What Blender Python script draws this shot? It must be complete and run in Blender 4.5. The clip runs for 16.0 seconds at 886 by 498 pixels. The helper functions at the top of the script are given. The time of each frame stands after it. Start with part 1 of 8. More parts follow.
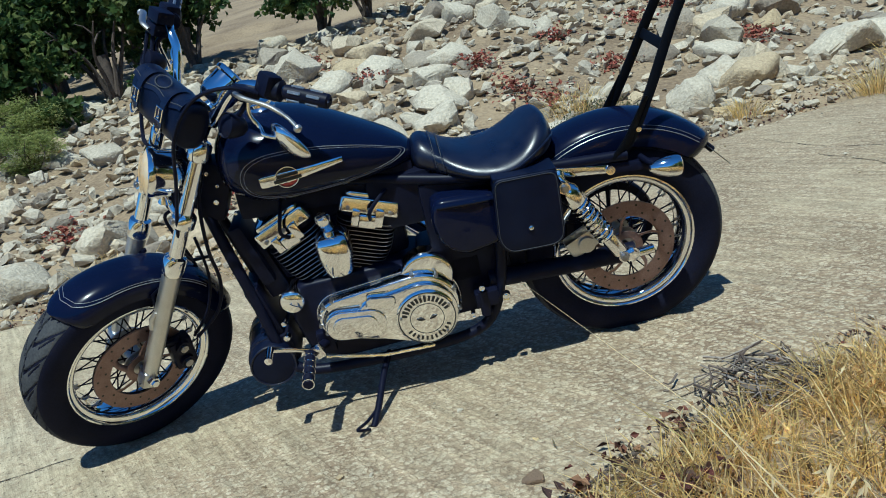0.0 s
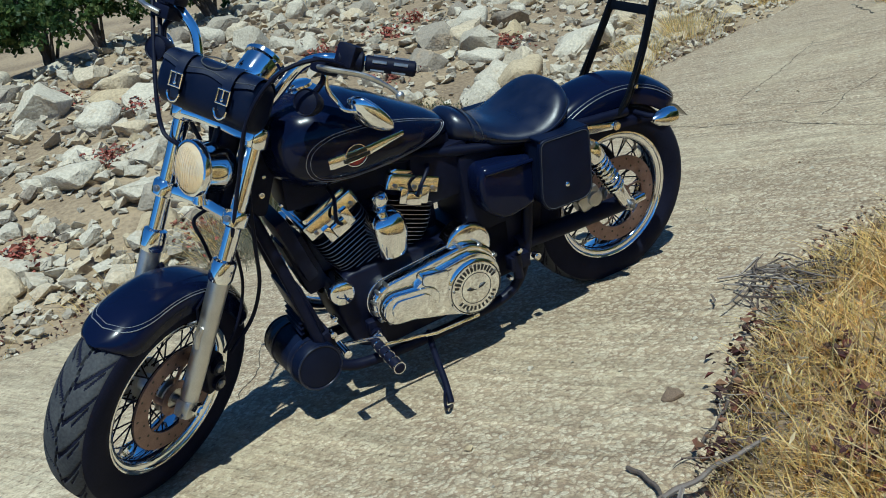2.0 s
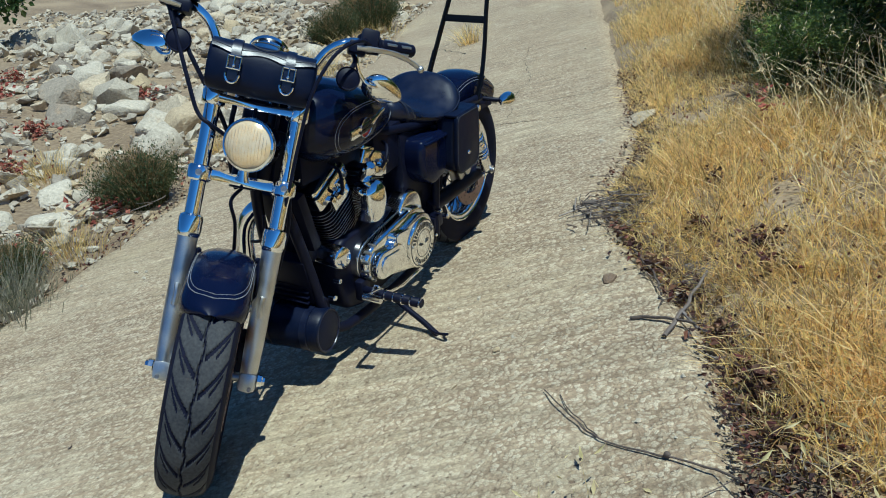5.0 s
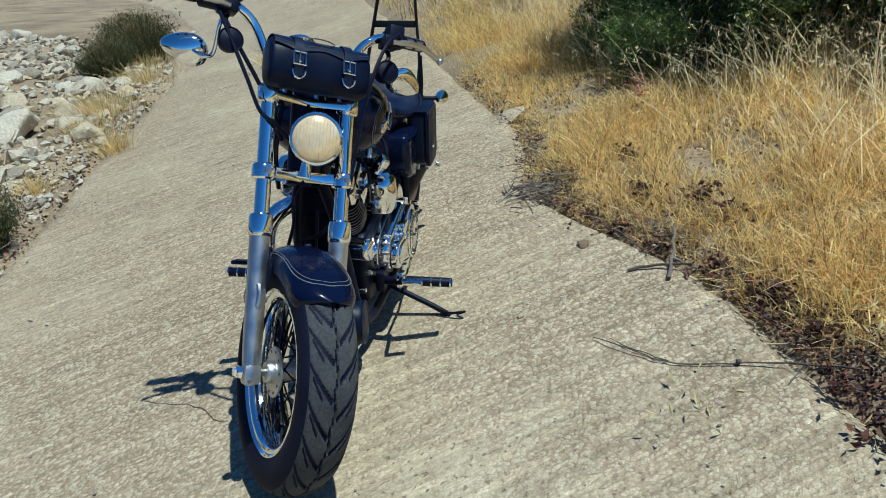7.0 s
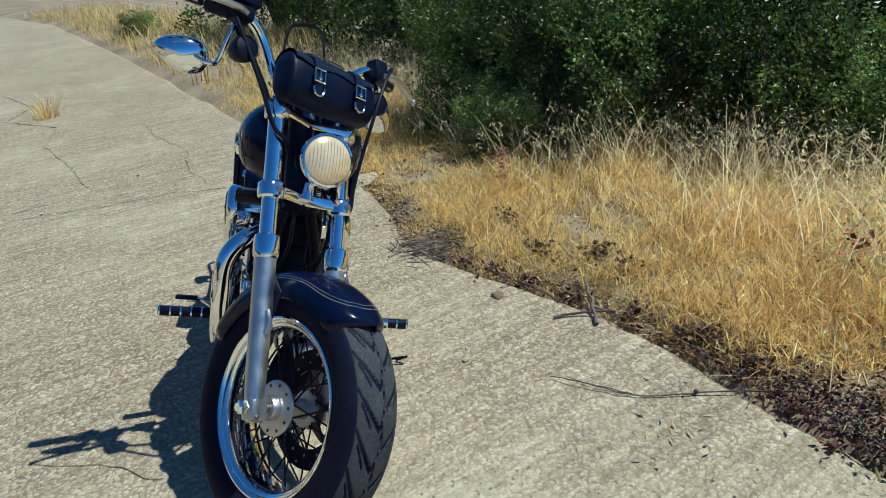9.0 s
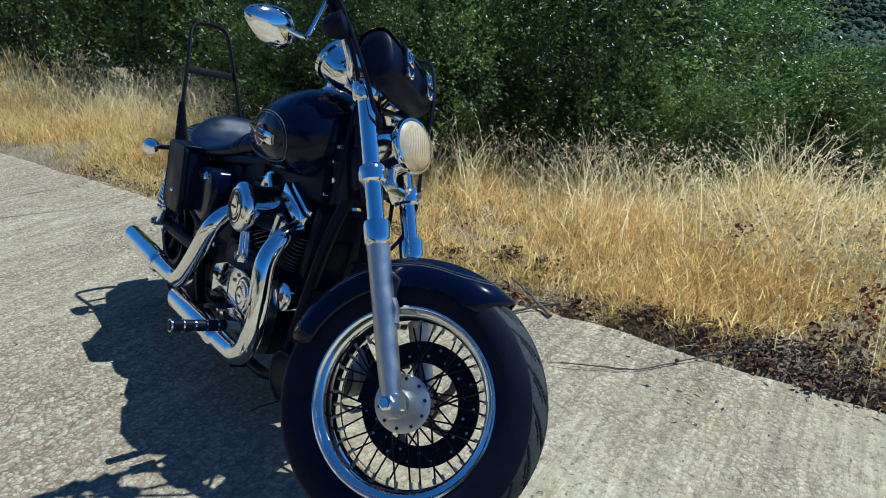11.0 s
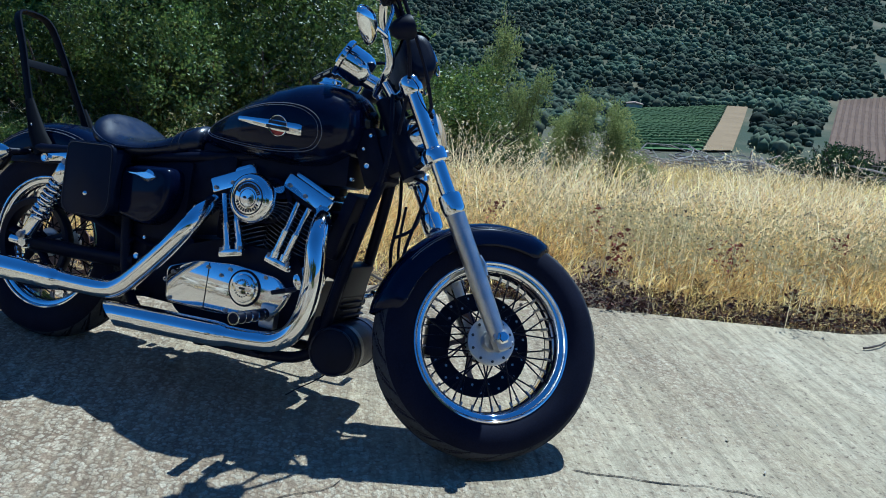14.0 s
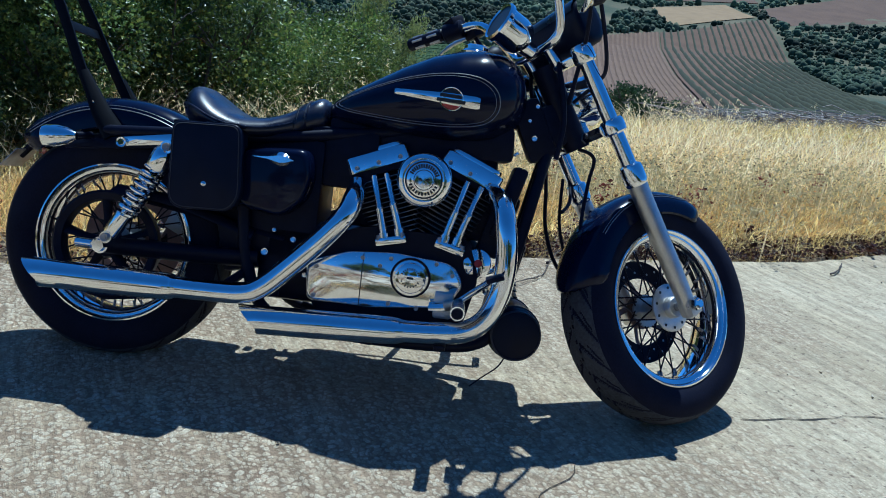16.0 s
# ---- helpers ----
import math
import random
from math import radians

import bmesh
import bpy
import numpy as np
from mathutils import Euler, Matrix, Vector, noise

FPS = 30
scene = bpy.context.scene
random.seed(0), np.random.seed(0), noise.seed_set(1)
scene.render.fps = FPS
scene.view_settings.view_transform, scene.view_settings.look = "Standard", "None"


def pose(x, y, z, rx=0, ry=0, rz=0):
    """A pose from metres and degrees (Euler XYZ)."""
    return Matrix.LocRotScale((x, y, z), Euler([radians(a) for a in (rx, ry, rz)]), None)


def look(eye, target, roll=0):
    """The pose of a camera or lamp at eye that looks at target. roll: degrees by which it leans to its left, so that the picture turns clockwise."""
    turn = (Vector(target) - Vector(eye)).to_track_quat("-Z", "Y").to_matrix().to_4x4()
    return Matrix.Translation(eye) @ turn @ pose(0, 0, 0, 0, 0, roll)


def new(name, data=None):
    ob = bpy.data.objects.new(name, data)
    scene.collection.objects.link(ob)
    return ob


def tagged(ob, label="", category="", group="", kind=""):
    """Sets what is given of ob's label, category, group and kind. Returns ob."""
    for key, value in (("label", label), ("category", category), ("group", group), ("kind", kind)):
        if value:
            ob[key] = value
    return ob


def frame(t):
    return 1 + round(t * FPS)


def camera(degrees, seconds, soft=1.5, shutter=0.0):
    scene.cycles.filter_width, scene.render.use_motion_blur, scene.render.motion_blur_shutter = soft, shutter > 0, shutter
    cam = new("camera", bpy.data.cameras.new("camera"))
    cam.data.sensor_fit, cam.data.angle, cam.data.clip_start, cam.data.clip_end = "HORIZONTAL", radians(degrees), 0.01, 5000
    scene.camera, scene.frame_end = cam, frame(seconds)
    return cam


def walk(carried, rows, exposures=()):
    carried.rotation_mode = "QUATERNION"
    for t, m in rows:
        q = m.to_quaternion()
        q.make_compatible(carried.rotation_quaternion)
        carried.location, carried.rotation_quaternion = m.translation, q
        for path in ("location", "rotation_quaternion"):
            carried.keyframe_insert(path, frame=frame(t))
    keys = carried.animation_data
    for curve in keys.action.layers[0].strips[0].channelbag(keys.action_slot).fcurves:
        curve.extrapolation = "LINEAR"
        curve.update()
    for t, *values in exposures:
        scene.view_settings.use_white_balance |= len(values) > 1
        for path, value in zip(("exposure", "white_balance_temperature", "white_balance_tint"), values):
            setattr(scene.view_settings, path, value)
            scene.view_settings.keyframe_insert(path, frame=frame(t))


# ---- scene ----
cam = camera(58.1, 16.0, soft=1.0)
PATH = [
    (0, (-0.17, 2.501, 0.949), (-0.123, 0.558, 0.479), -13.4),
    (0.5, (0.058, 2.476, 0.951), (-0.121, 0.549, 0.444), -14.7),
    (1, (0.317, 2.401, 0.976), (0.001, 0.503, 0.43), -16.3),
    (1.5, (0.607, 2.389, 1.007), (0.115, 0.535, 0.439), -16.5),
    (2, (0.791, 2.339, 1.033), (0.116, 0.547, 0.453), -16.2),
    (2.5, (1.029, 2.252, 1.053), (0.201, 0.537, 0.442), -15.7),
    (3, (1.226, 2.241, 1.07), (0.249, 0.616, 0.434), -14.7),
    (3.5, (1.474, 2.223, 1.1), (0.351, 0.705, 0.441), -14.7),
    (4, (1.655, 2.077, 1.121), (0.395, 0.677, 0.449), -14.6),
    (4.5, (1.853, 1.962, 1.145), (0.469, 0.691, 0.461), -14.4),
    (5, (2.034, 1.883, 1.197), (0.517, 0.799, 0.473), -15.5),
    (5.2, (2.09, 1.847, 1.205), (0.542, 0.813, 0.474), -15.7),
    (7.3, (2.514, 1.024, 1.345), (0.737, 0.625, 0.518), -14.4),
    (7.5, (2.509, 0.928, 1.342), (0.715, 0.61, 0.516), -13.4),
    (8, (2.487, 0.685, 1.335), (0.646, 0.557, 0.564), -9.5),
    (8.5, (2.551, 0.568, 1.327), (0.696, 0.604, 0.58), -7.1),
    (9, (2.571, 0.431, 1.315), (0.716, 0.615, 0.589), -5.2),
    (9.2, (2.557, 0.354, 1.309), (0.707, 0.594, 0.59), -4.5),
    (11.3, (2.224, -0.691, 1.212), (0.663, 0.38, 0.566), 1.1),
    (11.5, (2.183, -0.768, 1.227), (0.664, 0.362, 0.583), 1.4),
    (12, (2.11, -1.02, 1.198), (0.731, 0.28, 0.559), 2.5),
    (12.5, (1.996, -1.264, 1.195), (0.77, 0.182, 0.558), 3.1),
    (13, (1.804, -1.429, 1.182), (0.732, 0.144, 0.569), 3.7),
    (13.5, (1.658, -1.62, 1.134), (0.761, 0.075, 0.566), 4.9),
    (14, (1.511, -1.756, 1.132), (0.789, 0.027, 0.583), 5.6),
    (14.5, (1.28, -1.801, 1.097), (0.712, 0.042, 0.569), 6.4),
    (15, (1.018, -1.837, 1.095), (0.579, 0.033, 0.537), 6.8),
    (15.5, (0.715, -1.911, 1.094), (0.476, -0.013, 0.511), 7.3),
    (16, (0.384, -1.929, 1.08), (0.27, -0.032, 0.456), 6.8),
]
walk(cam, [(t, look(eye, target, roll)) for t, eye, target, roll in PATH], [(0, 0.15, 4220, 14), (9, 0.15, 4220, 14), (12, 0.17, 3980, 16.5), (16, 0.17, 3920, 17.5)])

# ---- world and sun ----
SUN_DIR = Vector((0.08, 0.52, 1.0)).normalized()
world = bpy.data.worlds.new("sky")
scene.world = world
world.use_nodes = True
wn = world.node_tree
wn.nodes.clear()
sky = wn.nodes.new("ShaderNodeTexSky")
sky.sky_type = "NISHITA"
sky.sun_disc = False
sky.sun_elevation = math.asin(SUN_DIR.z)
sky.sun_rotation = math.atan2(SUN_DIR.x, SUN_DIR.y)
sky.altitude = 1500
sky.air_density, sky.dust_density, sky.ozone_density = 1.0, 0.0, 3.0
bg = wn.nodes.new("ShaderNodeBackground")
bg.inputs["Strength"].default_value = 0.055
wout = wn.nodes.new("ShaderNodeOutputWorld")
clear_air = wn.nodes.new("ShaderNodeMix")
clear_air.data_type, clear_air.blend_type = "RGBA", "MULTIPLY"
clear_air.inputs["Factor"].default_value = 1.0
clear_air.inputs["B"].default_value = (0.88, 1.10, 1.0, 1)
wn.links.new(sky.outputs[0], clear_air.inputs["A"])
wn.links.new(clear_air.outputs["Result"], bg.inputs["Color"])
wn.links.new(bg.outputs[0], wout.inputs["Surface"])
sun = new("sun", bpy.data.lights.new("sun", "SUN"))
sun.data.energy = 5.0
sun.data.angle = radians(0.5)
sun.data.color = (1.0, 0.84, 0.46)
sun.matrix_world = look(SUN_DIR * 50, (0, 0, 0))


# ---- materials ----
def mat(name, c1, c2=None, rough=0.6, metal=0.0, scale=20.0, fine=160.0, bump=0.2, depth=0.002, coat=0.0, spread=0.15, rough2=None, spec=0.5):
    """A surface whose colour runs between c1 and c2 at two scales, with a fine relief."""
    m = bpy.data.materials.new(name)
    m.use_nodes = True
    nt = m.node_tree
    n, l = nt.nodes, nt.links
    b = n["Principled BSDF"]
    b.inputs["Roughness"].default_value = rough
    b.inputs["Metallic"].default_value = metal
    b.inputs["Specular IOR Level"].default_value = spec
    b.inputs["Coat Weight"].default_value = coat
    b.inputs["Coat Roughness"].default_value = 0.04
    co = n.new("ShaderNodeTexCoord")
    big = n.new("ShaderNodeTexNoise")
    big.inputs["Scale"].default_value = scale
    big.inputs["Detail"].default_value = 5
    small = n.new("ShaderNodeTexNoise")
    small.inputs["Scale"].default_value = fine
    small.inputs["Detail"].default_value = 4
    l.new(co.outputs["Object"], big.inputs["Vector"])
    l.new(co.outputs["Object"], small.inputs["Vector"])
    add = n.new("ShaderNodeMath")
    add.operation = "MULTIPLY_ADD"
    add.inputs[1].default_value = 0.45
    l.new(small.outputs["Fac"], add.inputs[0])
    half = n.new("ShaderNodeMath")
    half.operation = "MULTIPLY"
    half.inputs[1].default_value = 0.6
    l.new(big.outputs["Fac"], half.inputs[0])
    l.new(half.outputs[0], add.inputs[2])
    ramp = n.new("ShaderNodeValToRGB")
    ramp.color_ramp.elements[0].position = 0.5 - spread
    ramp.color_ramp.elements[1].position = 0.5 + spread
    ramp.color_ramp.elements[0].color = (*c1, 1)
    ramp.color_ramp.elements[1].color = (*(c2 or c1), 1)
    l.new(add.outputs[0], ramp.inputs[0])
    l.new(ramp.outputs[0], b.inputs["Base Color"])
    if rough2 is not None:
        rr = n.new("ShaderNodeMapRange")
        rr.inputs["From Min"].default_value, rr.inputs["From Max"].default_value = 0.35, 0.65
        rr.inputs["To Min"].default_value, rr.inputs["To Max"].default_value = rough, rough2
        l.new(big.outputs["Fac"], rr.inputs["Value"])
        l.new(rr.outputs[0], b.inputs["Roughness"])
    if bump:
        bp = n.new("ShaderNodeBump")
        bp.inputs["Strength"].default_value = bump
        bp.inputs["Distance"].default_value = depth
        l.new(small.outputs["Fac"], bp.inputs["Height"])
        l.new(bp.outputs[0], b.inputs["Normal"])
    return m


def node_random(m, lo=0.75, hi=1.2, per_island=True):
    """Varies the base colour's value from piece to piece."""
    nt = m.node_tree
    b = nt.nodes["Principled BSDF"]
    src = b.inputs["Base Color"].links[0].from_socket
    g = nt.nodes.new("ShaderNodeNewGeometry" if per_island else "ShaderNodeObjectInfo")
    mr = nt.nodes.new("ShaderNodeMapRange")
    mr.inputs["To Min"].default_value, mr.inputs["To Max"].default_value = lo, hi
    nt.links.new(g.outputs["Random Per Island" if per_island else "Random"], mr.inputs["Value"])
    hs = nt.nodes.new("ShaderNodeHueSaturation")
    nt.links.new(mr.outputs[0], hs.inputs["Value"])
    nt.links.new(src, hs.inputs["Color"])
    nt.links.new(hs.outputs[0], b.inputs["Base Color"])
    return m


PAINT = mat("black_paint", (0.003, 0.005, 0.021), (0.004, 0.006, 0.0255), rough=0.2, scale=8, fine=300, bump=0.0, coat=0.3, spec=0.08)
BLACK_SATIN = mat("black_satin_metal", (0.003, 0.004, 0.0135), (0.006, 0.007, 0.021), rough=0.42, spec=0.15, scale=30, fine=400, bump=0.08, depth=0.0005)
BLACK_PLASTIC = mat("black_plastic", (0.003, 0.004, 0.0135), (0.006, 0.007, 0.021), rough=0.5, spec=0.15, scale=40, fine=500, bump=0.1, depth=0.0004)
CHROME = mat("chrome", (0.86, 0.86, 0.85), (0.92, 0.92, 0.91), rough=0.035, metal=1.0, scale=12, fine=60, bump=0.0, rough2=0.09)
ALLOY = mat("brushed_alloy", (0.50, 0.49, 0.47), (0.62, 0.61, 0.58), rough=0.34, metal=1.0, scale=25, fine=300, bump=0.08, depth=0.0005, rough2=0.46)
STEEL = mat("dull_steel", (0.28, 0.27, 0.26), (0.42, 0.41, 0.40), rough=0.4, metal=1.0, scale=40, fine=400, bump=0.1, depth=0.0005)
RUBBER = mat("tyre_rubber", (0.004, 0.005, 0.015), (0.01, 0.011, 0.027), rough=0.72, spec=0.12, scale=9, fine=220, bump=0.3, depth=0.0008)
TREAD = mat("dusty_tread_rubber", (0.022, 0.024, 0.03), (0.066, 0.066, 0.068), rough=0.85, spec=0.3, scale=7, fine=140, bump=0.3, depth=0.001)
DISC = mat("rusty_brake_disc", (0.17, 0.11, 0.095), (0.27, 0.19, 0.165), rough=0.42, metal=0.75, scale=18, fine=260, bump=0.12, depth=0.0004)
LEATHER = mat("black_leather", (0.003, 0.005, 0.019), (0.006, 0.009, 0.028), spec=0.55, rough=0.26, scale=14, fine=420, bump=0.22, depth=0.001, rough2=0.4)
BAG_LEATHER = mat("matte_black_leather", (0.002, 0.004, 0.016), (0.005, 0.008, 0.026), spec=0.16, rough=0.34, scale=14, fine=420, bump=0.25, depth=0.001, rough2=0.5)
LEATHER_STITCH = mat("grey_thread", (0.03, 0.032, 0.04), (0.05, 0.052, 0.06), rough=0.8, scale=80, fine=600)
PINSTRIPE = mat("silver_pinstripe", (0.20, 0.20, 0.21), (0.26, 0.26, 0.27), rough=0.35, metal=0.3, bump=0.0)
BADGE_RED = mat("red_enamel", (0.35, 0.03, 0.02), (0.42, 0.04, 0.03), rough=0.25, bump=0.0)
INK = mat("black_lettering", (0.01, 0.01, 0.012), (0.015, 0.015, 0.015), rough=0.4, bump=0.0)
GLASS = mat("headlamp_lens", (0.84, 0.62, 0.32), (0.93, 0.76, 0.46), rough=0.14, metal=0.35, scale=60, fine=300, bump=0.12, depth=0.001, coat=0.3)
BLACK_MATTE = mat("matte_black_steel", (0.002, 0.003, 0.006), (0.004, 0.005, 0.009), rough=0.55, scale=30, fine=300, bump=0.0, spec=0.1)


# ---- mesh helpers ----
class Geo:
    """Vertices and faces of one part."""

    def __init__(self):
        self.v, self.f = [], []

    def add(self, verts, faces, m=None):
        k = len(self.v)
        self.v += [(m @ Vector(p)) if m is not None else Vector(p) for p in verts]
        self.f += [tuple(i + k for i in face) for face in faces]
        return self

    def join(self, other, m=None):
        return self.add(other.v, other.f, m)

    def moved(self, m):
        self.v = [m @ p for p in self.v]
        return self

    def loft(self, rings, closed=False, caps=True):
        """Skins rings of equally many points."""
        n, k = len(rings[0]), len(self.v)
        for r in rings:
            self.v += [Vector(p) for p in r]
        rows = len(rings)
        for a in range(rows if closed else rows - 1):
            b = (a + 1) % rows
            for i in range(n):
                j = (i + 1) % n
                self.f.append((k + a * n + i, k + a * n + j, k + b * n + j, k + b * n + i))
        if caps and not closed:
            self.f.append(tuple(k + i for i in reversed(range(n))))
            self.f.append(tuple(k + (rows - 1) * n + i for i in range(n)))
        return self

    def box(self, sx, sy, sz, m=None, bevel=0.0):
        b = bmesh.new()
        bmesh.ops.create_cube(b, size=1.0)
        bmesh.ops.scale(b, vec=(sx, sy, sz), verts=b.verts)
        if bevel:
            bmesh.ops.bevel(b, geom=list(b.edges), offset=bevel, segments=2, profile=0.6, affect="EDGES")
        b.verts.index_update()
        self.add([v.co.copy() for v in b.verts], [[v.index for v in f.verts] for f in b.faces], m)
        b.free()
        return self

    def lathe(self, profile, seg=32, m=None, closed=False):
        """Turns (radius, height) pairs about the z axis; a radius of 0 closes the end."""
        k = len(self.v)
        pts, ids = [], []
        for r, z in profile:
            if r < 1e-6:
                ids.append([len(pts)] * seg)
                pts.append((0, 0, z))
            else:
                ids.append(list(range(len(pts), len(pts) + seg)))
                pts += [(r * math.cos(2 * math.pi * i / seg), r * math.sin(2 * math.pi * i / seg), z) for i in range(seg)]
        faces = []
        rows = len(ids)
        for a in range(rows if closed else rows - 1):
            lo, hi = ids[a], ids[(a + 1) % rows]
            for i in range(seg):
                j = (i + 1) % seg
                face = []
                for q in (lo[i], lo[j], hi[j], hi[i]):
                    if q not in face:
                        face.append(q)
                if len(face) > 2:
                    faces.append(face)
        return self.add(pts, faces, m)

    def tube(self, path, radius, seg=10, caps=True, flat=1.0, closed=False):
        """A round bar along a path; radius is one number or one per point."""
        pts = [Vector(p) for p in path]
        n = len(pts)
        rad = [float(r) for r in radius] if isinstance(radius, (list, tuple)) else [float(radius)] * n
        rings, side = [], None
        for i, p in enumerate(pts):
            a = pts[(i - 1) % n] if closed or i else pts[0]
            b = pts[(i + 1) % n] if closed or i < n - 1 else pts[-1]
            d = (b - a).normalized()
            if side is None:
                side = d.orthogonal().normalized()
            side = (side - d * side.dot(d)).normalized()
            up = d.cross(side)
            rings.append([p + rad[i] * (math.cos(2 * math.pi * q / seg) * side + flat * math.sin(2 * math.pi * q / seg) * up) for q in range(seg)])
        return self.loft(rings, closed=closed, caps=caps)

    def ball(self, r, m=None, seg=16, rows=10, sz=1.0):
        prof = [(0 if i in (0, rows) else r * math.sin(math.pi * i / rows), -r * sz * math.cos(math.pi * i / rows)) for i in range(rows + 1)]
        return self.lathe(prof, seg, m)

    def slab(self, outline, y0, y1, m=None):
        """A plate with an (x, z) outline between two values of y."""
        n = len(outline)
        v = [(x, y0, z) for x, z in outline] + [(x, y1, z) for x, z in outline]
        f = [(i, (i + 1) % n, n + (i + 1) % n, n + i) for i in range(n)] + [tuple(reversed(range(n))), tuple(range(n, 2 * n))]
        return self.add(v, f, m)

    def mesh(self, name, smooth=True, sharp=40):
        me = bpy.data.meshes.new(name)
        me.from_pydata([tuple(p) for p in self.v], [], self.f)
        bm = bmesh.new()
        bm.from_mesh(me)
        bmesh.ops.recalc_face_normals(bm, faces=bm.faces)
        bm.to_mesh(me)
        bm.free()
        if smooth:
            me.shade_smooth()
            me.set_sharp_from_angle(angle=radians(sharp))
        return me


def curve(points, steps=6, closed=False):
    """A smooth path through points (Catmull-Rom)."""
    p = [Vector(q) for q in points]
    n, out = len(p), []
    for i in range(n if closed else n - 1):
        a, b, c, d = (p[(i - 1) % n], p[i], p[(i + 1) % n], p[(i + 2) % n]) if closed else (p[max(i - 1, 0)], p[i], p[i + 1], p[min(i + 2, n - 1)])
        for s in range(steps):
            t = s / steps
            out.append(0.5 * (2 * b + (c - a) * t + (2 * a - 5 * b + 4 * c - d) * t * t + (3 * b - a - 3 * c + d) * t**3))
    if not closed:
        out.append(p[-1])
    return out


SMALL_SETS = ("nipple_ring", "disc_holes", "flange_holes", "frame_bolts", "fitting_bolts", "cover_bolt", "rocker_bolt", "caliper_bolts", "badge_bars", "derby_bars", "timer_bars", "lens_flutes", "regulator_fins", "tappet_bolt", "pinch_bolt", "sissy_bolt", "derby_emblem", "badge_emblem")


def part(name, geo, material, parent=None, label="", sharp=40, smooth=True):
    ob = new(name, geo.mesh(name, smooth, sharp))
    ob.data.materials.append(material)
    if parent is not None:
        ob.parent = parent
    if label:
        tagged(ob, label)
    if name in SMALL_SETS:
        tagged(ob, kind="stuff")
    return ob


def aim(origin, axis, spin=0.0):
    """A pose at origin whose z axis points along axis."""
    return Matrix.Translation(origin) @ Vector(axis).to_track_quat("Z", "Y").to_matrix().to_4x4() @ Matrix.Rotation(spin, 4, "Z")


# ---- the lie of the land ----
EDGE_L = [(-60, -27), (-40, -17.5), (-21, -7.2), (-10.5, -2.85), (-5.0, -0.72), (-2.7, 0.16), (-1.8, 0.52), (-0.9, 0.64), (-0.45, 0.92), (0.05, 1.27), (0.58, 1.5), (1.1, 1.66), (1.65, 1.88), (2.4, 2.3), (4, 3.3), (8, 6), (20, 15), (60, 48)]
EDGE_R = [(-60, -40), (-40, -26), (-18, -10.5), (-10.8, -6.1), (-7.6, -4.85), (-5.8, -3.9), (-3.4, -3.2), (-1.45, -2.55), (-0.55, -2.25), (0.2, -2.05), (1.0, -1.92), (2.5, -1.98), (4, -2.2), (8, -2.0), (20, 2), (60, 25)]


def along(table, x):
    return float(np.interp(x, [p[0] for p in table], [p[1] for p in table]))


def edge_left(x):
    return along(EDGE_L, x) + 0.06 * noise.noise((x * 2.3, 4.0, 0)) + 0.03 * noise.noise((x * 9.0, 1.0, 0))


def edge_right(x):
    return along(EDGE_R, x) + 0.07 * noise.noise((x * 1.9, 9.0, 0)) + 0.03 * noise.noise((x * 8.0, 5.0, 0))


BANK = [(0, -0.03), (0.25, 0.03), (0.9, 0.2), (2.2, 0.62), (4.0, 1.2), (5.0, 1.48), (9, 2.1), (20, 5.3), (60, 16), (200, 40), (2000, 120)]
BANK_LOW = [(9, 2.1), (20, 4.0), (60, 10.5), (200, 24), (2000, 80)]
VALLEY = [(0, -0.03), (0.12, 0.015), (0.6, 0.03), (2.6, -0.03), (4.5, -0.25), (7.5, -0.72), (10.5, -1.12), (14, -2.0), (32, -6.5), (90, -13), (150, -13.5), (230, -13), (330, 2), (520, 45), (800, 115), (2500, 330)]


def height(x, y):
    """Ground height beside and under the road."""
    l, r = along(EDGE_L, x), along(EDGE_R, x)
    if y < r:
        s = (r - y) * 0.93
        if s > 9:
            w = min(max((-x / s - 0.1) / 0.35, 0.0), 1.0)
            lower = (1.0 if x > -2 else max(0.72, 1 + (x + 2) * 0.07)) ** max(0.0, 1 - (s - 9) / 9)
            return (along(BANK_LOW, s) * (1 - w) + along(BANK, s) * w) * lower + min(s / 20, 1.0) * noise.noise((x * 0.05, y * 0.05, 7.0)) * (0.3 + 0.7 * w)
        return along(BANK, s) * (1.0 if x > -2 else max(0.72, 1 + (x + 2) * 0.07)) + min(s, 2) * 0.07 * noise.noise((x * 0.6, y * 0.6, 2.0)) + min(s / 20, 1.0) * noise.noise((x * 0.05, y * 0.05, 7.0))
    if y > l:
        s = (y - l) * 0.92
        far = min(max((s - 60) / 200, 0), 1)
        return along(VALLEY, s) + min(s, 1) * 0.04 * noise.noise((x * 1.3, y * 1.3, 2.0)) + far * (6 * noise.noise((x * 0.006, y * 0.006, 3.0)) + 0.0)
    return -0.06


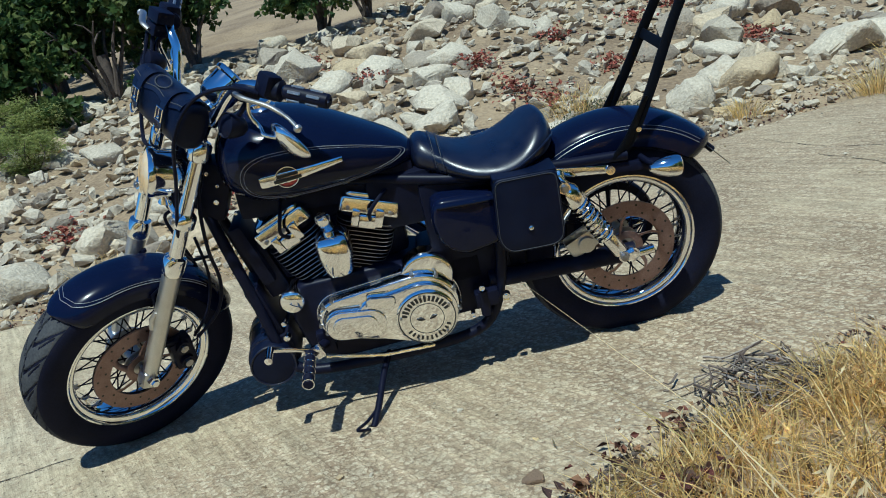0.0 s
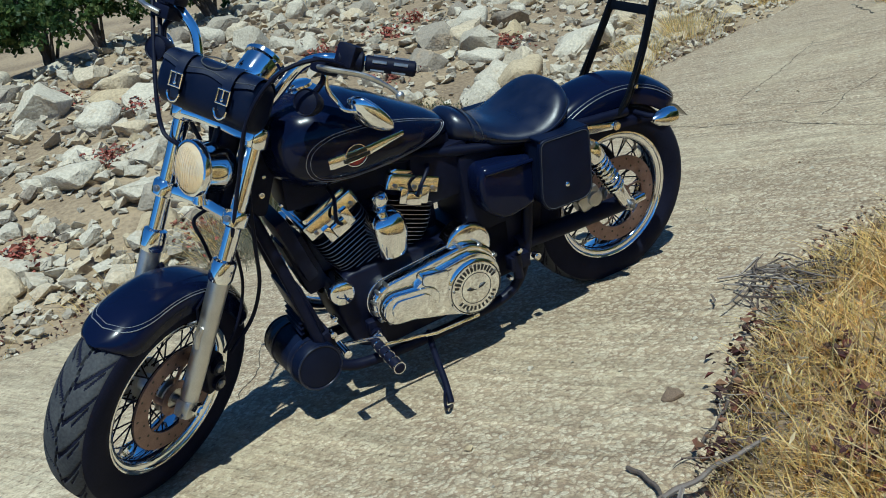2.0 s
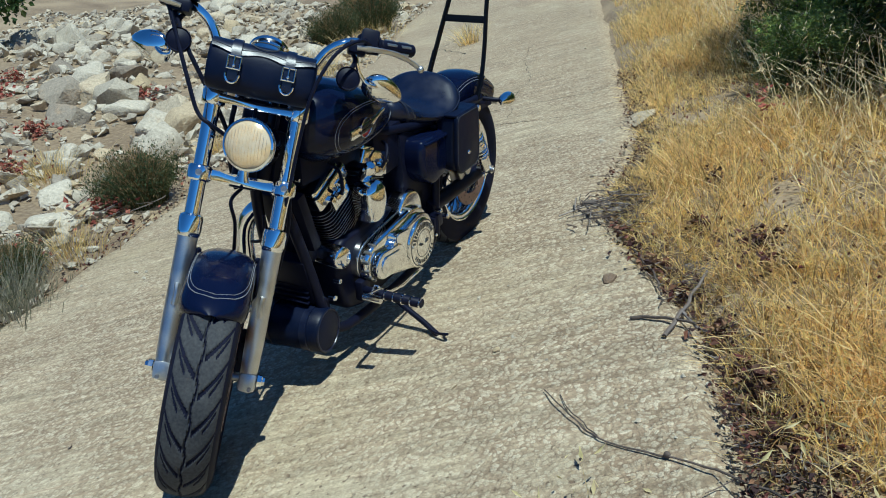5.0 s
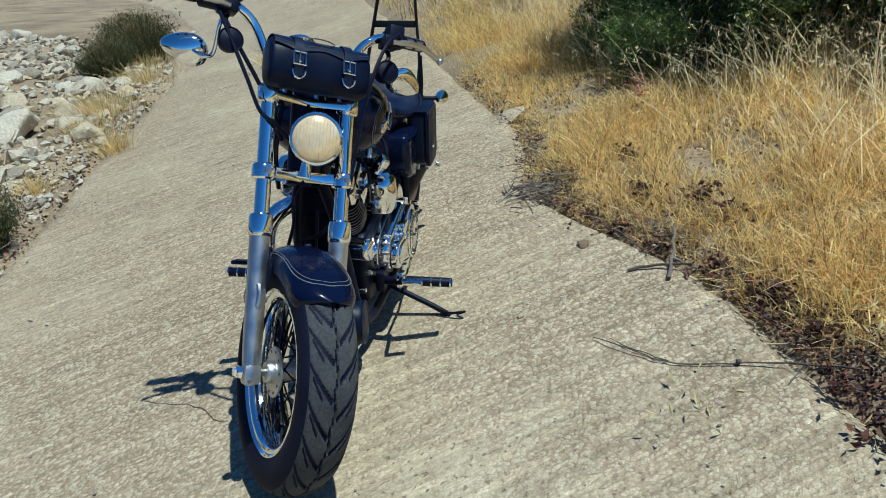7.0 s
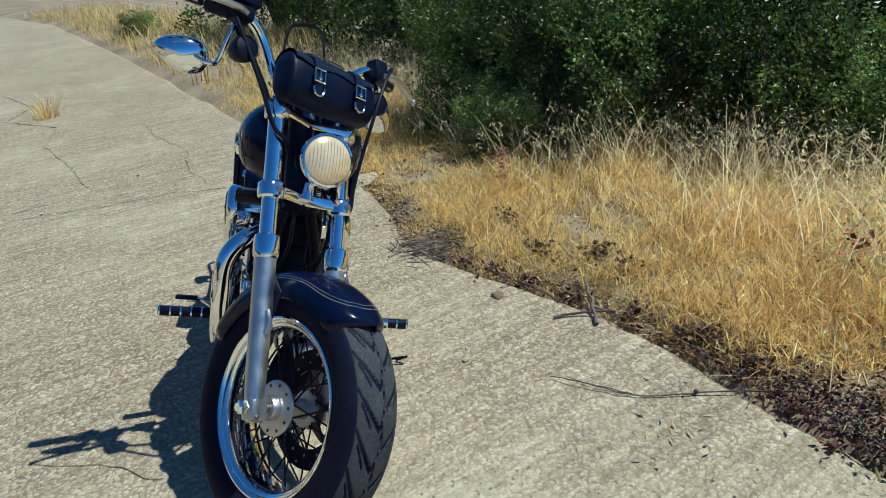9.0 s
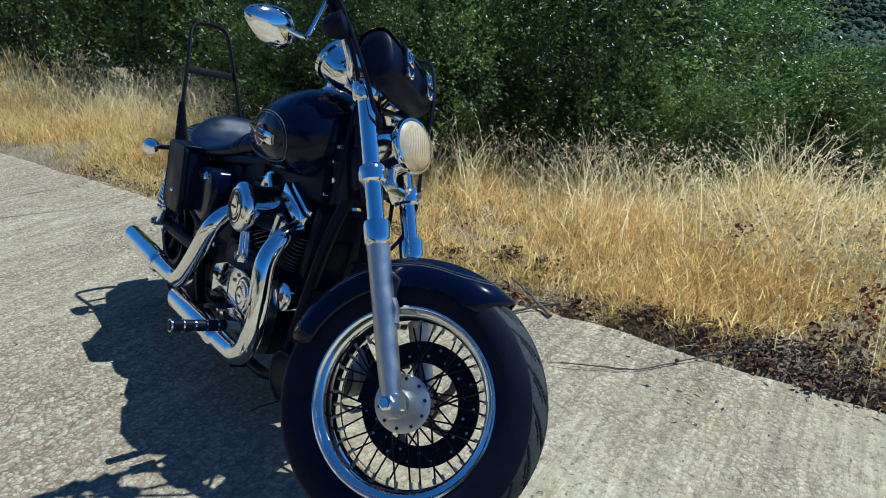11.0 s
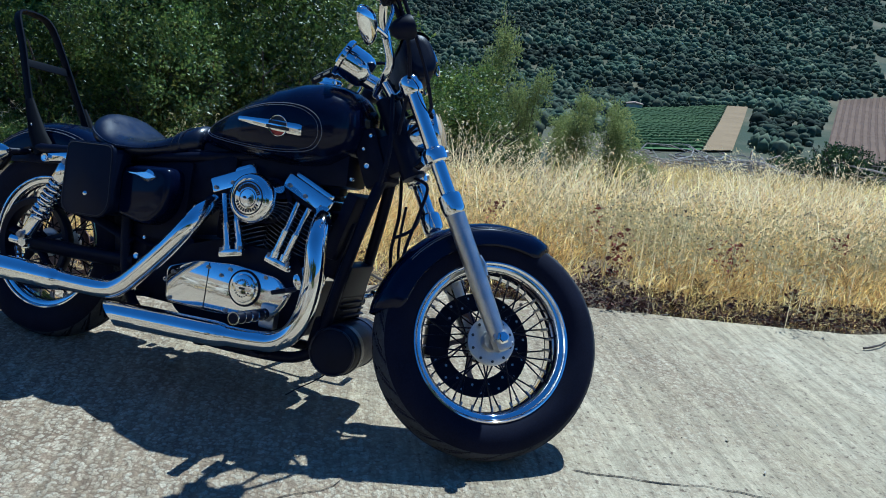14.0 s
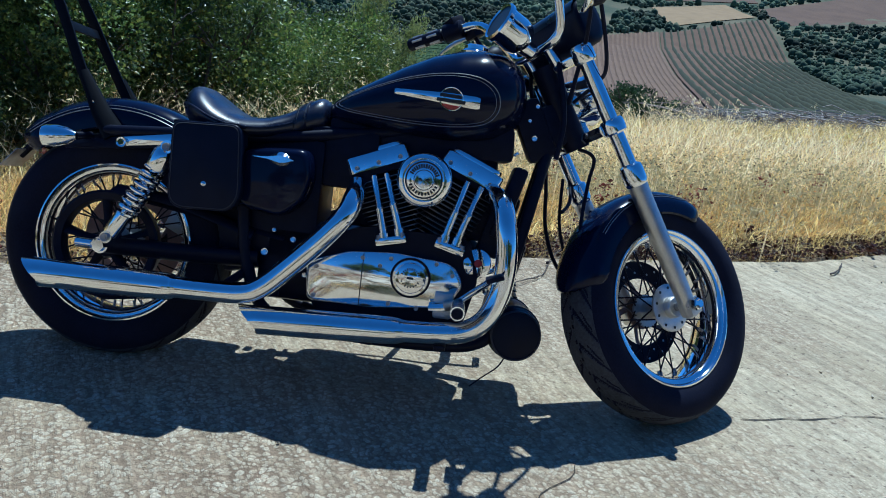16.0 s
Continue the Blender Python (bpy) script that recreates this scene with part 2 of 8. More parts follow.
def ground_sheet():
    """One sheet from the road out to the far hills, finer near the middle."""
    g = Geo()
    rings = [0.0]
    r = 0.35
    while r < 2400:
        rings.append(r)
        r *= 1.045
    n = 360
    verts = [(0, 0, -0.06)]
    for r in rings[1:]:
        for i in range(n):
            a = 2 * math.pi * i / n
            x, y = r * math.cos(a), r * math.sin(a)
            verts.append((x, y, height(x, y)))
    faces = [(0, 1 + i, 1 + (i + 1) % n) for i in range(n)]
    for k in range(len(rings) - 2):
        for i in range(n):
            j = (i + 1) % n
            faces.append((1 + k * n + i, 1 + k * n + j, 1 + (k + 1) * n + j, 1 + (k + 1) * n + i))
    me = bpy.data.meshes.new("ground")
    me.from_pydata(verts, [], faces)
    me.shade_smooth()
    return me


def soil_material():
    m = mat("dry_soil", (0.15, 0.105, 0.06), (0.33, 0.25, 0.145), rough=0.95, scale=0.9, fine=30, bump=0.8, depth=0.02, spread=0.12)
    nt = m.node_tree
    n, l = nt.nodes, nt.links
    b = n["Principled BSDF"]
    src = b.inputs["Base Color"].links[0].from_socket
    g = n.new("ShaderNodeNewGeometry")
    sep = n.new("ShaderNodeSeparateXYZ")
    l.new(g.outputs["Position"], sep.inputs[0])
    far = n.new("ShaderNodeMapRange")
    far.inputs["From Min"].default_value, far.inputs["From Max"].default_value = 13, 40
    l.new(sep.outputs["Y"], far.inputs["Value"])
    cover = n.new("ShaderNodeTexNoise")
    cover.inputs["Scale"].default_value = 0.035
    cover.inputs["Detail"].default_value = 8
    l.new(g.outputs["Position"], cover.inputs["Vector"])
    ramp = n.new("ShaderNodeValToRGB")
    ramp.color_ramp.elements[0].position, ramp.color_ramp.elements[1].position = 0.4, 0.68
    ramp.color_ramp.elements[0].color = (0.045, 0.06, 0.025, 1)
    ramp.color_ramp.elements[1].color = (0.16, 0.13, 0.065, 1)
    l.new(cover.outputs["Fac"], ramp.inputs[0])
    mx = n.new("ShaderNodeMix")
    mx.data_type = "RGBA"
    l.new(far.outputs[0], mx.inputs["Factor"])
    l.new(src, mx.inputs["A"])
    l.new(ramp.outputs[0], mx.inputs["B"])
    l.new(mx.outputs["Result"], b.inputs["Base Color"])
    return m


SOIL = soil_material()
ground = new("ground", ground_sheet())
ground.data.materials.append(SOIL)
tagged(ground, "dry earth and far valley floor under grass and stones", "ground", kind="structure")


SCRAPE_TURN = 59.6


def concrete_material():
    """Weathered concrete with the gravel showing through."""
    m = bpy.data.materials.new("worn_concrete")
    m.use_nodes = True
    nt = m.node_tree
    n, l = nt.nodes, nt.links
    b = n["Principled BSDF"]
    b.inputs["Roughness"].default_value = 0.9
    b.inputs["Specular IOR Level"].default_value = 0.25
    co = n.new("ShaderNodeTexCoord")
    warp = n.new("ShaderNodeTexNoise")
    warp.inputs["Scale"].default_value = 14
    warp.inputs["Detail"].default_value = 3
    l.new(co.outputs["Object"], warp.inputs["Vector"])
    mixv = n.new("ShaderNodeMix")
    mixv.data_type = "VECTOR"
    mixv.inputs["Factor"].default_value = 0.04
    l.new(co.outputs["Object"], mixv.inputs["A"])
    l.new(warp.outputs["Color"], mixv.inputs["B"])
    def noise_tex(scale, detail, source=None, rough=0.6):
        t = n.new("ShaderNodeTexNoise")
        t.inputs["Scale"].default_value = scale
        t.inputs["Detail"].default_value = detail
        t.inputs["Roughness"].default_value = rough
        l.new(source or co.outputs["Object"], t.inputs["Vector"])
        return t.outputs["Fac"]

    def span(source, lo, hi, to_lo=0.0, to_hi=1.0):
        r = n.new("ShaderNodeMapRange")
        r.inputs["From Min"].default_value, r.inputs["From Max"].default_value = lo, hi
        r.inputs["To Min"].default_value, r.inputs["To Max"].default_value = to_lo, to_hi
        l.new(source, r.inputs["Value"])
        return r.outputs[0]

    def blend(fac, a, b_, kind="MIX"):
        x = n.new("ShaderNodeMix")
        x.data_type, x.blend_type = "RGBA", kind
        for key, val in (("Factor", fac), ("A", a), ("B", b_)):
            if isinstance(val, (tuple, float)):
                x.inputs[key].default_value = val
            else:
                l.new(val, x.inputs[key])
        return x.outputs["Result"]

    def math_(op, a, b_):
        x = n.new("ShaderNodeMath")
        x.operation = op
        for q, val in enumerate((a, b_)):
            if isinstance(val, float):
                x.inputs[q].default_value = val
            else:
                l.new(val, x.inputs[q])
        return x.outputs[0]

    pebble = n.new("ShaderNodeTexVoronoi")
    pebble.inputs["Scale"].default_value = 78
    pebble.inputs["Randomness"].default_value = 1.0
    l.new(mixv.outputs["Result"], pebble.inputs["Vector"])
    grit_ = n.new("ShaderNodeTexVoronoi")
    grit_.inputs["Scale"].default_value = 230
    l.new(mixv.outputs["Result"], grit_.inputs["Vector"])
    sep = n.new("ShaderNodeSeparateColor")
    l.new(pebble.outputs["Color"], sep.inputs[0])
    # how far the surface is worn down to the gravel
    place = n.new("ShaderNodeSeparateXYZ")
    l.new(co.outputs["Object"], place.inputs[0])
    worn = math_("ADD", noise_tex(0.75, 3), math_("MULTIPLY", noise_tex(6.0, 4), 0.45))
    worn = span(math_("ADD", worn, span(place.outputs["X"], 0.5, 2.0, 0.10, -0.24)), 0.54, 0.86, 0.12, 0.9)
    # cement skin: buff, mottled, with small dark pits
    skin = blend(span(noise_tex(1.1, 6, None, 0.65), 0.34, 0.66), (0.44, 0.36, 0.215, 1), (0.58, 0.495, 0.325, 1))
    skin = blend(span(noise_tex(24.0, 5), 0.45, 0.7, 0.0, 0.6), skin, (0.30, 0.23, 0.145, 1))
    pits = span(noise_tex(52.0, 3, None, 0.5), 0.61, 0.68)
    skin = blend(math_("MULTIPLY", pits, 0.95), skin, (0.20, 0.15, 0.10, 1))
    # bared gravel: pale stones in a brown bed
    stones_ = blend(sep.outputs[0], (0.35, 0.265, 0.155, 1), (0.63, 0.545, 0.38, 1))
    bed = blend(span(noise_tex(3.0, 4), 0.35, 0.65), (0.205, 0.14, 0.085, 1), (0.315, 0.235, 0.145, 1))
    edge_ = math_("ADD", pebble.outputs["Distance"], math_("MULTIPLY", sep.outputs[1], 0.32))
    gravel = blend(span(edge_, 0.62, 0.80), stones_, bed)
    gravel = blend(span(grit_.outputs["Distance"], 0.3, 0.7, 0.0, 0.35), gravel, bed)
    colour = blend(worn, skin, gravel)
    # faint brush marks across the lane, and brown scrapes along it
    def stretched(turn, sx, sy, detail):
        rot = n.new("ShaderNodeMapping")
        rot.inputs["Rotation"].default_value = (0, 0, radians(turn))
        l.new(co.outputs["Object"], rot.inputs["Vector"])
        mp = n.new("ShaderNodeMapping")
        mp.inputs["Scale"].default_value = (sx, sy, 1)
        l.new(rot.outputs[0], mp.inputs["Vector"])
        return noise_tex(1.0, detail, mp.outputs[0])

    tone = n.new("ShaderNodeHueSaturation")
    ridges = stretched(59.6, 4.0, 34, 4)
    grain = span(noise_tex(170.0, 3), 0.3, 0.7, 0.82, 1.15)
    l.new(math_("MULTIPLY", grain, math_("MULTIPLY", span(stretched(59.6, 0.9, 15, 4), 0.35, 0.65, 0.88, 1.08), span(ridges, 0.35, 0.65, 0.80, 1.13))), tone.inputs["Value"])
    flecks = span(stretched(59.6, 26, 78, 3), 0.60, 0.68, 0.0, 0.75)
    flecks = math_("MULTIPLY", flecks, span(noise_tex(1.6, 3), 0.4, 0.6, 0.25, 1.0))
    colour = blend(flecks, colour, (0.24, 0.165, 0.10, 1))
    l.new(colour, tone.inputs["Color"])
    scrape = span(stretched(SCRAPE_TURN, 0.55, 26, 3), 0.60, 0.68)
    scrape = math_("MULTIPLY", scrape, span(noise_tex(0.6, 2), 0.48, 0.6, 0.0, 0.75))
    final = blend(scrape, tone.outputs[0], (0.33, 0.245, 0.15, 1))
    l.new(final, b.inputs["Base Color"])
    relief = math_("MULTIPLY", math_("ADD", pebble.outputs["Distance"], math_("MULTIPLY", grit_.outputs["Distance"], 0.5)), span(worn, 0.0, 1.0, 0.10, 1.0))
    relief = math_("ADD", relief, math_("MULTIPLY", pits, 0.35))
    relief = math_("ADD", math_("ADD", relief, math_("MULTIPLY", flecks, 0.45)), span(ridges, 0.3, 0.7, 0.9, 0.0))
    bp = n.new("ShaderNodeBump")
    bp.invert = True
    bp.inputs["Strength"].default_value = 0.8
    bp.inputs["Distance"].default_value = 0.006
    l.new(relief, bp.inputs["Height"])
    l.new(bp.outputs[0], b.inputs["Normal"])
    return m


CONCRETE = concrete_material()


def road_sheet():
    xs = [-60, -50, -40, -32, -26, -21] + list(np.arange(-17, -6, 0.5)) + list(np.arange(-6, 4, 0.08)) + [4.5, 5, 6, 8, 12, 20, 40, 60]
    cols = 48
    verts, faces = [], []
    for x in xs:
        l, r = edge_left(x), edge_right(x)
        for j in range(cols + 1):
            y = r + (l - r) * j / cols
            rim = min(j, cols - j)
            z = 0.004 * noise.noise((x * 1.2, y * 1.2, 0)) - (0.05 if rim == 0 else 0.0)
            verts.append((x, y, z))
    for i in range(len(xs) - 1):
        for j in range(cols):
            a = i * (cols + 1) + j
            faces.append((a, a + cols + 1, a + cols + 2, a + 1))
    me = bpy.data.meshes.new("road")
    me.from_pydata(verts, [], faces)
    me.shade_smooth()
    return me


road = new("road", road_sheet())
road.data.materials.append(CONCRETE)
tagged(road, "worn beige concrete lane with gravel showing through", "road", kind="structure")


# ---- the motorcycle ----
bike = new("motorcycle")
bike.matrix_world = pose(0, 0, 0, 0, 0, 1.8) @ pose(0, 0, 0, -13, 0, 0) @ pose(0, 0.0805, 0)
tagged(bike, "black cruiser motorcycle with chrome engine leaning on its side stand", "motorcycle")
# The steered front end: its own axes run ahead, to the left and up along the fork, from the front axle.
RAKE, STEER = radians(30.7), radians(37)
D_AX = Vector((-math.sin(RAKE), 0, math.cos(RAKE)))
F_AX = math.cos(STEER) * Vector((math.cos(RAKE), 0, math.sin(RAKE))) + math.sin(STEER) * Vector((0, 1, 0))
L_AX = D_AX.cross(F_AX)
FORK = Matrix(((F_AX.x, L_AX.x, D_AX.x, 0.879), (F_AX.y, L_AX.y, D_AX.y, 0.02), (F_AX.z, L_AX.z, D_AX.z, 0.321), (0, 0, 0, 1)))
REAR = Matrix.Translation((-0.64, 0, 0.322))
YUP = Matrix.Rotation(radians(-90), 4, "X")


def fk(f, l, d):
    return FORK @ Vector((f, l, d))


def rounded(outline, r, steps=4):
    """Rounds the corners of a flat outline."""
    out, n = [], len(outline)
    for i in range(n):
        p, a, b = (Vector(q) for q in (outline[i], outline[i - 1], outline[(i + 1) % n]))
        ra = min(r, (a - p).length * 0.45)
        rb = min(r, (b - p).length * 0.45)
        s, e = p + (a - p).normalized() * ra, p + (b - p).normalized() * rb
        for k in range(steps + 1):
            t = k / steps
            out.append(tuple((1 - t) ** 2 * s + 2 * t * (1 - t) * p + t * t * e))
    return out


def pillow(outline, y0, y1, edge, rows=4):
    """A plate with a rounded outer rim: outline in (x, z), from y0 out to y1."""
    g = Geo()
    c = Vector((sum(p[0] for p in outline) / len(outline), sum(p[1] for p in outline) / len(outline)))
    size = max((Vector(p) - c).length for p in outline)
    rings = [[(x, y0, z) for x, z in outline]]
    sgn = 1 if y1 > y0 else -1
    for k in range(rows + 1):
        a = k / rows * math.pi / 2
        sc = 1 - edge * (1 - math.cos(a)) / size
        y = y1 - sgn * edge * (1 - math.sin(a))
        rings.append([(c.x + (x - c.x) * sc, y, c.y + (z - c.y) * sc) for x, z in outline])
    return g.loft(rings)


def bolt(p, axis, r=0.006, h=0.005):
    return Geo().lathe([(0, h), (r * 0.55, h), (r * 0.6, h * 0.8), (r * 0.95, h * 0.9), (r, h * 0.5), (r, -h)], 10, aim(p, axis))


# wheels
def tread_depth(a, u):
    """Groove pattern over the crown: a is the turn about the axle, u runs -1 to 1 across."""
    k = 22 / (2 * math.pi)
    s = a * k + (0.5 if u > 0 else 0.0)
    w = abs(u)
    slash = abs(((s - 1.15 * w**1.15) % 1.0) - 0.5)
    cut = 0.0
    if 0.10 < w < 0.95 and slash < 0.10 - 0.05 * w:
        cut = 1.0
    short = abs(((s + 0.5 - 1.5 * w) % 1.0) - 0.5)
    if 0.42 < w < 0.8 and short < 0.045:
        cut = 1.0
    if abs(u - 0.035 * math.sin(a * k * 2 * math.pi)) < 0.03:
        cut = 1.0
    return cut


def tyre_geo(R, half):
    """Carcass with sidewalls, open where the tread band lies."""
    prof = [(0.190, -half * 0.55), (0.201, -half * 0.66), (0.217, -half * 0.82), (R - 0.075, -half), (R - 0.05, -half * 1.0), (R - 0.03, -half * 0.93), (R - 0.0195, -half * 0.84)]
    crown = [(R - 0.008, -half * 0.6), (R - 0.006, 0), (R - 0.008, half * 0.6)]
    return prof + crown + [(r, -y) for r, y in reversed(prof)]


def tread_geo(R, half, m, seg=704, cols=44):
    rows = []
    for i in range(seg):
        a = 2 * math.pi * i / seg
        row = []
        for j in range(cols + 1):
            u = -1 + 2 * j / cols
            y = half * 0.86 * math.sin(u * 1.18) / math.sin(1.18)
            r = R - 0.021 * (abs(u) ** 2.1)
            r -= 0.0065 * tread_depth(a, u)
            if j in (0, cols):
                r -= 0.006
            row.append(m @ Vector((r * math.cos(a), y, r * math.sin(a))))
        rows.append(row)
    g = Geo()
    n = cols + 1
    for row in rows:
        g.v += row
    for i in range(seg):
        k = (i + 1) % seg
        for j in range(cols):
            g.f.append((i * n + j, i * n + j + 1, k * n + j + 1, k * n + j))
    return g


def disc_geo(r0, r1, y, t, m, holes, slots=5):
    g = Geo()
    g.lathe([(r0, -t), (r1, -t), (r1, t), (r0, t)], 56, m @ Matrix.Translation((0, y, 0)) @ YUP, closed=True)
    g.lathe([(0.028, -t * 0.9), (0.05, -t * 0.9), (0.05, t * 0.9), (0.028, t * 0.9)], 32, m @ Matrix.Translation((0, y, 0)) @ YUP, closed=True)
    for k in range(slots):
        a = 2 * math.pi * k / slots
        path = [Vector((r * math.cos(a + c), y, r * math.sin(a + c))) for r, c in ((0.046, 0.0), (0.065, 0.16), (0.085, 0.26), (r0 + 0.004, 0.42))]
        g.tube([m @ q for q in path], 0.009, 6, flat=0.35)
    return g


def wheel(name, label, m, R, half, spin):
    rim = Geo()
    lip = [(0.2205, 0.0595), (0.2225, 0.0555), (0.2195, 0.051), (0.209, 0.046), (0.2055, 0.040), (0.1985, 0.036), (0.1975, 0.022), (0.190, 0.012)]
    prof = [(r, -y) for r, y in lip] + [(r, y) for r, y in reversed(lip)] + [(0.2165, 0.0602), (0.2125, 0.057), (0.2105, 0.0535), (0.204, 0.0525), (0.199, 0.050), (0.1955, 0.044), (0.1935, 0.032), (0.1905, 0.025), (0.188, 0.0), (0.1905, -0.025), (0.1935, -0.032), (0.1955, -0.044), (0.199, -0.050), (0.204, -0.0525), (0.2105, -0.0535), (0.2125, -0.057), (0.2165, -0.0602)]
    prof = [(r * 0.985, y * 1.04) for r, y in prof]
    rim.lathe(prof, 80, m @ YUP, closed=True)
    top = part(name, rim, CHROME, bike, label)
    part("tyre", Geo().lathe(tyre_geo(R, half), 80, m @ YUP, closed=True), RUBBER, top, "black rubber tyre carcass")
    tr = part("tread", tread_geo(R, half, m), TREAD, top, "dusty grooved tyre tread", sharp=60)
    tr.data.materials.append(RUBBER)
    sunk = [1 if tread_depth(2 * math.pi * (i + 0.5) / 704, -1 + 2 * (q + 0.5) / 44) else 0 for i in range(704) for q in range(44)]
    tr.data.polygons.foreach_set("material_index", sunk)
    hub = Geo().lathe([(0.012, -0.072), (0.026, -0.072), (0.03, -0.066), (0.03, -0.052), (0.026, -0.044), (0.024, 0), (0.026, 0.044), (0.034, 0.05), (0.034, 0.064), (0.012, 0.066)], 32, m @ YUP)
    for y in (-0.042, 0.042):
        hub.lathe([(0.02, y - 0.004), (0.046, y - 0.003), (0.048, y), (0.046, y + 0.003), (0.02, y + 0.004)], 32, m @ YUP)
    part("hub", hub, ALLOY, top)
    one = None
    for k in range(40):
        a = 2 * math.pi * k / 40 + spin
        side = 1 if k % 2 else -1
        lean = 0.62 if (k // 2) % 2 else -0.62
        if one is None:
            one = Geo().tube([(0, 0, 0), (0, 0, 1)], 0.0023, 6).mesh("spoke")
            one.materials.append(BLACK_SATIN)
        p = Vector((0.045 * math.cos(a + lean), side * 0.04, 0.045 * math.sin(a + lean)))
        q = Vector((0.190 * math.cos(a), side * 0.008, 0.190 * math.sin(a)))
        sp = new("spoke", one)
        sp.parent = top
        sp.matrix_local = m @ aim(p, q - p) @ Matrix.Diagonal((1, 1, (q - p).length, 1))
    nip = Geo()
    for k in range(40):
        a = 2 * math.pi * k / 40 + spin
        side = 1 if k % 2 else -1
        nip.tube([m @ Vector((r * math.cos(a), side * 0.009, r * math.sin(a))) for r in (0.173, 0.185)], 0.0042, 6)
    part("nipple_ring", nip, STEEL, top)
    return top


front_wheel = wheel("front_wheel", "chrome front wheel rim laced with black spokes", FORK, 0.316, 0.071, 0.05)
rear_wheel = wheel("rear_wheel", "chrome rear wheel rim laced with black spokes", REAR, 0.317, 0.074, 0.1)
part("brake_disc", disc_geo(0.098, 0.146, 0.066, 0.0028, FORK, 20), DISC, front_wheel, "rust-brown slotted brake disc")
part("brake_disc", disc_geo(0.098, 0.146, 0.084, 0.0028, REAR, 20), DISC, rear_wheel, "rust-brown slotted brake disc")
for m, top, y in ((FORK, front_wheel, 0.0692), (REAR, rear_wheel, 0.0872), (FORK, front_wheel, 0.0596)):
    dots = Geo()
    for k in range(30):
        a, r = 2 * math.pi * k / 30, (0.134 if k % 2 else 0.113)
        dots.lathe([(0, 0.0004), (0.0036, 0.0004), (0.0036, -0.0003)], 8, m @ Matrix.Translation((r * math.cos(a), y, r * math.sin(a))) @ YUP)
    part("disc_holes", dots, INK if y > 0.065 else ALLOY, top)
# black ring added over the disc's inner face to paint its shade
part("disc_shade", Geo().lathe([(0.096, 0.0602), (0.147, 0.0602), (0.147, 0.0622), (0.096, 0.0622)], 56, FORK @ YUP, closed=True), BLACK_SATIN, front_wheel, "black ring painting the disc's shaded inner face")
flange = Geo().lathe([(0.03, -0.052), (0.062, -0.052), (0.066, -0.05), (0.066, -0.045), (0.03, -0.043)], 40, FORK @ YUP)
part("hub_flange", flange, ALLOY, front_wheel, "polished round hub flange")
holes = Geo()
for k in range(10):
    a = 2 * math.pi * k / 10
    holes.lathe([(0, -0.0006), (0.0042, -0.0006), (0.0042, 0.001)], 8, FORK @ Matrix.Translation((0.055 * math.cos(a), -0.0525, 0.055 * math.sin(a))) @ YUP)
part("flange_holes", holes, INK, front_wheel)
part("belt_pulley", Geo().lathe([(0.118, -0.075), (0.14, -0.078), (0.146, -0.086), (0.146, -0.108), (0.14, -0.112), (0.122, -0.108), (0.116, -0.09)], 60, REAR @ YUP, closed=True), BLACK_SATIN, rear_wheel, "dark belt pulley ring")
spider = Geo()
for k in range(5):
    a = 2 * math.pi * k / 5 + 0.4
    spider.tube([REAR @ Vector((r * math.cos(a), -0.09, r * math.sin(a))) for r in (0.02, 0.07, 0.124)], [0.016, 0.011, 0.016], 8, flat=0.4)
spider.lathe([(0.0, -0.10), (0.035, -0.10), (0.04, -0.085), (0.03, -0.07)], 24, REAR @ YUP)
part("pulley_spider", spider, BLACK_SATIN, rear_wheel)

# fork
for s in (-1, 1):
    leg = Geo().lathe([(0.0, -0.034), (0.014, -0.034), (0.019, -0.026), (0.0215, 0.0), (0.0235, 0.03), (0.0255, 0.10), (0.0265, 0.34), (0.0275, 0.355)], 28, FORK @ Matrix.Translation((0, s * 0.11, 0)))
    slider = part("fork_slider", leg, ALLOY, bike, "cast alloy fork slider")
    part("slider_band", Geo().lathe([(0.0275, 0.350), (0.0305, 0.356), (0.0318, 0.364), (0.0318, 0.396), (0.0295, 0.406), (0.0205, 0.411)], 28, FORK @ Matrix.Translation((0, s * 0.11, 0))), CHROME, slider, "polished ribbed band")
    lug = Geo().tube([fk(0.0, s * 0.104, 0.19), fk(-0.002, s * 0.082, 0.192)], 0.013, 12)
    lug.tube([fk(0.024, s * 0.11, 0.17), fk(0.03, s * 0.108, 0.2), fk(0.024, s * 0.11, 0.225)], 0.008, 8)
    part("fender_lug", lug, ALLOY, slider)
    end = Geo().lathe([(0.0, 0.138), (0.010, 0.138), (0.012, 0.134), (0.012, 0.128), (0.0185, 0.126), (0.0185, 0.112), (0.0, 0.108)], 6, FORK @ YUP @ Matrix.Translation((0, 0, 0)) if s > 0 else FORK @ Matrix.Rotation(radians(90), 4, "X"))
    part("axle_nut", end, CHROME, slider, "chrome axle nut")
    part("fork_tube", Geo().tube([fk(0, s * 0.11, 0.40), fk(0, s * 0.11, 0.74)], 0.0205, 28), CHROME, bike, "chrome fork tube")
part("axle", Geo().tube([fk(0, -0.1, 0), fk(0, 0.1, 0)], 0.011, 16), STEEL, bike)

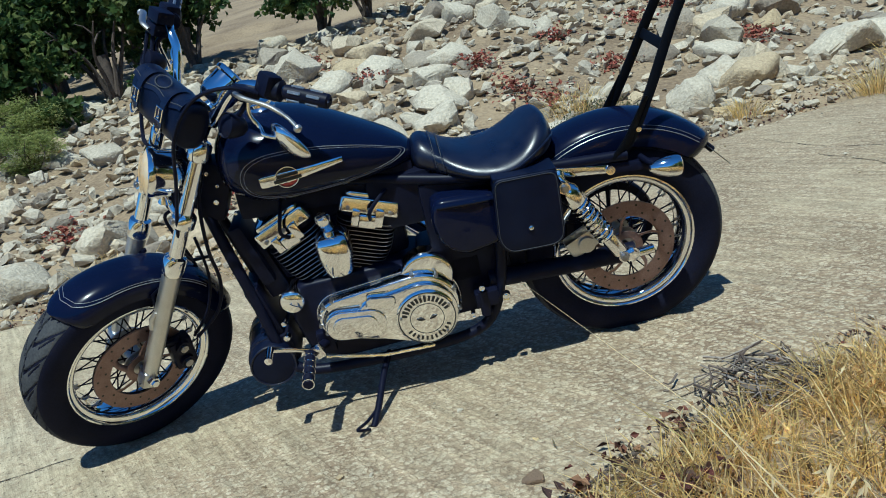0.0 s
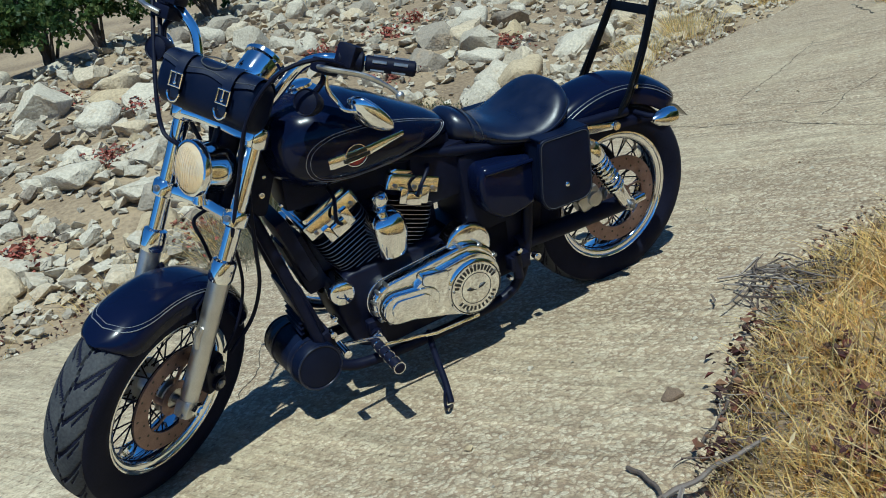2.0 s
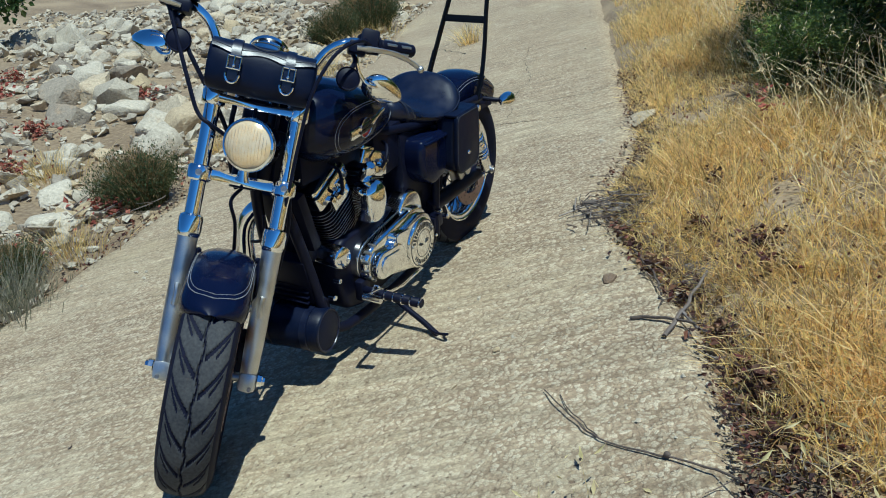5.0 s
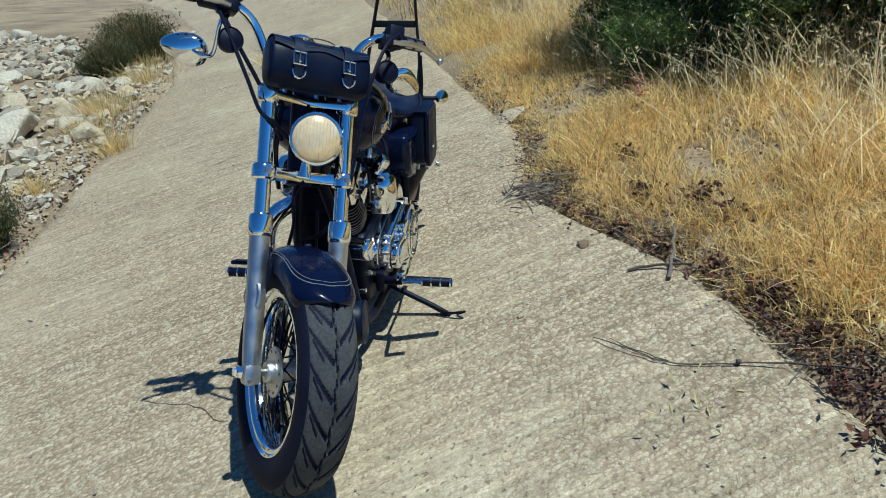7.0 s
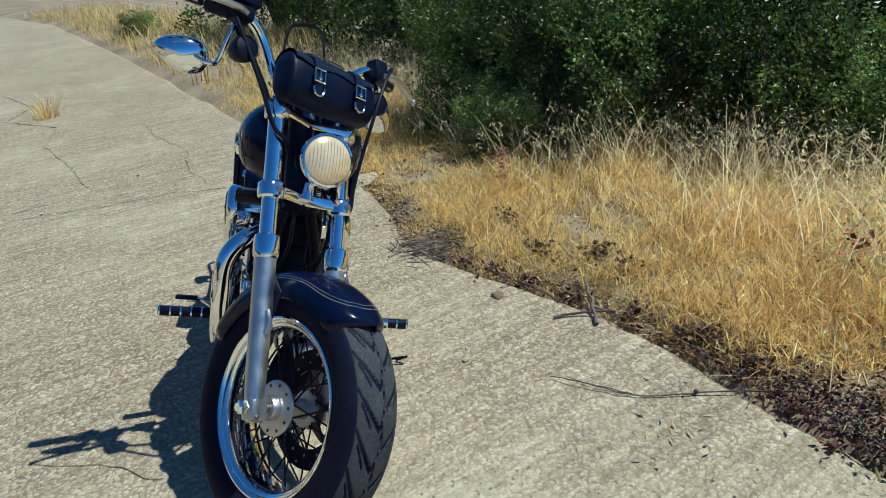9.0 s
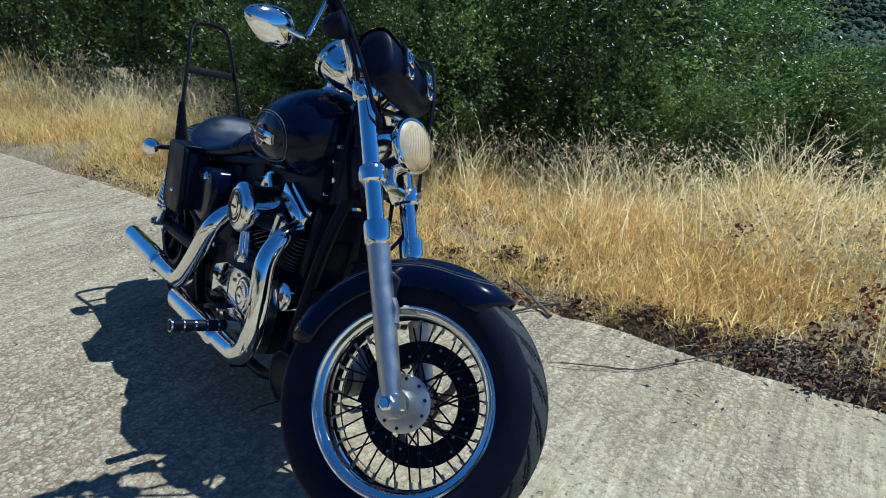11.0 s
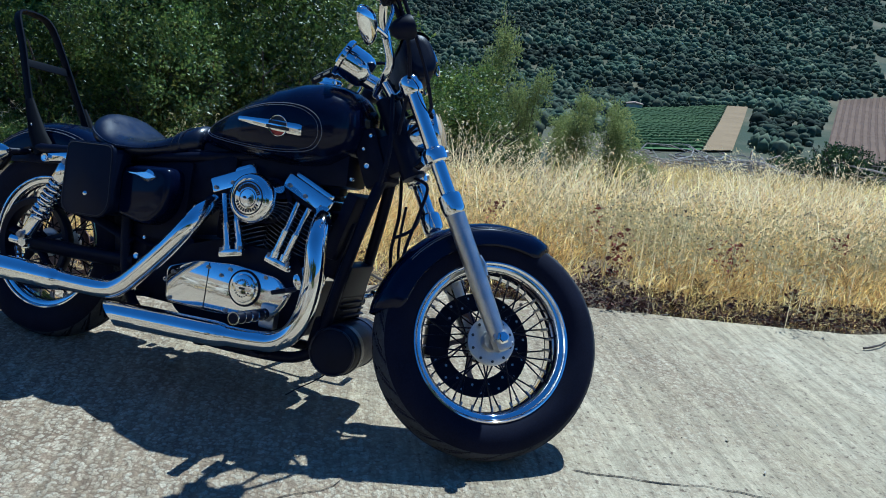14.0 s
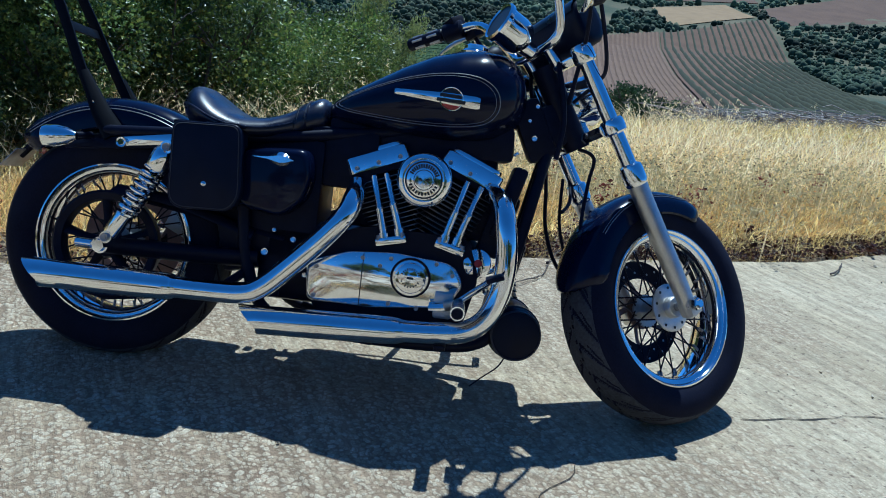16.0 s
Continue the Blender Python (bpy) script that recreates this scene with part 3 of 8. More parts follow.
for s in (-1, 1):
    boss = Geo().box(0.046, 0.046, 0.052, FORK @ pose(0.004, s * 0.11, -0.006), 0.012)
    clamp = part("axle_clamp", boss, ALLOY, bike, "cast alloy axle clamp")
    part("axle_nut", Geo().lathe([(0.0, 0.018), (0.011, 0.018), (0.013, 0.012), (0.017, 0.010), (0.018, -0.002)], 6, FORK @ Matrix.Translation((0.0, s * 0.137, 0.0)) @ Matrix.Rotation(radians(-90 * s), 4, "X")), CHROME, clamp, "chrome hexagonal axle nut")
    part("clamp_bolt", Geo().join(bolt(fk(0.024, s * 0.118, -0.022), F_AX, 0.006, 0.008)), STEEL, clamp)
low = Geo()
for s in (-1, 1):
    low.lathe([(0.0, 0.498), (0.027, 0.498), (0.032, 0.503), (0.033, 0.518), (0.032, 0.534), (0.027, 0.540), (0.0, 0.540)], 28, FORK @ Matrix.Translation((0, s * 0.11, 0)))
low.loft([[fk(-0.012 + f * 1.0 + b, l, 0.519 + d) for f, d in ((0.024, 0.014), (0.028, 0.0), (0.024, -0.014), (-0.02, -0.014), (-0.026, 0.0), (-0.02, 0.014))] for l, b in ((-0.095, 0.0), (-0.06, -0.006), (0.0, -0.022), (0.06, -0.006), (0.095, 0.0))])
clamp_low = part("lower_fork_clamp", low, CHROME, bike, "chrome lower fork clamp")
pinch = Geo()
for s in (-1, 1):
    pinch.join(bolt(fk(0.033, s * 0.11, 0.519), F_AX, 0.009, 0.006))
part("pinch_bolt", pinch, STEEL, clamp_low)
up = Geo()
for s in (-1, 1):
    up.lathe([(0.0, 0.700), (0.026, 0.700), (0.031, 0.706), (0.031, 0.742), (0.025, 0.750), (0.012, 0.752), (0.0, 0.752)], 28, FORK @ Matrix.Translation((0, s * 0.11, 0)))
up.loft([[fk(b + f, l, 0.722 + d) for f, d in ((0.026, 0.010), (0.03, 0.0), (0.026, -0.012), (-0.022, -0.012), (-0.026, 0.0), (-0.022, 0.010))] for l, b in ((-0.095, 0.0), (-0.055, -0.012), (0.0, -0.03), (0.055, -0.012), (0.095, 0.0))])
part("upper_fork_clamp", up, CHROME, bike, "chrome upper fork clamp")
part("steering_stem", Geo().tube([fk(-0.042, 0, 0.50), fk(-0.042, 0, 0.74)], 0.034, 24), BLACK_SATIN, bike)

# headlamp
LAMP = FORK @ pose(0.027, 0.016, 0.617) @ Matrix.Rotation(radians(-18), 4, "Z") @ Matrix.Rotation(radians(97), 4, "Y")
bucket = part("headlamp", Geo().lathe([(0.0, -0.056), (0.03, -0.055), (0.050, -0.049), (0.060, -0.036), (0.0645, -0.015), (0.0655, 0.026), (0.069, 0.032), (0.0705, 0.042), (0.068, 0.050), (0.0625, 0.052)], 40, LAMP), CHROME, bike, "chrome headlamp shell and rim")
part("lens", Geo().lathe([(0.0, 0.067), (0.02, 0.0655), (0.04, 0.061), (0.055, 0.055), (0.063, 0.049), (0.063, 0.044)], 40, LAMP), GLASS, bucket, "fluted pale yellow glass lens")
flutes = Geo()
for k in range(-6, 7):
    x = k * 0.0085
    h = math.sqrt(max(0.056**2 - x * x, 0)) * 0.92
    pts = []
    for q in range(7):
        yy = -h + 2 * h * q / 6
        rr = math.hypot(x, yy)
        pts.append(LAMP @ Vector((yy, x, 0.0673 - 0.0052 * (rr / 0.05) ** 2)))
    flutes.tube(pts, 0.0006, 5)
part("lens_flutes", flutes, GLASS, bucket)
part("headlamp_neck", Geo().tube([fk(0.01, 0, 0.56), fk(0.004, 0, 0.535), fk(0.0, 0, 0.52)], [0.013, 0.015, 0.02], 14), CHROME, bucket)
part("headlamp_stay", Geo().tube([fk(0.0, 0.0, 0.68), fk(-0.005, 0.0, 0.715)], 0.006, 8), BLACK_SATIN, bucket)

# handlebar and controls
for s in (-1, 1):
    part("handlebar_riser", Geo().tube([fk(-0.035, s * 0.045, 0.73), fk(-0.045, s * 0.045, 0.775)], [0.017, 0.015], 16), CHROME, bike)
bar_pts = [(-0.132, -0.398, 0.990), (-0.085, -0.315, 0.977), (-0.05, -0.252, 0.962), (-0.026, -0.20, 0.945), (-0.03, -0.15, 0.905), (-0.03, -0.105, 0.815), (-0.045, -0.07, 0.787), (-0.047, 0.0, 0.784)]
bar_pts = bar_pts + [(f, -l, d) for f, l, d in reversed(bar_pts[:-1])]
handlebar = part("handlebar", Geo().tube([fk(*p) for p in curve(bar_pts, 6)], 0.0125, 16), CHROME, bike, "chrome pull-back handlebar")
for s in (-1, 1):
    def hp(t, s=s):
        a, b = Vector((-0.04, s * 0.232, 0.957)), Vector((-0.132, s * 0.398, 0.990))
        return a.lerp(b, t)
    grip_axis = (hp(1) - hp(0)).normalized()
    grip = Geo().tube([fk(*hp(t)) for t in (0.38, 0.40, 0.98, 1.0)], [0.015, 0.0185, 0.0185, 0.015], 18)
    gp = part("handlebar_grip", grip, BLACK_PLASTIC, handlebar, "black rubber grip with chrome inlays")
    ins = Geo()
    for t0 in (0.46, 0.72):
        for q in range(5):
            an = 2 * math.pi * q / 5
            off = (Vector((0, 0, 1)) * math.cos(an) + grip_axis.cross(Vector((0, 0, 1))) * math.sin(an)) * 0.0172
            ins.tube([fk(*(hp(t0) + off)), fk(*(hp(t0 + 0.17) + off))], 0.0045, 6)
    part("grip_inlay", ins, ALLOY, gp, "pale alloy inlays")
    house = Geo().tube([fk(*hp(t)) for t in (0.04, 0.06, 0.34, 0.37)], [0.020, 0.027, 0.027, 0.019], 16)
    house.box(0.045, 0.05, 0.056, FORK @ Matrix.Translation(hp(0.19) + Vector((0.010, 0, 0.010))), 0.010)
    part("switch_housing", house, BLACK_PLASTIC, handlebar, "black switch housing")
    perch = Geo().box(0.055, 0.05, 0.034, FORK @ Matrix.Translation(hp(0.0) + Vector((0.028, 0, -0.022))), 0.008)
    if s < 0:
        perch.box(0.05, 0.06, 0.034, FORK @ Matrix.Translation(hp(0.0) + Vector((0.035, 0.01, 0.018))), 0.006)
    part("lever_perch", perch, BLACK_SATIN, handlebar)
    lev = [Vector((0.012, s * 0.232, 0.930)), Vector((0.016, s * 0.275, 0.936)), Vector((-0.012, s * 0.335, 0.944)), Vector((-0.035, s * 0.385, 0.938)), Vector((-0.045, s * 0.418, 0.926))]
    lg = Geo().tube([fk(*p) for p in curve(lev, 5)], [0.012] * 5 + [0.0105] * 9 + [0.008] * 6 + [0.008], 10, flat=0.6)
    lg.ball(0.0105, FORK @ Matrix.Translation(lev[-1]), 12, 8)
    part("lever", lg, ALLOY, handlebar, "curved alloy hand lever")
    # mirrors hang below the bar
    ma, mb = (Vector((-0.081, 0.278, 0.864)), Vector((-0.124, 0.384, 0.843))) if s > 0 else (Vector((-0.102, -0.258, 0.826)), Vector((-0.153, -0.365, 0.85)))
    mc = (ma + mb) / 2
    stem = [hp(0.0) + Vector((0.02, 0, -0.03)), hp(0.0) + Vector((0.012, s * 0.012, -0.07)), ma + Vector((0.03, -s * 0.012, 0.0)), ma + Vector((0.026, s * 0.01, -0.012)), ma.lerp(mb, 0.34) + Vector((0.014, 0, 0.0))]
    part("mirror_stem", Geo().tube([fk(*p) for p in curve(stem, 5)], 0.0055, 10), CHROME, handlebar)
    ey = (mb - ma).normalized()
    ez = Vector((1, 0, -0.9 if s > 0 else -0.5))
    ez = (ez - ey * ez.dot(ey)).normalized()
    ex = ey.cross(ez)
    face = FORK @ Matrix(((ex.x, ey.x, ez.x, mc.x), (ex.y, ey.y, ez.y, mc.y), (ex.z, ey.z, ez.z, mc.z), (0, 0, 0, 1)))
    out = []
    for q in range(32):
        an = 2 * math.pi * q / 32
        w = 0.043 * (1 - 0.30 * math.cos(an))
        out.append((w * math.sin(an), 0.065 * math.cos(an)))
    shell = Geo().loft([[face @ Vector((x * k, y * k, z)) for x, y in out] for k, z in ((0.2, 0.021), (0.5, 0.018), (0.78, 0.011), (0.95, 0.003), (1.0, -0.004), (0.96, -0.007))])
    ms = part("mirror", shell, CHROME, handlebar, "chrome almond-shaped mirror hung below the bar", sharp=60)
    part("mirror_glass", Geo().loft([[face @ Vector((x * k, y * k, z)) for x, y in out] for k, z in ((0.92, -0.0065), (0.91, -0.0082))]), CHROME, ms, "mirror glass")
    # front turn signals
    sc = Vector((0.0, s * 0.222, 0.845))
    SIG = FORK @ Matrix.Translation(sc) @ Matrix.Rotation(radians(88), 4, "Y")
    sg = part("turn_signal", Geo().lathe([(0.0, -0.045), (0.012, -0.043), (0.024, -0.03), (0.031, -0.008), (0.033, 0.012), (0.031, 0.017), (0.028, 0.014), (0.014, 0.019), (0.0, 0.021)], 26, SIG), BLACK_PLASTIC, bike, "round black front turn signal")
    part("signal_stalk", Geo().tube([fk(*p) for p in curve([sc + Vector((-0.01, 0, 0.02)), sc + Vector((-0.015, s * 0.012, 0.055)), hp(0.0) + Vector((0.01, -s * 0.01, -0.03))], 4)], 0.007, 8), BLACK_SATIN, sg)

GAUGE = FORK @ pose(-0.10, 0.0, 0.862) @ Matrix.Rotation(radians(-38), 4, "Y")
gauge = part("speedometer", Geo().lathe([(0.0, -0.055), (0.034, -0.053), (0.046, -0.040), (0.050, -0.02), (0.050, 0.026), (0.056, 0.030), (0.057, 0.040), (0.052, 0.045), (0.047, 0.042)], 36, GAUGE), CHROME, bike, "chrome round speedometer")
part("dial", Geo().lathe([(0.0, 0.041), (0.048, 0.041), (0.048, 0.036)], 36, GAUGE), INK, gauge, "black speedometer dial")
part("gauge_bracket", Geo().tube([fk(-0.09, 0, 0.82), fk(-0.06, 0, 0.79)], 0.022, 12), CHROME, gauge)

# leather roll on the fork
BAG = FORK @ pose(0.046, 0.0, 0.800)
body = Geo()
rings = []
for l, k in ((-0.138, 0.55), (-0.136, 0.86), (-0.128, 0.97), (-0.09, 1.0), (-0.045, 1.02), (0.0, 1.03), (0.045, 1.02), (0.09, 1.0), (0.128, 0.97), (0.136, 0.86), (0.138, 0.55)):
    ring = []
    for q in range(28):
        an = 2 * math.pi * q / 28
        c, s_ = math.cos(an), math.sin(an)
        ring.append(BAG @ Vector((0.046 * k * math.copysign(abs(c) ** 0.8, c) + 0.002 * noise.noise((l * 20, an, 0)), l, 0.064 * k * math.copysign(abs(s_) ** 0.8, s_) + 0.002 * noise.noise((l * 22, an, 3)))))
    rings.append(ring)
roll = part("fork_bag", body.loft(rings), BAG_LEATHER, bike, "black leather roll bag with two buckled straps", sharp=60)
cols = 33
fl = Geo()
rows_ = []
for k in range(11):
    row = []
    for j in range(cols):
        l = -0.131 + 0.262 * j / (cols - 1)
        wave = 0.16 * math.cos(l / 0.131 * math.pi * 2.0) + 0.10 * abs(l) / 0.131
        top_a, end_a = radians(150), radians(22 + 34 * wave)
        an = top_a + (end_a - top_a) * k / 10
        c, s_ = math.cos(an), math.sin(an)
        row.append(BAG @ Vector((0.0508 * math.copysign(abs(c) ** 0.8, c), l, 0.0685 * abs(s_) ** 0.8)))
    rows_.append(row)
for row in rows_:
    fl.v += row
for k in range(10):
    for j in range(cols - 1):
        fl.f.append((k * cols + j, k * cols + j + 1, (k + 1) * cols + j + 1, (k + 1) * cols + j))
part("bag_flap", fl, LEATHER, roll, "wavy-edged leather flap", sharp=60)
part("flap_seam", Geo().tube(rows_[9], 0.0012, 5), LEATHER_STITCH, roll)
oval = [BAG @ Vector((0.014 * math.cos(a) + 0.028, 0.034 * math.sin(a), 0.0665 - 0.013 * math.cos(a) * 0.9)) for a in np.linspace(0, 2 * math.pi, 24, endpoint=False)]
part("flap_patch", Geo().tube(oval, 0.0016, 6, closed=True), LEATHER_STITCH, roll)
for s in (-1, 1):
    l = s * 0.068
    strip = []
    for a in np.linspace(radians(100), radians(-28), 12):
        c, s_ = math.cos(a), math.sin(a)
        strip.append((0.0545 * math.copysign(abs(c) ** 0.8, c), 0.0725 * math.copysign(abs(s_) ** 0.8, s_)))
    st = Geo().loft([[BAG @ Vector((f + df, l + dl, d)) for dl, df in ((-0.012, 0.0), (0.012, 0.0), (0.012, 0.0035), (-0.012, 0.0035))] for f, d in strip])
    strap = part("strap", st, LEATHER, roll, "leather strap")
    fr = []
    for u, w in ((-0.016, 0.020), (0.016, 0.020), (0.016, -0.012), (-0.016, -0.012)):
        fr.append(BAG @ Vector((0.0605, l + u, w)))
    part("buckle", Geo().tube(fr, 0.0032, 6, closed=True), CHROME, strap, "silver buckle frame")
    part("buckle_pin", Geo().tube([BAG @ Vector((0.062, l, 0.02)), BAG @ Vector((0.062, l, -0.008))], 0.0022, 6).join(Geo().ball(0.005, BAG @ Matrix.Translation((0.061, l, -0.004)), 10, 6)), CHROME, strap)
    ring = [BAG @ Vector((0.059, l + 0.017 * math.cos(a), -0.026 + 0.022 * math.sin(a))) for a in np.linspace(math.pi, 2 * math.pi, 12)]
    part("d_ring", Geo().tube(ring, 0.0028, 6), CHROME, strap)

# cables
def cable(points, r=0.0045, mat_=None):
    return part("cable", Geo().tube(curve(points, 8), r, 8), mat_ or BLACK_PLASTIC, bike)


cable([fk(-0.02, 0.27, 0.95), fk(0.045, 0.235, 0.945), fk(0.088, 0.175, 0.885), fk(0.092, 0.135, 0.77), fk(0.05, 0.125, 0.62), fk(0.01, 0.12, 0.47), fk(-0.06, 0.085, 0.38), fk(-0.14, 0.05, 0.36)], 0.005)
cable([fk(0.0, -0.275, 0.955), fk(0.015, -0.235, 0.87), fk(0.03, -0.18, 0.75), fk(0.03, -0.14, 0.67), fk(0.028, -0.10, 0.645), fk(-0.03, -0.04, 0.62)], 0.0055)
cable([fk(-0.01, -0.26, 0.945), fk(0.005, -0.21, 0.85), fk(0.0, -0.15, 0.765), fk(-0.02, -0.10, 0.70), fk(-0.06, -0.05, 0.62)], 0.006)
cable([fk(-0.04, 0.0, 0.5), fk(-0.02, -0.02, 0.46), fk(-0.06, 0.0, 0.40), fk(-0.14, 0.01, 0.30), fk(-0.18, 0.03, 0.20)], 0.005)
cable([fk(-0.07, 0.07, 0.44), fk(-0.13, 0.095, 0.32), fk(-0.15, 0.1, 0.2), fk(-0.13, 0.095, 0.11)], 0.0045)
cable([fk(-0.03, 0.085, 0.66), fk(-0.035, 0.115, 0.56), fk(-0.075, 0.14, 0.44), fk(-0.14, 0.14, 0.33), fk(-0.165, 0.13, 0.22), fk(-0.13, 0.115, 0.12)], 0.0055)
cable([fk(-0.03, 0.05, 0.76), fk(-0.06, 0.06, 0.70), fk(-0.10, 0.05, 0.60), fk(-0.13, 0.03, 0.52)], 0.006)
cable([fk(-0.03, -0.05, 0.76), fk(-0.06, -0.06, 0.68), fk(-0.10, -0.05, 0.58), fk(-0.15, -0.02, 0.5)], 0.007)

# front fender
def fender_rows(a0, a1, R, half, skirt, n, tip0, tip1, cols=24):
    rows = []
    for i in range(n + 1):
        t = i / n
        a = a0 + (a1 - a0) * t
        k0 = min(1.0, (t / tip0) if tip0 else 1.0)
        k1 = min(1.0, ((1 - t) / tip1) if tip1 else 1.0)
        k = max(1 - (1 - k0) ** 3.2, 0.0) ** 0.5 * max(1 - (1 - k1) ** 2, 0.0) ** 0.5
        k = 0.22 + 0.78 * k
        row = []
        for j in range(cols + 1):
            u = -1 + 2 * j / cols
            b = u * radians(112)
            y = half * k * math.copysign(abs(math.sin(min(abs(b), math.pi / 2))) ** 0.75, u)
            drop = skirt * (0.25 + 0.75 * k) * (1 - math.cos(b)) / (1 - math.cos(radians(112)))
            row.append(((R - drop) * math.cos(a), y, (R - drop) * math.sin(a)))
        rows.append(row)
    return rows


def fender_geo(rows, m, thick=0.004):
    g = Geo()
    n = len(rows[0])
    for row in rows:
        ring = [m @ Vector(p) for p in row]
        inner = []
        for p in reversed(row):
            q = Vector(p)
            rr = math.hypot(q.x, q.z)
            q = Vector((q.x * (rr - thick) / rr, q.y * 0.94, q.z * (rr - thick) / rr))
            inner.append(m @ q)
        g.v += ring + inner
    k = 2 * n
    for i in range(len(rows) - 1):
        for j in range(k):
            j2 = (j + 1) % k
            g.f.append((i * k + j, i * k + j2, (i + 1) * k + j2, (i + 1) * k + j))
    g.f.append(tuple(range(k)))
    g.f.append(tuple((len(rows) - 1) * k + j for j in reversed(range(k))))
    return g


rows = fender_rows(radians(35), radians(148), 0.334, 0.083, 0.072, 56, 0.15, 0.10)
front_fender = part("front_fender", fender_geo(rows, FORK), PAINT, bike, "glossy black front fender with silver pinstripe", sharp=50)


def on_rows(i, c):
    """A point of the fender between two columns."""
    j = min(int(c), 23)
    return Vector(rows[i][j]).lerp(Vector(rows[i][j + 1]), c - j)


for wide, first, r in ((6.6, 4, 0.0012), (5.9, 5, 0.0008)):
    side_ = []
    for i in range(first, 42):
        u = min((i - first) / 9, 1.0)
        side_.append((i, wide * math.sqrt(1 - (1 - u) ** 2)))
    path = [FORK @ (on_rows(i, 12 - w) * 1.004) for i, w in reversed(side_)] + [FORK @ (on_rows(i, 12 + w) * 1.004) for i, w in side_[1:]]
    part("pinstripe", Geo().tube(path, r, 5), PINSTRIPE, front_fender)
for s in (-1, 1):
    brk = Geo().tube([fk(-0.01, s * 0.082, 0.315), fk(0.03, s * 0.086, 0.27), fk(0.0, s * 0.088, 0.20)], 0.009, 8, flat=0.4)
    brk.join(bolt(fk(-0.01, s * 0.078, 0.318), (0, 0, 1), 0.008))
    part("fender_bracket", brk, BLACK_SATIN, front_fender)
cal = Geo().box(0.07, 0.05, 0.11, FORK @ pose(-0.105, 0.082, 0.055, 0, 28, 0), 0.012)
cal.tube([fk(-0.09, 0.10, 0.085), fk(-0.09, 0.118, 0.085)], 0.022, 18)
cal.tube([fk(-0.117, 0.10, 0.03), fk(-0.117, 0.118, 0.03)], 0.022, 18)
cal.tube([fk(-0.03, 0.1, 0.1), fk(-0.08, 0.09, 0.1)], 0.012, 8)
part("front_caliper", cal, BLACK_SATIN, bike, "black brake caliper")
part("caliper_bolts", Geo().join(bolt(fk(-0.09, 0.119, 0.085), L_AX, 0.013)).join(bolt(fk(-0.117, 0.119, 0.03), L_AX, 0.013)), STEEL, bike)

# frame
fr = Geo()
head = fk(-0.042, 0, 0.60)
for s in (-1, 1):
    fr.tube(curve([(0.52, s * 0.02, 0.76), (0.49, s * 0.055, 0.60), (0.455, s * 0.075, 0.40), (0.43, s * 0.09, 0.24), (0.39, s * 0.10, 0.185), (0.28, s * 0.11, 0.165), (0.0, s * 0.12, 0.165), (-0.18, s * 0.125, 0.20), (-0.25, s * 0.12, 0.33), (-0.28, s * 0.115, 0.52), (-0.30, s * 0.11, 0.63)], 5), 0.0165, 12)
    fr.tube(curve([(0.50, s * 0.02, 0.80), (0.3, s * 0.035, 0.755), (0.0, s * 0.07, 0.70), (-0.2, s * 0.105, 0.665), (-0.42, s * 0.118, 0.645), (-0.66, s * 0.12, 0.625)], 5), 0.0155, 12)
    fr.tube([(-0.22, s * 0.105, 0.335), (-0.45, s * 0.112, 0.325), (-0.655, s * 0.118, 0.322)], 0.022, 12, flat=1.3)
fr.box(0.10, 0.075, 0.12, pose(0.50, 0, 0.775, 0, -30, 0), 0.02)
part("frame", fr, BLACK_SATIN, bike, "black tubular steel frame")
neckb = Geo()
for x, z, r in ((0.468, 0.83, 0.006), (0.452, 0.79, 0.005), (0.47, 0.745, 0.008), (0.43, 0.70, 0.005)):
    for s in (-1, 1):
        neckb.join(bolt((x, s * 0.056, z), (0, s, 0), r, 0.006))
part("frame_bolts", neckb, CHROME, bike)
# black block added to fill the dark space behind the fork
part("neck_filler", Geo().box(0.08, 0.10, 0.17, pose(0.468, 0, 0.768, 0, -26, 0), 0.02), BLACK_PLASTIC, bike)

# tank
TANK = [(-0.092, 0.764, 0.728, 0.03), (-0.075, 0.785, 0.722, 0.062), (-0.03, 0.817, 0.718, 0.098), (0.03, 0.852, 0.714, 0.128), (0.1, 0.893, 0.71, 0.154), (0.18, 0.932, 0.707, 0.172), (0.25, 0.953, 0.707, 0.178), (0.31, 0.961, 0.713, 0.174), (0.36, 0.956, 0.724, 0.16), (0.4, 0.937, 0.749, 0.136), (0.425, 0.905, 0.772, 0.1), (0.437, 0.862, 0.799, 0.05)]


def tank_at(x):
    xs = [p[0] for p in TANK]
    return [float(np.interp(x, xs, [p[k] for p in TANK])) for k in (1, 2, 3)]


def tank_side(x, z):
    """Half width of the tank at a height."""
    top, bot, w = tank_at(x)
    mid, hh = bot + (top - bot) * 0.46, 1.0
    hh = (top - mid) if z > mid else (mid - bot)
    u = min(abs(z - mid) / hh, 1.0)
    return w * (1 - u**2.4) ** (1 / 2.4)


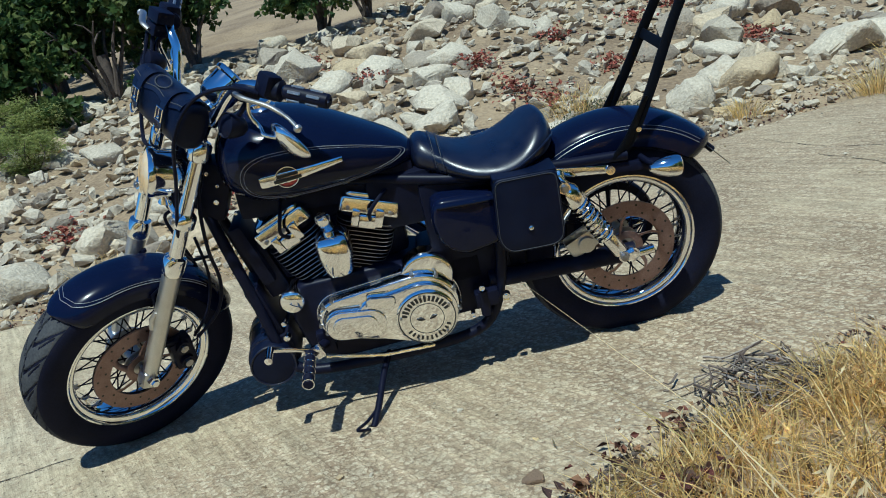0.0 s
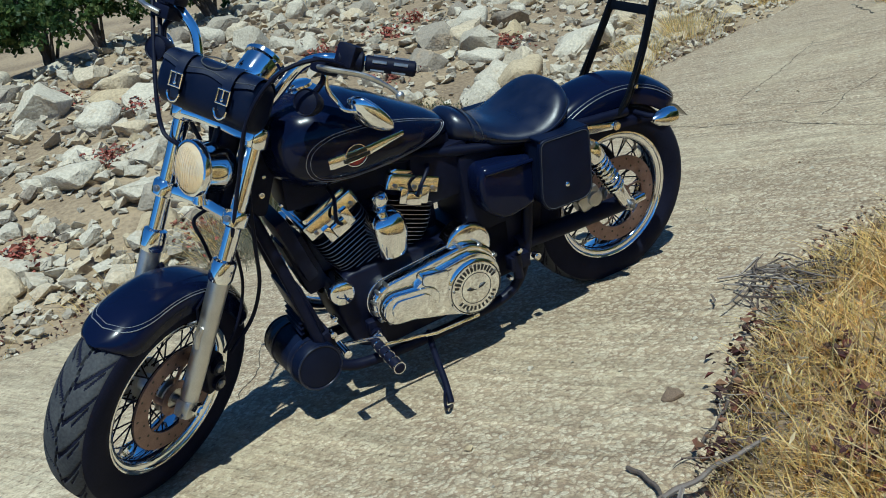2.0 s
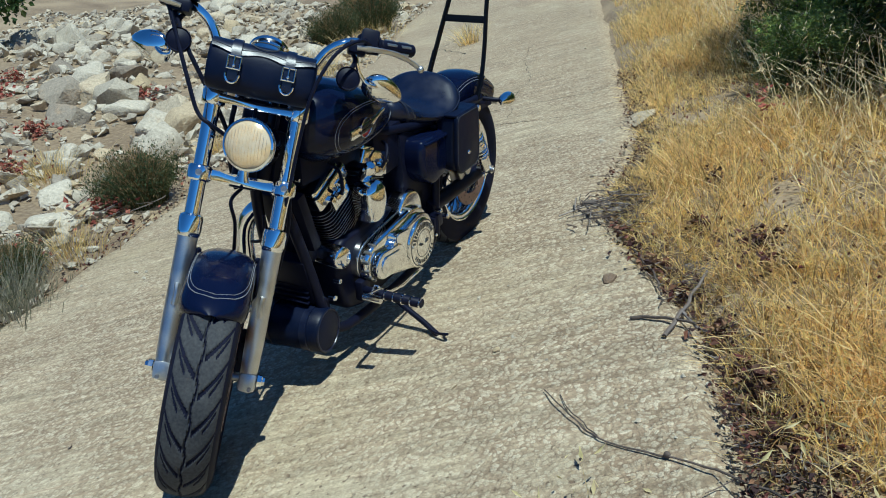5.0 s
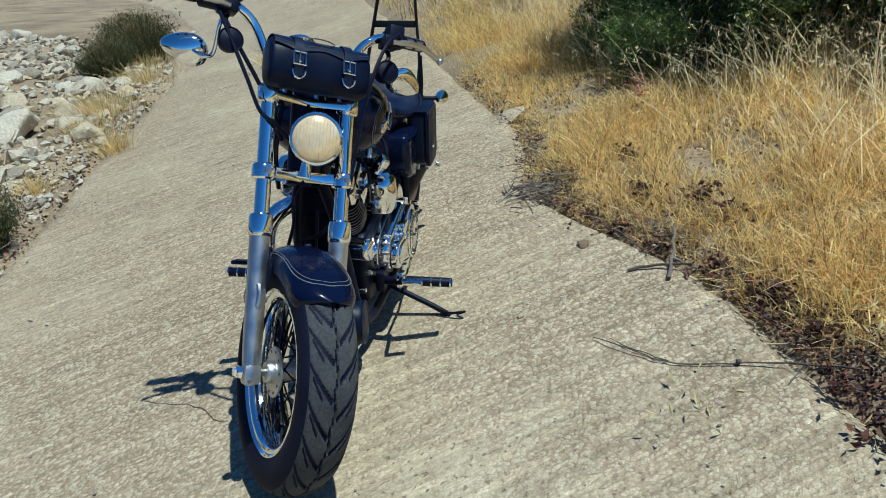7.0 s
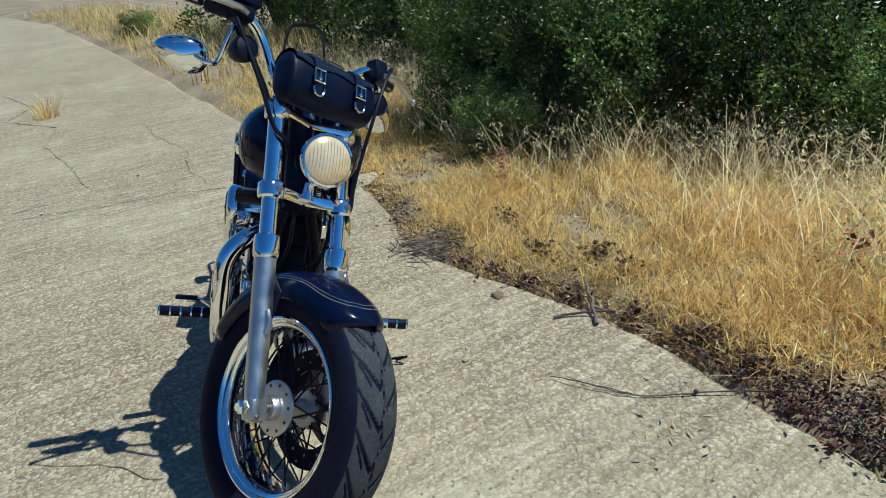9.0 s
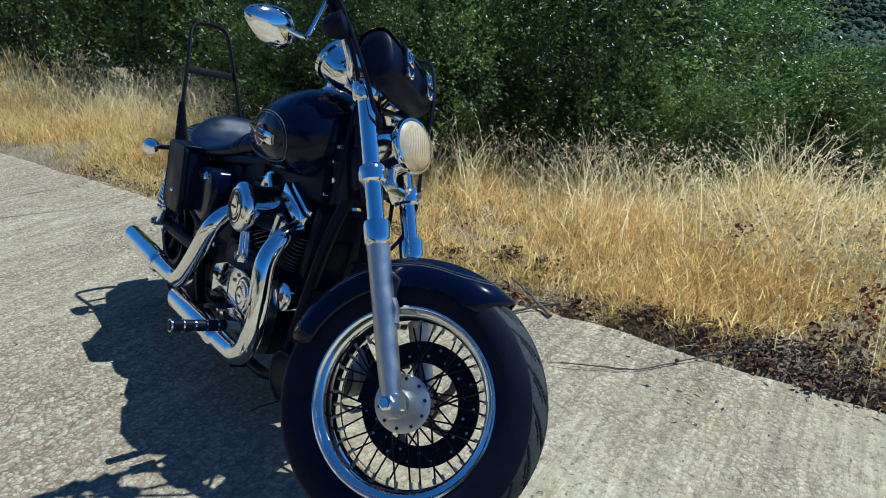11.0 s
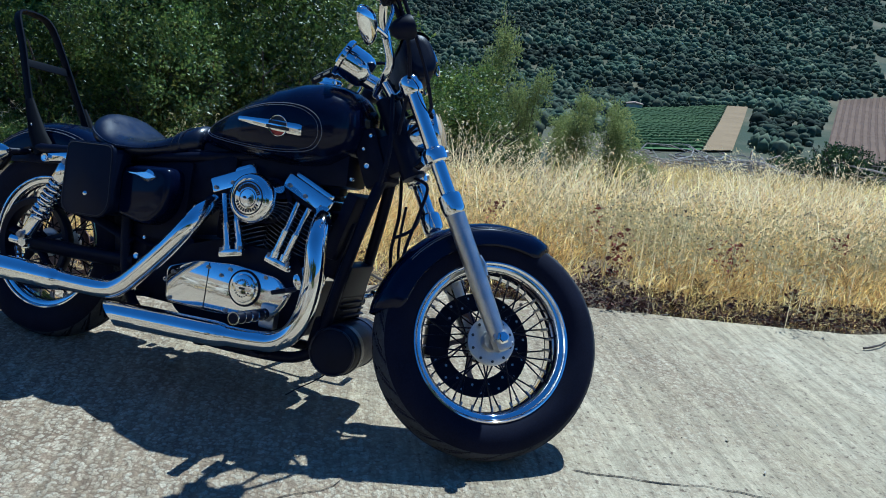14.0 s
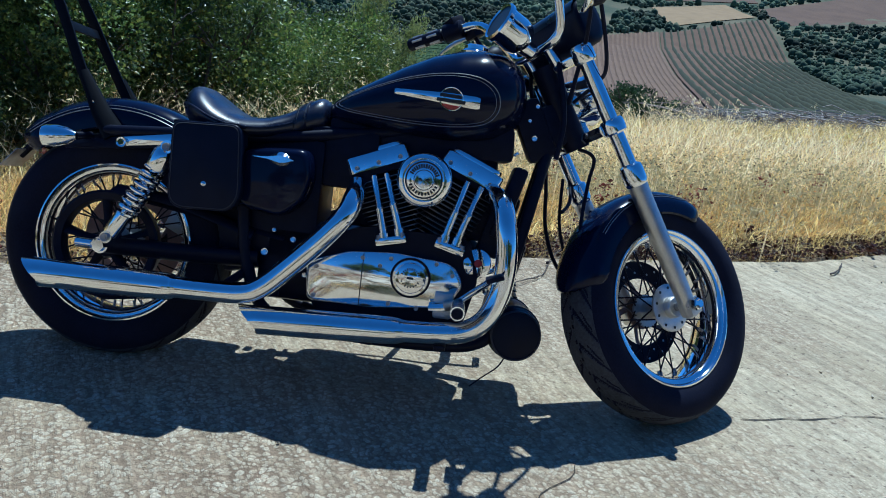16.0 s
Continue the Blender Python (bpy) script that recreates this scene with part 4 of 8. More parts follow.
rings = []
for x, top, bot, w in [tuple(p) for p in np.array([[x, *tank_at(x)] for x in np.linspace(-0.092, 0.437, 40)])]:
    mid = bot + (top - bot) * 0.46
    ring = []
    for q in range(40):
        an = 2 * math.pi * q / 40
        c, s_ = math.cos(an), math.sin(an)
        hh = (top - mid) if s_ > 0 else (mid - bot)
        ring.append((x, w * math.copysign(abs(c) ** (2 / 2.4), c), mid + hh * math.copysign(abs(s_) ** (2 / 2.4), s_)))
    rings.append(ring)
tank = part("fuel_tank", Geo().loft(rings), PAINT, bike, "glossy black teardrop fuel tank", sharp=70)
part("fuel_cap", Geo().lathe([(0.04, -0.012), (0.042, 0.0), (0.036, 0.006), (0.033, 0.008), (0.033, 0.016), (0.027, 0.021), (0.0, 0.023)], 32, aim((0.285, 0, 0.957), (0.06, 0, 1))), CHROME, tank, "chrome fuel cap")
PANEL = [(-0.068, 0.772), (-0.02, 0.800), (0.06, 0.834), (0.15, 0.862), (0.24, 0.876), (0.31, 0.872), (0.355, 0.845), (0.365, 0.80), (0.335, 0.762), (0.26, 0.745), (0.15, 0.741), (0.03, 0.748), (-0.04, 0.757)]
for s in (-1, 1):
    for grow, r in ((1.0, 0.0011), (0.955, 0.0007)):
        pts = []
        for p in curve([(x, 0, z) for x, z in PANEL], 8, closed=True):
            x, z = 0.15 + (p.x - 0.15) * grow, 0.805 + (p.z - 0.805) * (2 * grow - 1)
            pts.append((x, s * (tank_side(x, z) + 0.0005), z))
        part("pinstripe", Geo().tube(pts, r, 5, closed=True), PINSTRIPE, tank)
    badge = []
    for x, h in ((0.315, 0.013), (0.305, 0.0155), (0.24, 0.0145), (0.20, 0.012), (0.10, 0.007), (0.094, 0.0055)):
        badge.append((x, h))
    zc = 0.812
    bg_ = Geo().loft([[(x, s * (tank_side(x, zc + h * k) + o), zc + h * k + (0.20 - x) * 0.04) for k, o in ((1, -0.001), (1, 0.004), (0.6, 0.0062), (-0.6, 0.0062), (-1, 0.004), (-1, -0.001))] for x, h in badge])
    bd = part("tank_badge", bg_, CHROME, tank, "chrome bar badge with red roundel")
    cx = 0.242
    def on_tank(x, z, o):
        return Vector((x, s * (tank_side(x, z) + o), z + (0.20 - x) * 0.04))
    rim_ = [on_tank(cx + 0.030 * math.cos(a), zc + 0.028 * math.sin(a), 0.006) for a in np.linspace(0, 2 * math.pi, 30, endpoint=False)]
    part("roundel_rim", Geo().tube(rim_, 0.0016, 6, closed=True), CHROME, bd)
    for a0, m_, nm in ((0.0, INK, "roundel_top"), (math.pi, BADGE_RED, "roundel_base")):
        fill = Geo()
        fill.v = [on_tank(cx, zc, 0.0032)] + [on_tank(cx + 0.029 * math.cos(a), zc + 0.027 * math.sin(a), 0.003) for a in np.linspace(a0, a0 + math.pi, 16)]
        fill.f = [(0, 1 + i, 2 + i) for i in range(15)]
        part(nm, fill, m_, bd, "red enamel roundel" if a0 else "black enamel roundel")
    bars = Geo()
    for dz, x0, x1 in ((0.0072, 0.212, 0.268), (-0.0052, 0.205, 0.278)):
        bars.loft([[on_tank(x, zc + dz + q, o) for q, o in ((0.0043, 0.0072), (0.0043, 0.0088), (-0.0043, 0.0088), (-0.0043, 0.0072))] for x in np.linspace(x0, x1, 8)])
    part("badge_bars", bars, INK, bd, "black lettering bars")

# seat
SEAT = [(-0.080, 0.752, 0.710, 0.050), (-0.092, 0.776, 0.690, 0.074), (-0.115, 0.784, 0.675, 0.088), (-0.15, 0.766, 0.662, 0.102), (-0.19, 0.738, 0.652, 0.126), (-0.24, 0.717, 0.645, 0.152), (-0.30, 0.712, 0.642, 0.170), (-0.35, 0.727, 0.643, 0.175), (-0.39, 0.752, 0.648, 0.168), (-0.42, 0.771, 0.655, 0.152), (-0.445, 0.777, 0.664, 0.128), (-0.462, 0.768, 0.676, 0.100), (-0.474, 0.742, 0.690, 0.064)]


def seat_ring(x, top, bot, w, grow=0.0):
    """A section of the seat: rounded top, hem a third of the way up, skirt below."""
    ring, hem = [], bot + (top - bot) * 0.42
    for q in range(48):
        an = 2 * math.pi * q / 48
        c, s_ = math.cos(an), math.sin(an)
        hh = (top - hem) if s_ > 0 else (hem - bot)
        ww = w if s_ > 0 else w * (1 - 0.10 * abs(s_))
        ring.append((x, (ww + grow) * math.copysign(abs(c) ** 0.85, c), hem + (hh + grow) * math.copysign(abs(s_) ** 0.9, s_)))
    return ring


fine_seat = [tuple(p) for p in np.array([curve([(p[0], p[1], 0) for p in SEAT], 4)[k].to_tuple()[:2] + curve([(p[2], p[3], 0) for p in SEAT], 4)[k].to_tuple()[:2] for k in range(4 * (len(SEAT) - 1) + 1)])]
seat = part("seat", Geo().loft([seat_ring(*p) for p in fine_seat]), LEATHER, bike, "black leather solo seat with raised back", sharp=80)
def seat_at(x, grow=0.0):
    xs = [p[0] for p in reversed(fine_seat)]
    return seat_ring(x, *[float(np.interp(x, xs, [p[j] for p in reversed(fine_seat)])) for j in (1, 2, 3)], grow)


part("seat_band", Geo().loft([seat_at(-0.136, -0.003), seat_at(-0.138, 0.003), seat_at(-0.164, 0.003), seat_at(-0.166, -0.003)]), LEATHER, seat, "stitched leather band", sharp=60)
for x in (-0.142, -0.160):
    part("seat_stitch", Geo().tube(seat_at(x, 0.0036)[0:25], 0.0009, 5), LEATHER_STITCH, seat)
welt = [seat_ring(*p, 0.001)[1] for p in fine_seat[14:]]
welt += [(x, -y, z) for x, y, z in reversed(welt)]
part("seat_piping", Geo().tube(welt, 0.003, 6), LEATHER, seat, "raised leather piping")

# rear fender
rows = fender_rows(radians(33), radians(139), 0.398, 0.094, 0.085, 56, 0.0, 0.10)
rear_fender = part("rear_fender", fender_geo(rows, REAR), PAINT, bike, "glossy black rear fender with silver pinstripe", sharp=50)
for off, r in ((5, 0.0013), (6, 0.0008)):
    for jj in (off, 24 - off):
        part("pinstripe", Geo().tube([REAR @ (Vector(rows[i][jj]) * 1.003) for i in range(14, 53)], r, 5), PINSTRIPE, rear_fender)
for s in (-1, 1):
    strut = part("fender_strut", pillow(rounded([(-0.40, 0.648), (-0.62, 0.612), (-0.76, 0.585), (-0.765, 0.566), (-0.62, 0.582), (-0.40, 0.612)], 0.012), s * 0.10, s * 0.128, 0.005), BLACK_SATIN, bike, "black fender strut")
    part("strut_cover", pillow(rounded([(-0.455, 0.640), (-0.615, 0.612), (-0.615, 0.588), (-0.455, 0.612)], 0.006), s * 0.128, s * 0.137, 0.003), CHROME, strut, "chrome strut cover")
    part("strut_bolt", Geo().join(bolt((-0.605, s * 0.138, 0.600), (0, s, 0), 0.014, 0.008)), CHROME, strut)
    # rear signals
    SIG = Matrix.Translation((-0.745, s * 0.195, 0.596)) @ Matrix.Rotation(radians(-97), 4, "Y")
    sg = part("turn_signal", Geo().lathe([(0.0, -0.05), (0.009, -0.047), (0.021, -0.026), (0.028, 0.0), (0.030, 0.024), (0.028, 0.034)], 26, SIG), CHROME, bike, "chrome bullet rear turn signal")
    part("signal_lens", Geo().lathe([(0.0, 0.041), (0.016, 0.040), (0.026, 0.036), (0.028, 0.031)], 26, SIG), GLASS, sg, "pale signal lens")
    part("signal_stalk", Geo().tube([(-0.70, s * 0.115, 0.608), (-0.71, s * 0.16, 0.604), (-0.73, s * 0.195, 0.60)], 0.009, 10), BLACK_SATIN, sg)
    # shocks
    a, b = Vector((-0.462, s * 0.172, 0.602)), Vector((-0.602, s * 0.172, 0.352))
    dr = (b - a).normalized()
    ln = (b - a).length
    A2 = aim(a, dr)
    sh = part("shock_absorber", Geo().lathe([(0.0, -0.012), (0.016, -0.01), (0.02, 0.005), (0.029, 0.018), (0.031, 0.03), (0.031, 0.065), (0.027, 0.07), (0.012, 0.07), (0.012, ln - 0.075), (0.022, ln - 0.075), (0.022, ln - 0.012), (0.016, ln), (0.0, ln + 0.006)], 26, A2), CHROME, bike, "chrome coil-over shock absorber")
    turns = 8
    sp = [A2 @ Vector((0.025 * math.cos(2 * math.pi * turns * t), 0.025 * math.sin(2 * math.pi * turns * t), 0.068 + (ln - 0.145) * t)) for t in np.linspace(0, 1, turns * 16)]
    part("spring", Geo().tube(sp, 0.0056, 8), CHROME, sh, "chrome coil spring")
    part("shock_eye", Geo().tube([a - Vector((0, s * 0.04, 0)), a + Vector((0, s * 0.024, 0))], 0.017, 16), CHROME, sh)
    part("shock_eye", Geo().tube([b - Vector((0, s * 0.04, 0)), b + Vector((0, s * 0.022, 0))], 0.016, 16), CHROME, sh)
    part("shock_bolt", Geo().join(bolt(a + Vector((0, s * 0.026, 0)), (0, s, 0), 0.011, 0.008)), STEEL, sh)
    part("shock_bolt", Geo().join(bolt(b + Vector((0, s * 0.024, 0)), (0, s, 0), 0.011, 0.008)), STEEL, sh)
    ax = Geo().tube([(-0.64, s * 0.10, 0.322), (-0.64, s * 0.14, 0.322)], 0.022, 18)
    ax.tube([(-0.64, s * 0.138, 0.322), (-0.64, s * 0.152, 0.322)], 0.017, 6)
    ax.tube([(-0.66, s * 0.135, 0.322), (-0.705, s * 0.13, 0.322)], 0.014, 10)
    part("rear_axle_nut", ax, CHROME, bike, "chrome axle end")
    # saddlebags
    outline = rounded([(-0.442, 0.664), (-0.277, 0.672), (-0.262, 0.500), (-0.285, 0.466), (-0.418, 0.460), (-0.440, 0.480)], 0.018)
    bag = part("saddlebag", pillow(outline, s * 0.135, s * 0.205, 0.018), BAG_LEATHER, bike, "black leather saddlebag with stud closure", sharp=60)
    outer = rounded([(-0.447, 0.672), (-0.272, 0.680), (-0.258, 0.496), (-0.282, 0.458), (-0.42, 0.452), (-0.444, 0.475)], 0.024)
    part("bag_lid", pillow(outer, s * 0.204, s * 0.217, 0.005), BAG_LEATHER, bag, "stitched leather lid", sharp=60)
    part("lid_top", pillow(rounded([(-0.446, 0.664), (-0.274, 0.672), (-0.274, 0.682), (-0.446, 0.674)], 0.004), s * 0.13, s * 0.212, 0.003), BAG_LEATHER, bag)
    cxm, czm = -0.352, 0.567
    seam = [(cxm + (x - cxm) * 0.94, s * 0.2176, czm + (z - czm) * 0.95) for x, z in outer]
    part("lid_stitch", Geo().tube(seam, 0.0011, 5, closed=True), LEATHER_STITCH, bag)
    part("stud", Geo().lathe([(0.0, 0.006), (0.004, 0.0055), (0.0072, 0.003), (0.008, 0.0)], 14, aim((-0.353, s * 0.217, 0.522), (0, s, 0))), CHROME, bag, "silver stud")

plate = part("number_plate", Geo().box(0.003, 0.11, 0.07, pose(-0.955, 0, 0.520, 0, 42, 0), 0.001), STEEL, bike, "small pale plate at the fender tip")
part("plate_bracket", Geo().tube([(-0.905, 0, 0.578), (-0.93, 0, 0.548), (-0.95, 0, 0.526)], 0.010, 8), BLACK_PLASTIC, plate)

# sissy bar
sb = Geo()
hoop = curve([(-0.655, 0.112, 0.63), (-0.70, 0.114, 0.70), (-0.755, 0.104, 0.80), (-0.82, 0.086, 0.93), (-0.865, 0.076, 1.01), (-0.888, 0.066, 1.045), (-0.90, 0.046, 1.062), (-0.905, 0.0, 1.068)], 5)
hoop = hoop + [Vector((p.x, -p.y, p.z)) for p in reversed(hoop[:-1])]
flat_bar = []
for i, p in enumerate(hoop):
    d = (hoop[min(i + 1, len(hoop) - 1)] - hoop[max(i - 1, 0)]).normalized()
    wide_ = Vector((0.90, 0, 0.43))
    wide_ = (wide_ - d * wide_.dot(d)).normalized()
    thin = d.cross(wide_)
    flat_bar.append([p + wide_ * a_ * 0.0135 + thin * b_ * 0.0045 for a_, b_ in ((-1, -0.7), (-0.85, -1), (0.85, -1), (1, -0.7), (1, 0.7), (0.85, 1), (-0.85, 1), (-1, 0.7))])
sb.loft(flat_bar)
for s in (-1, 1):
    sb.tube([(-0.635, s * 0.116, 0.615), (-0.675, s * 0.118, 0.67), (-0.735, s * 0.113, 0.775)], [0.032, 0.026, 0.013], 12, flat=0.3)
sb.box(0.006, 0.18, 0.028, pose(-0.80, 0, 0.892, 0, -26, 0), 0.002)
sissy = part("sissy_bar", sb, BLACK_MATTE, bike, "black flat-bar backrest hoop")
part("sissy_bolt", Geo().join(bolt((-0.70, 0.124, 0.692), (0, 1, 0), 0.008)).join(bolt((-0.70, -0.124, 0.692), (0, -1, 0), 0.008)), CHROME, sissy)

# oil tank and side cover
for s in (-1, 1):
    o = rounded([(-0.285, 0.628), (-0.105, 0.642), (-0.09, 0.575), (-0.105, 0.505), (-0.165, 0.455), (-0.285, 0.475)], 0.03)
    cv = part("side_cover" if s > 0 else "oil_tank", pillow(o, s * 0.06, s * 0.172, 0.028, 6), PAINT, bike, "glossy black side cover" if s > 0 else "glossy black oil tank", sharp=55)
    if s < 0:
        wing = Geo().loft([[(-0.19 + (x + 0.19) * 0.85, -0.171 - o, z * 0.95 + 0.607) for z, o in ((h, 0.0), (h * 0.5, 0.010), (-h * 0.5, 0.010), (-h, 0.0))] for x, h in ((-0.255, 0.001), (-0.21, 0.006), (-0.19, 0.014), (-0.172, 0.020), (-0.155, 0.016), (-0.14, 0.006), (-0.13, 0.002))])
        part("tank_ornament", wing, CHROME, cv, "chrome winged ornament")
    else:
        part("cover_ridge", Geo().tube([(-0.285, 0.170, 0.612), (-0.2, 0.174, 0.618), (-0.115, 0.168, 0.622)], 0.006, 8), PAINT, cv)

# engine
case = part("crankcase", pillow(rounded([(-0.06, 0.42), (0.06, 0.46), (0.33, 0.46), (0.37, 0.36), (0.34, 0.22), (0.24, 0.185), (0.0, 0.19), (-0.08, 0.24)], 0.03), -0.105, 0.105, 0.02), BLACK_SATIN, bike, "black engine crankcase")
part("gearbox", Geo().box(0.20, 0.2, 0.22, pose(-0.13, 0, 0.34), 0.03), BLACK_SATIN, bike)
CRANK = Vector((0.19, 0, 0.335))
for tilt, nm in ((-22.5, "rear"), (22.5, "front")):
    CY = Matrix.Translation(CRANK) @ Matrix.Rotation(radians(tilt), 4, "Y")
    barrel = part("cylinder", Geo().lathe([(0.052, 0.08), (0.052, 0.275), (0.0, 0.275)], 28, CY), BLACK_SATIN, bike, "black finned cylinder")
    for k in range(15):
        h = 0.098 + 0.0128 * k
        w = 0.062 + 0.022 * min(1.0, k / 8)
        d_ = 0.074 + 0.016 * min(1.0, k / 8)
        o2 = rounded([(-w, -d_), (w, -d_), (w, d_), (-w, d_)], 0.045, 6)
        fin = Geo().loft([[CY @ Vector((x, y, h + q)) for x, y in o2] for q in (-0.0016, 0.0012)])
        fo = part("fin", fin, BLACK_SATIN, barrel)
        part("fin_edge", Geo().tube([CY @ Vector((x * 1.004, y * 1.004, h)) for x, y in o2], 0.0013, 5, closed=True), STEEL, barrel)
    o2 = rounded([(-0.074, -0.082), (0.074, -0.082), (0.074, 0.082), (-0.074, 0.082)], 0.025, 5)
    part("cylinder_head", Geo().loft([[CY @ Vector((x, y, h)) for x, y in o2] for h in (0.292, 0.312)]), BLACK_SATIN, barrel)
    # rocker covers: a stepped box, chrome, seen from both sides
    rk = Geo()
    for (wx, wy, h0, h1, r) in ((0.085, 0.092, 0.308, 0.352, 0.014), (0.074, 0.080, 0.352, 0.364, 0.02)):
        o3 = rounded([(-wx, -wy), (wx, -wy), (wx, wy), (-wx, wy)], r, 5)
        rk.loft([[CY @ Vector((x * kx, y * kx, h)) for x, y in o3] for kx, h in ((1.0, h0), (1.0, h1 - 0.006), (0.975, h1 - 0.0015), (0.93, h1))])
    rc = part("rocker_cover", rk, CHROME, barrel, "chrome rocker cover")
    rb = Geo()
    for x in (-0.06, 0.0, 0.06):
        for s in (-1, 1):
            rb.join(bolt(CY @ Vector((x, s * 0.092, 0.320)), CY.to_3x3() @ Vector((0, s, 0)), 0.0062, 0.006))
    part("rocker_bolt", rb, STEEL, rc)
    # left-hand head brackets and spark plug leads
    hb = Geo().box(0.05, 0.03, 0.035, CY @ pose(0.0, 0.093, 0.288), 0.006)
    hb.box(0.025, 0.022, 0.05, CY @ pose(-0.03, 0.098, 0.302), 0.005)
    hb.box(0.022, 0.022, 0.045, CY @ pose(0.036, 0.098, 0.296), 0.005)
    part("head_bracket", hb, CHROME, barrel, "chrome head bracket")
    part("plug_lead", Geo().tube(curve([CY @ Vector((-0.005, 0.11, 0.30)), CY @ Vector((0.0, 0.125, 0.33)), CY @ Vector((-0.02 if tilt < 0 else -0.03, 0.11, 0.37)), CY @ Vector((-0.04, 0.07, 0.385))], 5), 0.0055, 8), BLACK_PLASTIC, barrel)

for (x0, z0, x1, z1) in ((0.062, 0.595, 0.109, 0.435), (0.094, 0.605, 0.149, 0.452), (0.309, 0.61, 0.265, 0.45), (0.346, 0.60, 0.299, 0.445)):
    a, b = Vector((x0, -0.118, z0)), Vector((x1, -0.128, z1))
    t = Geo().tube([a, a.lerp(b, 0.48), a.lerp(b, 0.5), a.lerp(b, 0.53), a.lerp(b, 0.55), b], [0.0085, 0.0085, 0.0108, 0.0108, 0.0105, 0.0105], 14)
    t.tube([b - Vector((0, 0, 0.006)), b + (a - b).normalized() * 0.014], 0.0145, 14)
    part("pushrod_tube", t, CHROME, bike, "chrome pushrod tube")
for x, tilt in ((0.128, -14), (0.283, 14)):
    tb = part("tappet_block", Geo().box(0.082, 0.05, 0.022, pose(x, -0.118, 0.432, 0, tilt, 0), 0.006), CHROME, bike, "chrome tappet block")
    tbb = Geo()
    for q in (-0.032, 0.032):
        tbb.join(bolt(pose(x, -0.118, 0.432, 0, tilt, 0) @ Vector((q, -0.02, 0.011)), (0, 0, 1), 0.006, 0.007))
    part("tappet_bolt", tbb, STEEL, tb)

# air cleaner
AIR = aim((0.199, -0.085, 0.600), (0, -1, 0))
ac = part("air_cleaner", Geo().lathe([(0.062, 0.0), (0.064, 0.07), (0.069, 0.082), (0.071, 0.094), (0.0685, 0.106), (0.062, 0.113), (0.055, 0.1155), (0.053, 0.113), (0.050, 0.1155), (0.046, 0.118), (0.02, 0.1205), (0.0, 0.121)], 56, AIR), CHROME, bike, "round chrome air cleaner cover")
for r0, r1, h in ((0.0445, 0.0475, 0.1195), (0.0245, 0.026, 0.1212)):
    part("badge_ring", Geo().lathe([(r0, h - 0.002), (r0, h), (r1, h), (r1, h - 0.003)], 48, AIR, closed=True), INK, ac)
    

def ring_bars(frame_m, r, h, n, a0, a1, w, t, lift):
    g = Geo()
    for k in range(n):
        a = a0 + (a1 - a0) * k / (n - 1)
        g.box(t * random.uniform(0.75, 1.1), w, lift, frame_m @ Matrix.Rotation(a, 4, "Z") @ Matrix.Translation((r, 0, h)))
    return g


part("badge_bars", ring_bars(AIR, 0.0355, 0.1198, 14, radians(25), radians(155), 0.0045, 0.011, 0.0016).join(ring_bars(AIR, 0.0355, 0.1198, 11, radians(205), radians(335), 0.0045, 0.008, 0.0016)), INK, ac, "black lettering bars")
part("badge_emblem", Geo().tube([AIR @ Vector((x, -0.002 + 0.003 * abs(x) / 0.012, 0.1212)) for x in (-0.015, -0.009, -0.003)], [0.001, 0.0042, 0.001], 6).tube([AIR @ Vector((x, -0.002 + 0.003 * abs(x) / 0.012, 0.1212)) for x in (0.003, 0.009, 0.015)], [0.001, 0.0042, 0.001], 6), INK, ac)
part("intake", Geo().box(0.09, 0.12, 0.09, pose(0.195, -0.02, 0.575), 0.015), BLACK_SATIN, bike)
part("air_backplate", Geo().lathe([(0.0, -0.006), (0.066, -0.006), (0.07, 0.0), (0.066, 0.006), (0.0, 0.006)], 40, AIR), BLACK_SATIN, bike)

# right-hand cam cover
cam_o = rounded([(-0.092, 0.352), (0.02, 0.392), (0.145, 0.403), (0.295, 0.392), (0.335, 0.34), (0.30, 0.272), (0.10, 0.247), (-0.08, 0.247)], 0.022, 5)
cc = part("cam_cover", pillow(cam_o, -0.09, -0.136, 0.012, 5), CHROME, bike, "polished chrome cam cover")
CAMN = aim((0.191, -0.132, 0.341), (0, -1, 0))
part("timer_cover", Geo().lathe([(0.047, -0.01), (0.049, 0.004), (0.047, 0.009), (0.041, 0.010), (0.039, 0.014), (0.03, 0.0165), (0.0, 0.018)], 40, CAMN), CHROME, cc, "round chrome timer cover")
part("timer_ring", Geo().lathe([(0.049, -0.004), (0.0535, -0.004), (0.0535, 0.006), (0.049, 0.006)], 40, CAMN, closed=True), BLACK_SATIN, cc)
part("timer_bars", ring_bars(CAMN, 0.024, 0.0168, 10, radians(25), radians(155), 0.003, 0.007, 0.0014).join(ring_bars(CAMN, 0.024, 0.0168, 8, radians(205), radians(335), 0.003, 0.005, 0.0014)).box(0.018, 0.006, 0.002, CAMN @ Matrix.Translation((0, 0, 0.0178))), INK, cc)
cb_ = Geo()
for x, z in ((0.06, 0.378), (0.135, 0.385), (0.108, 0.362), (0.255, 0.385), (0.30, 0.36), (0.29, 0.285), (0.215, 0.262), (0.14, 0.265), (-0.06, 0.262), (-0.06, 0.34)):
    cb_.join(bolt((x, -0.1365, z), (0, -1, 0), 0.0058, 0.005))
part("cover_bolt", cb_, STEEL, cc)
# dark joint between the two halves of the cam cover
part("seam_shade_line", Geo().tube([(0.062, -0.1365, 0.39), (0.062, -0.1365, 0.252)], 0.0014, 5), INK, cc)
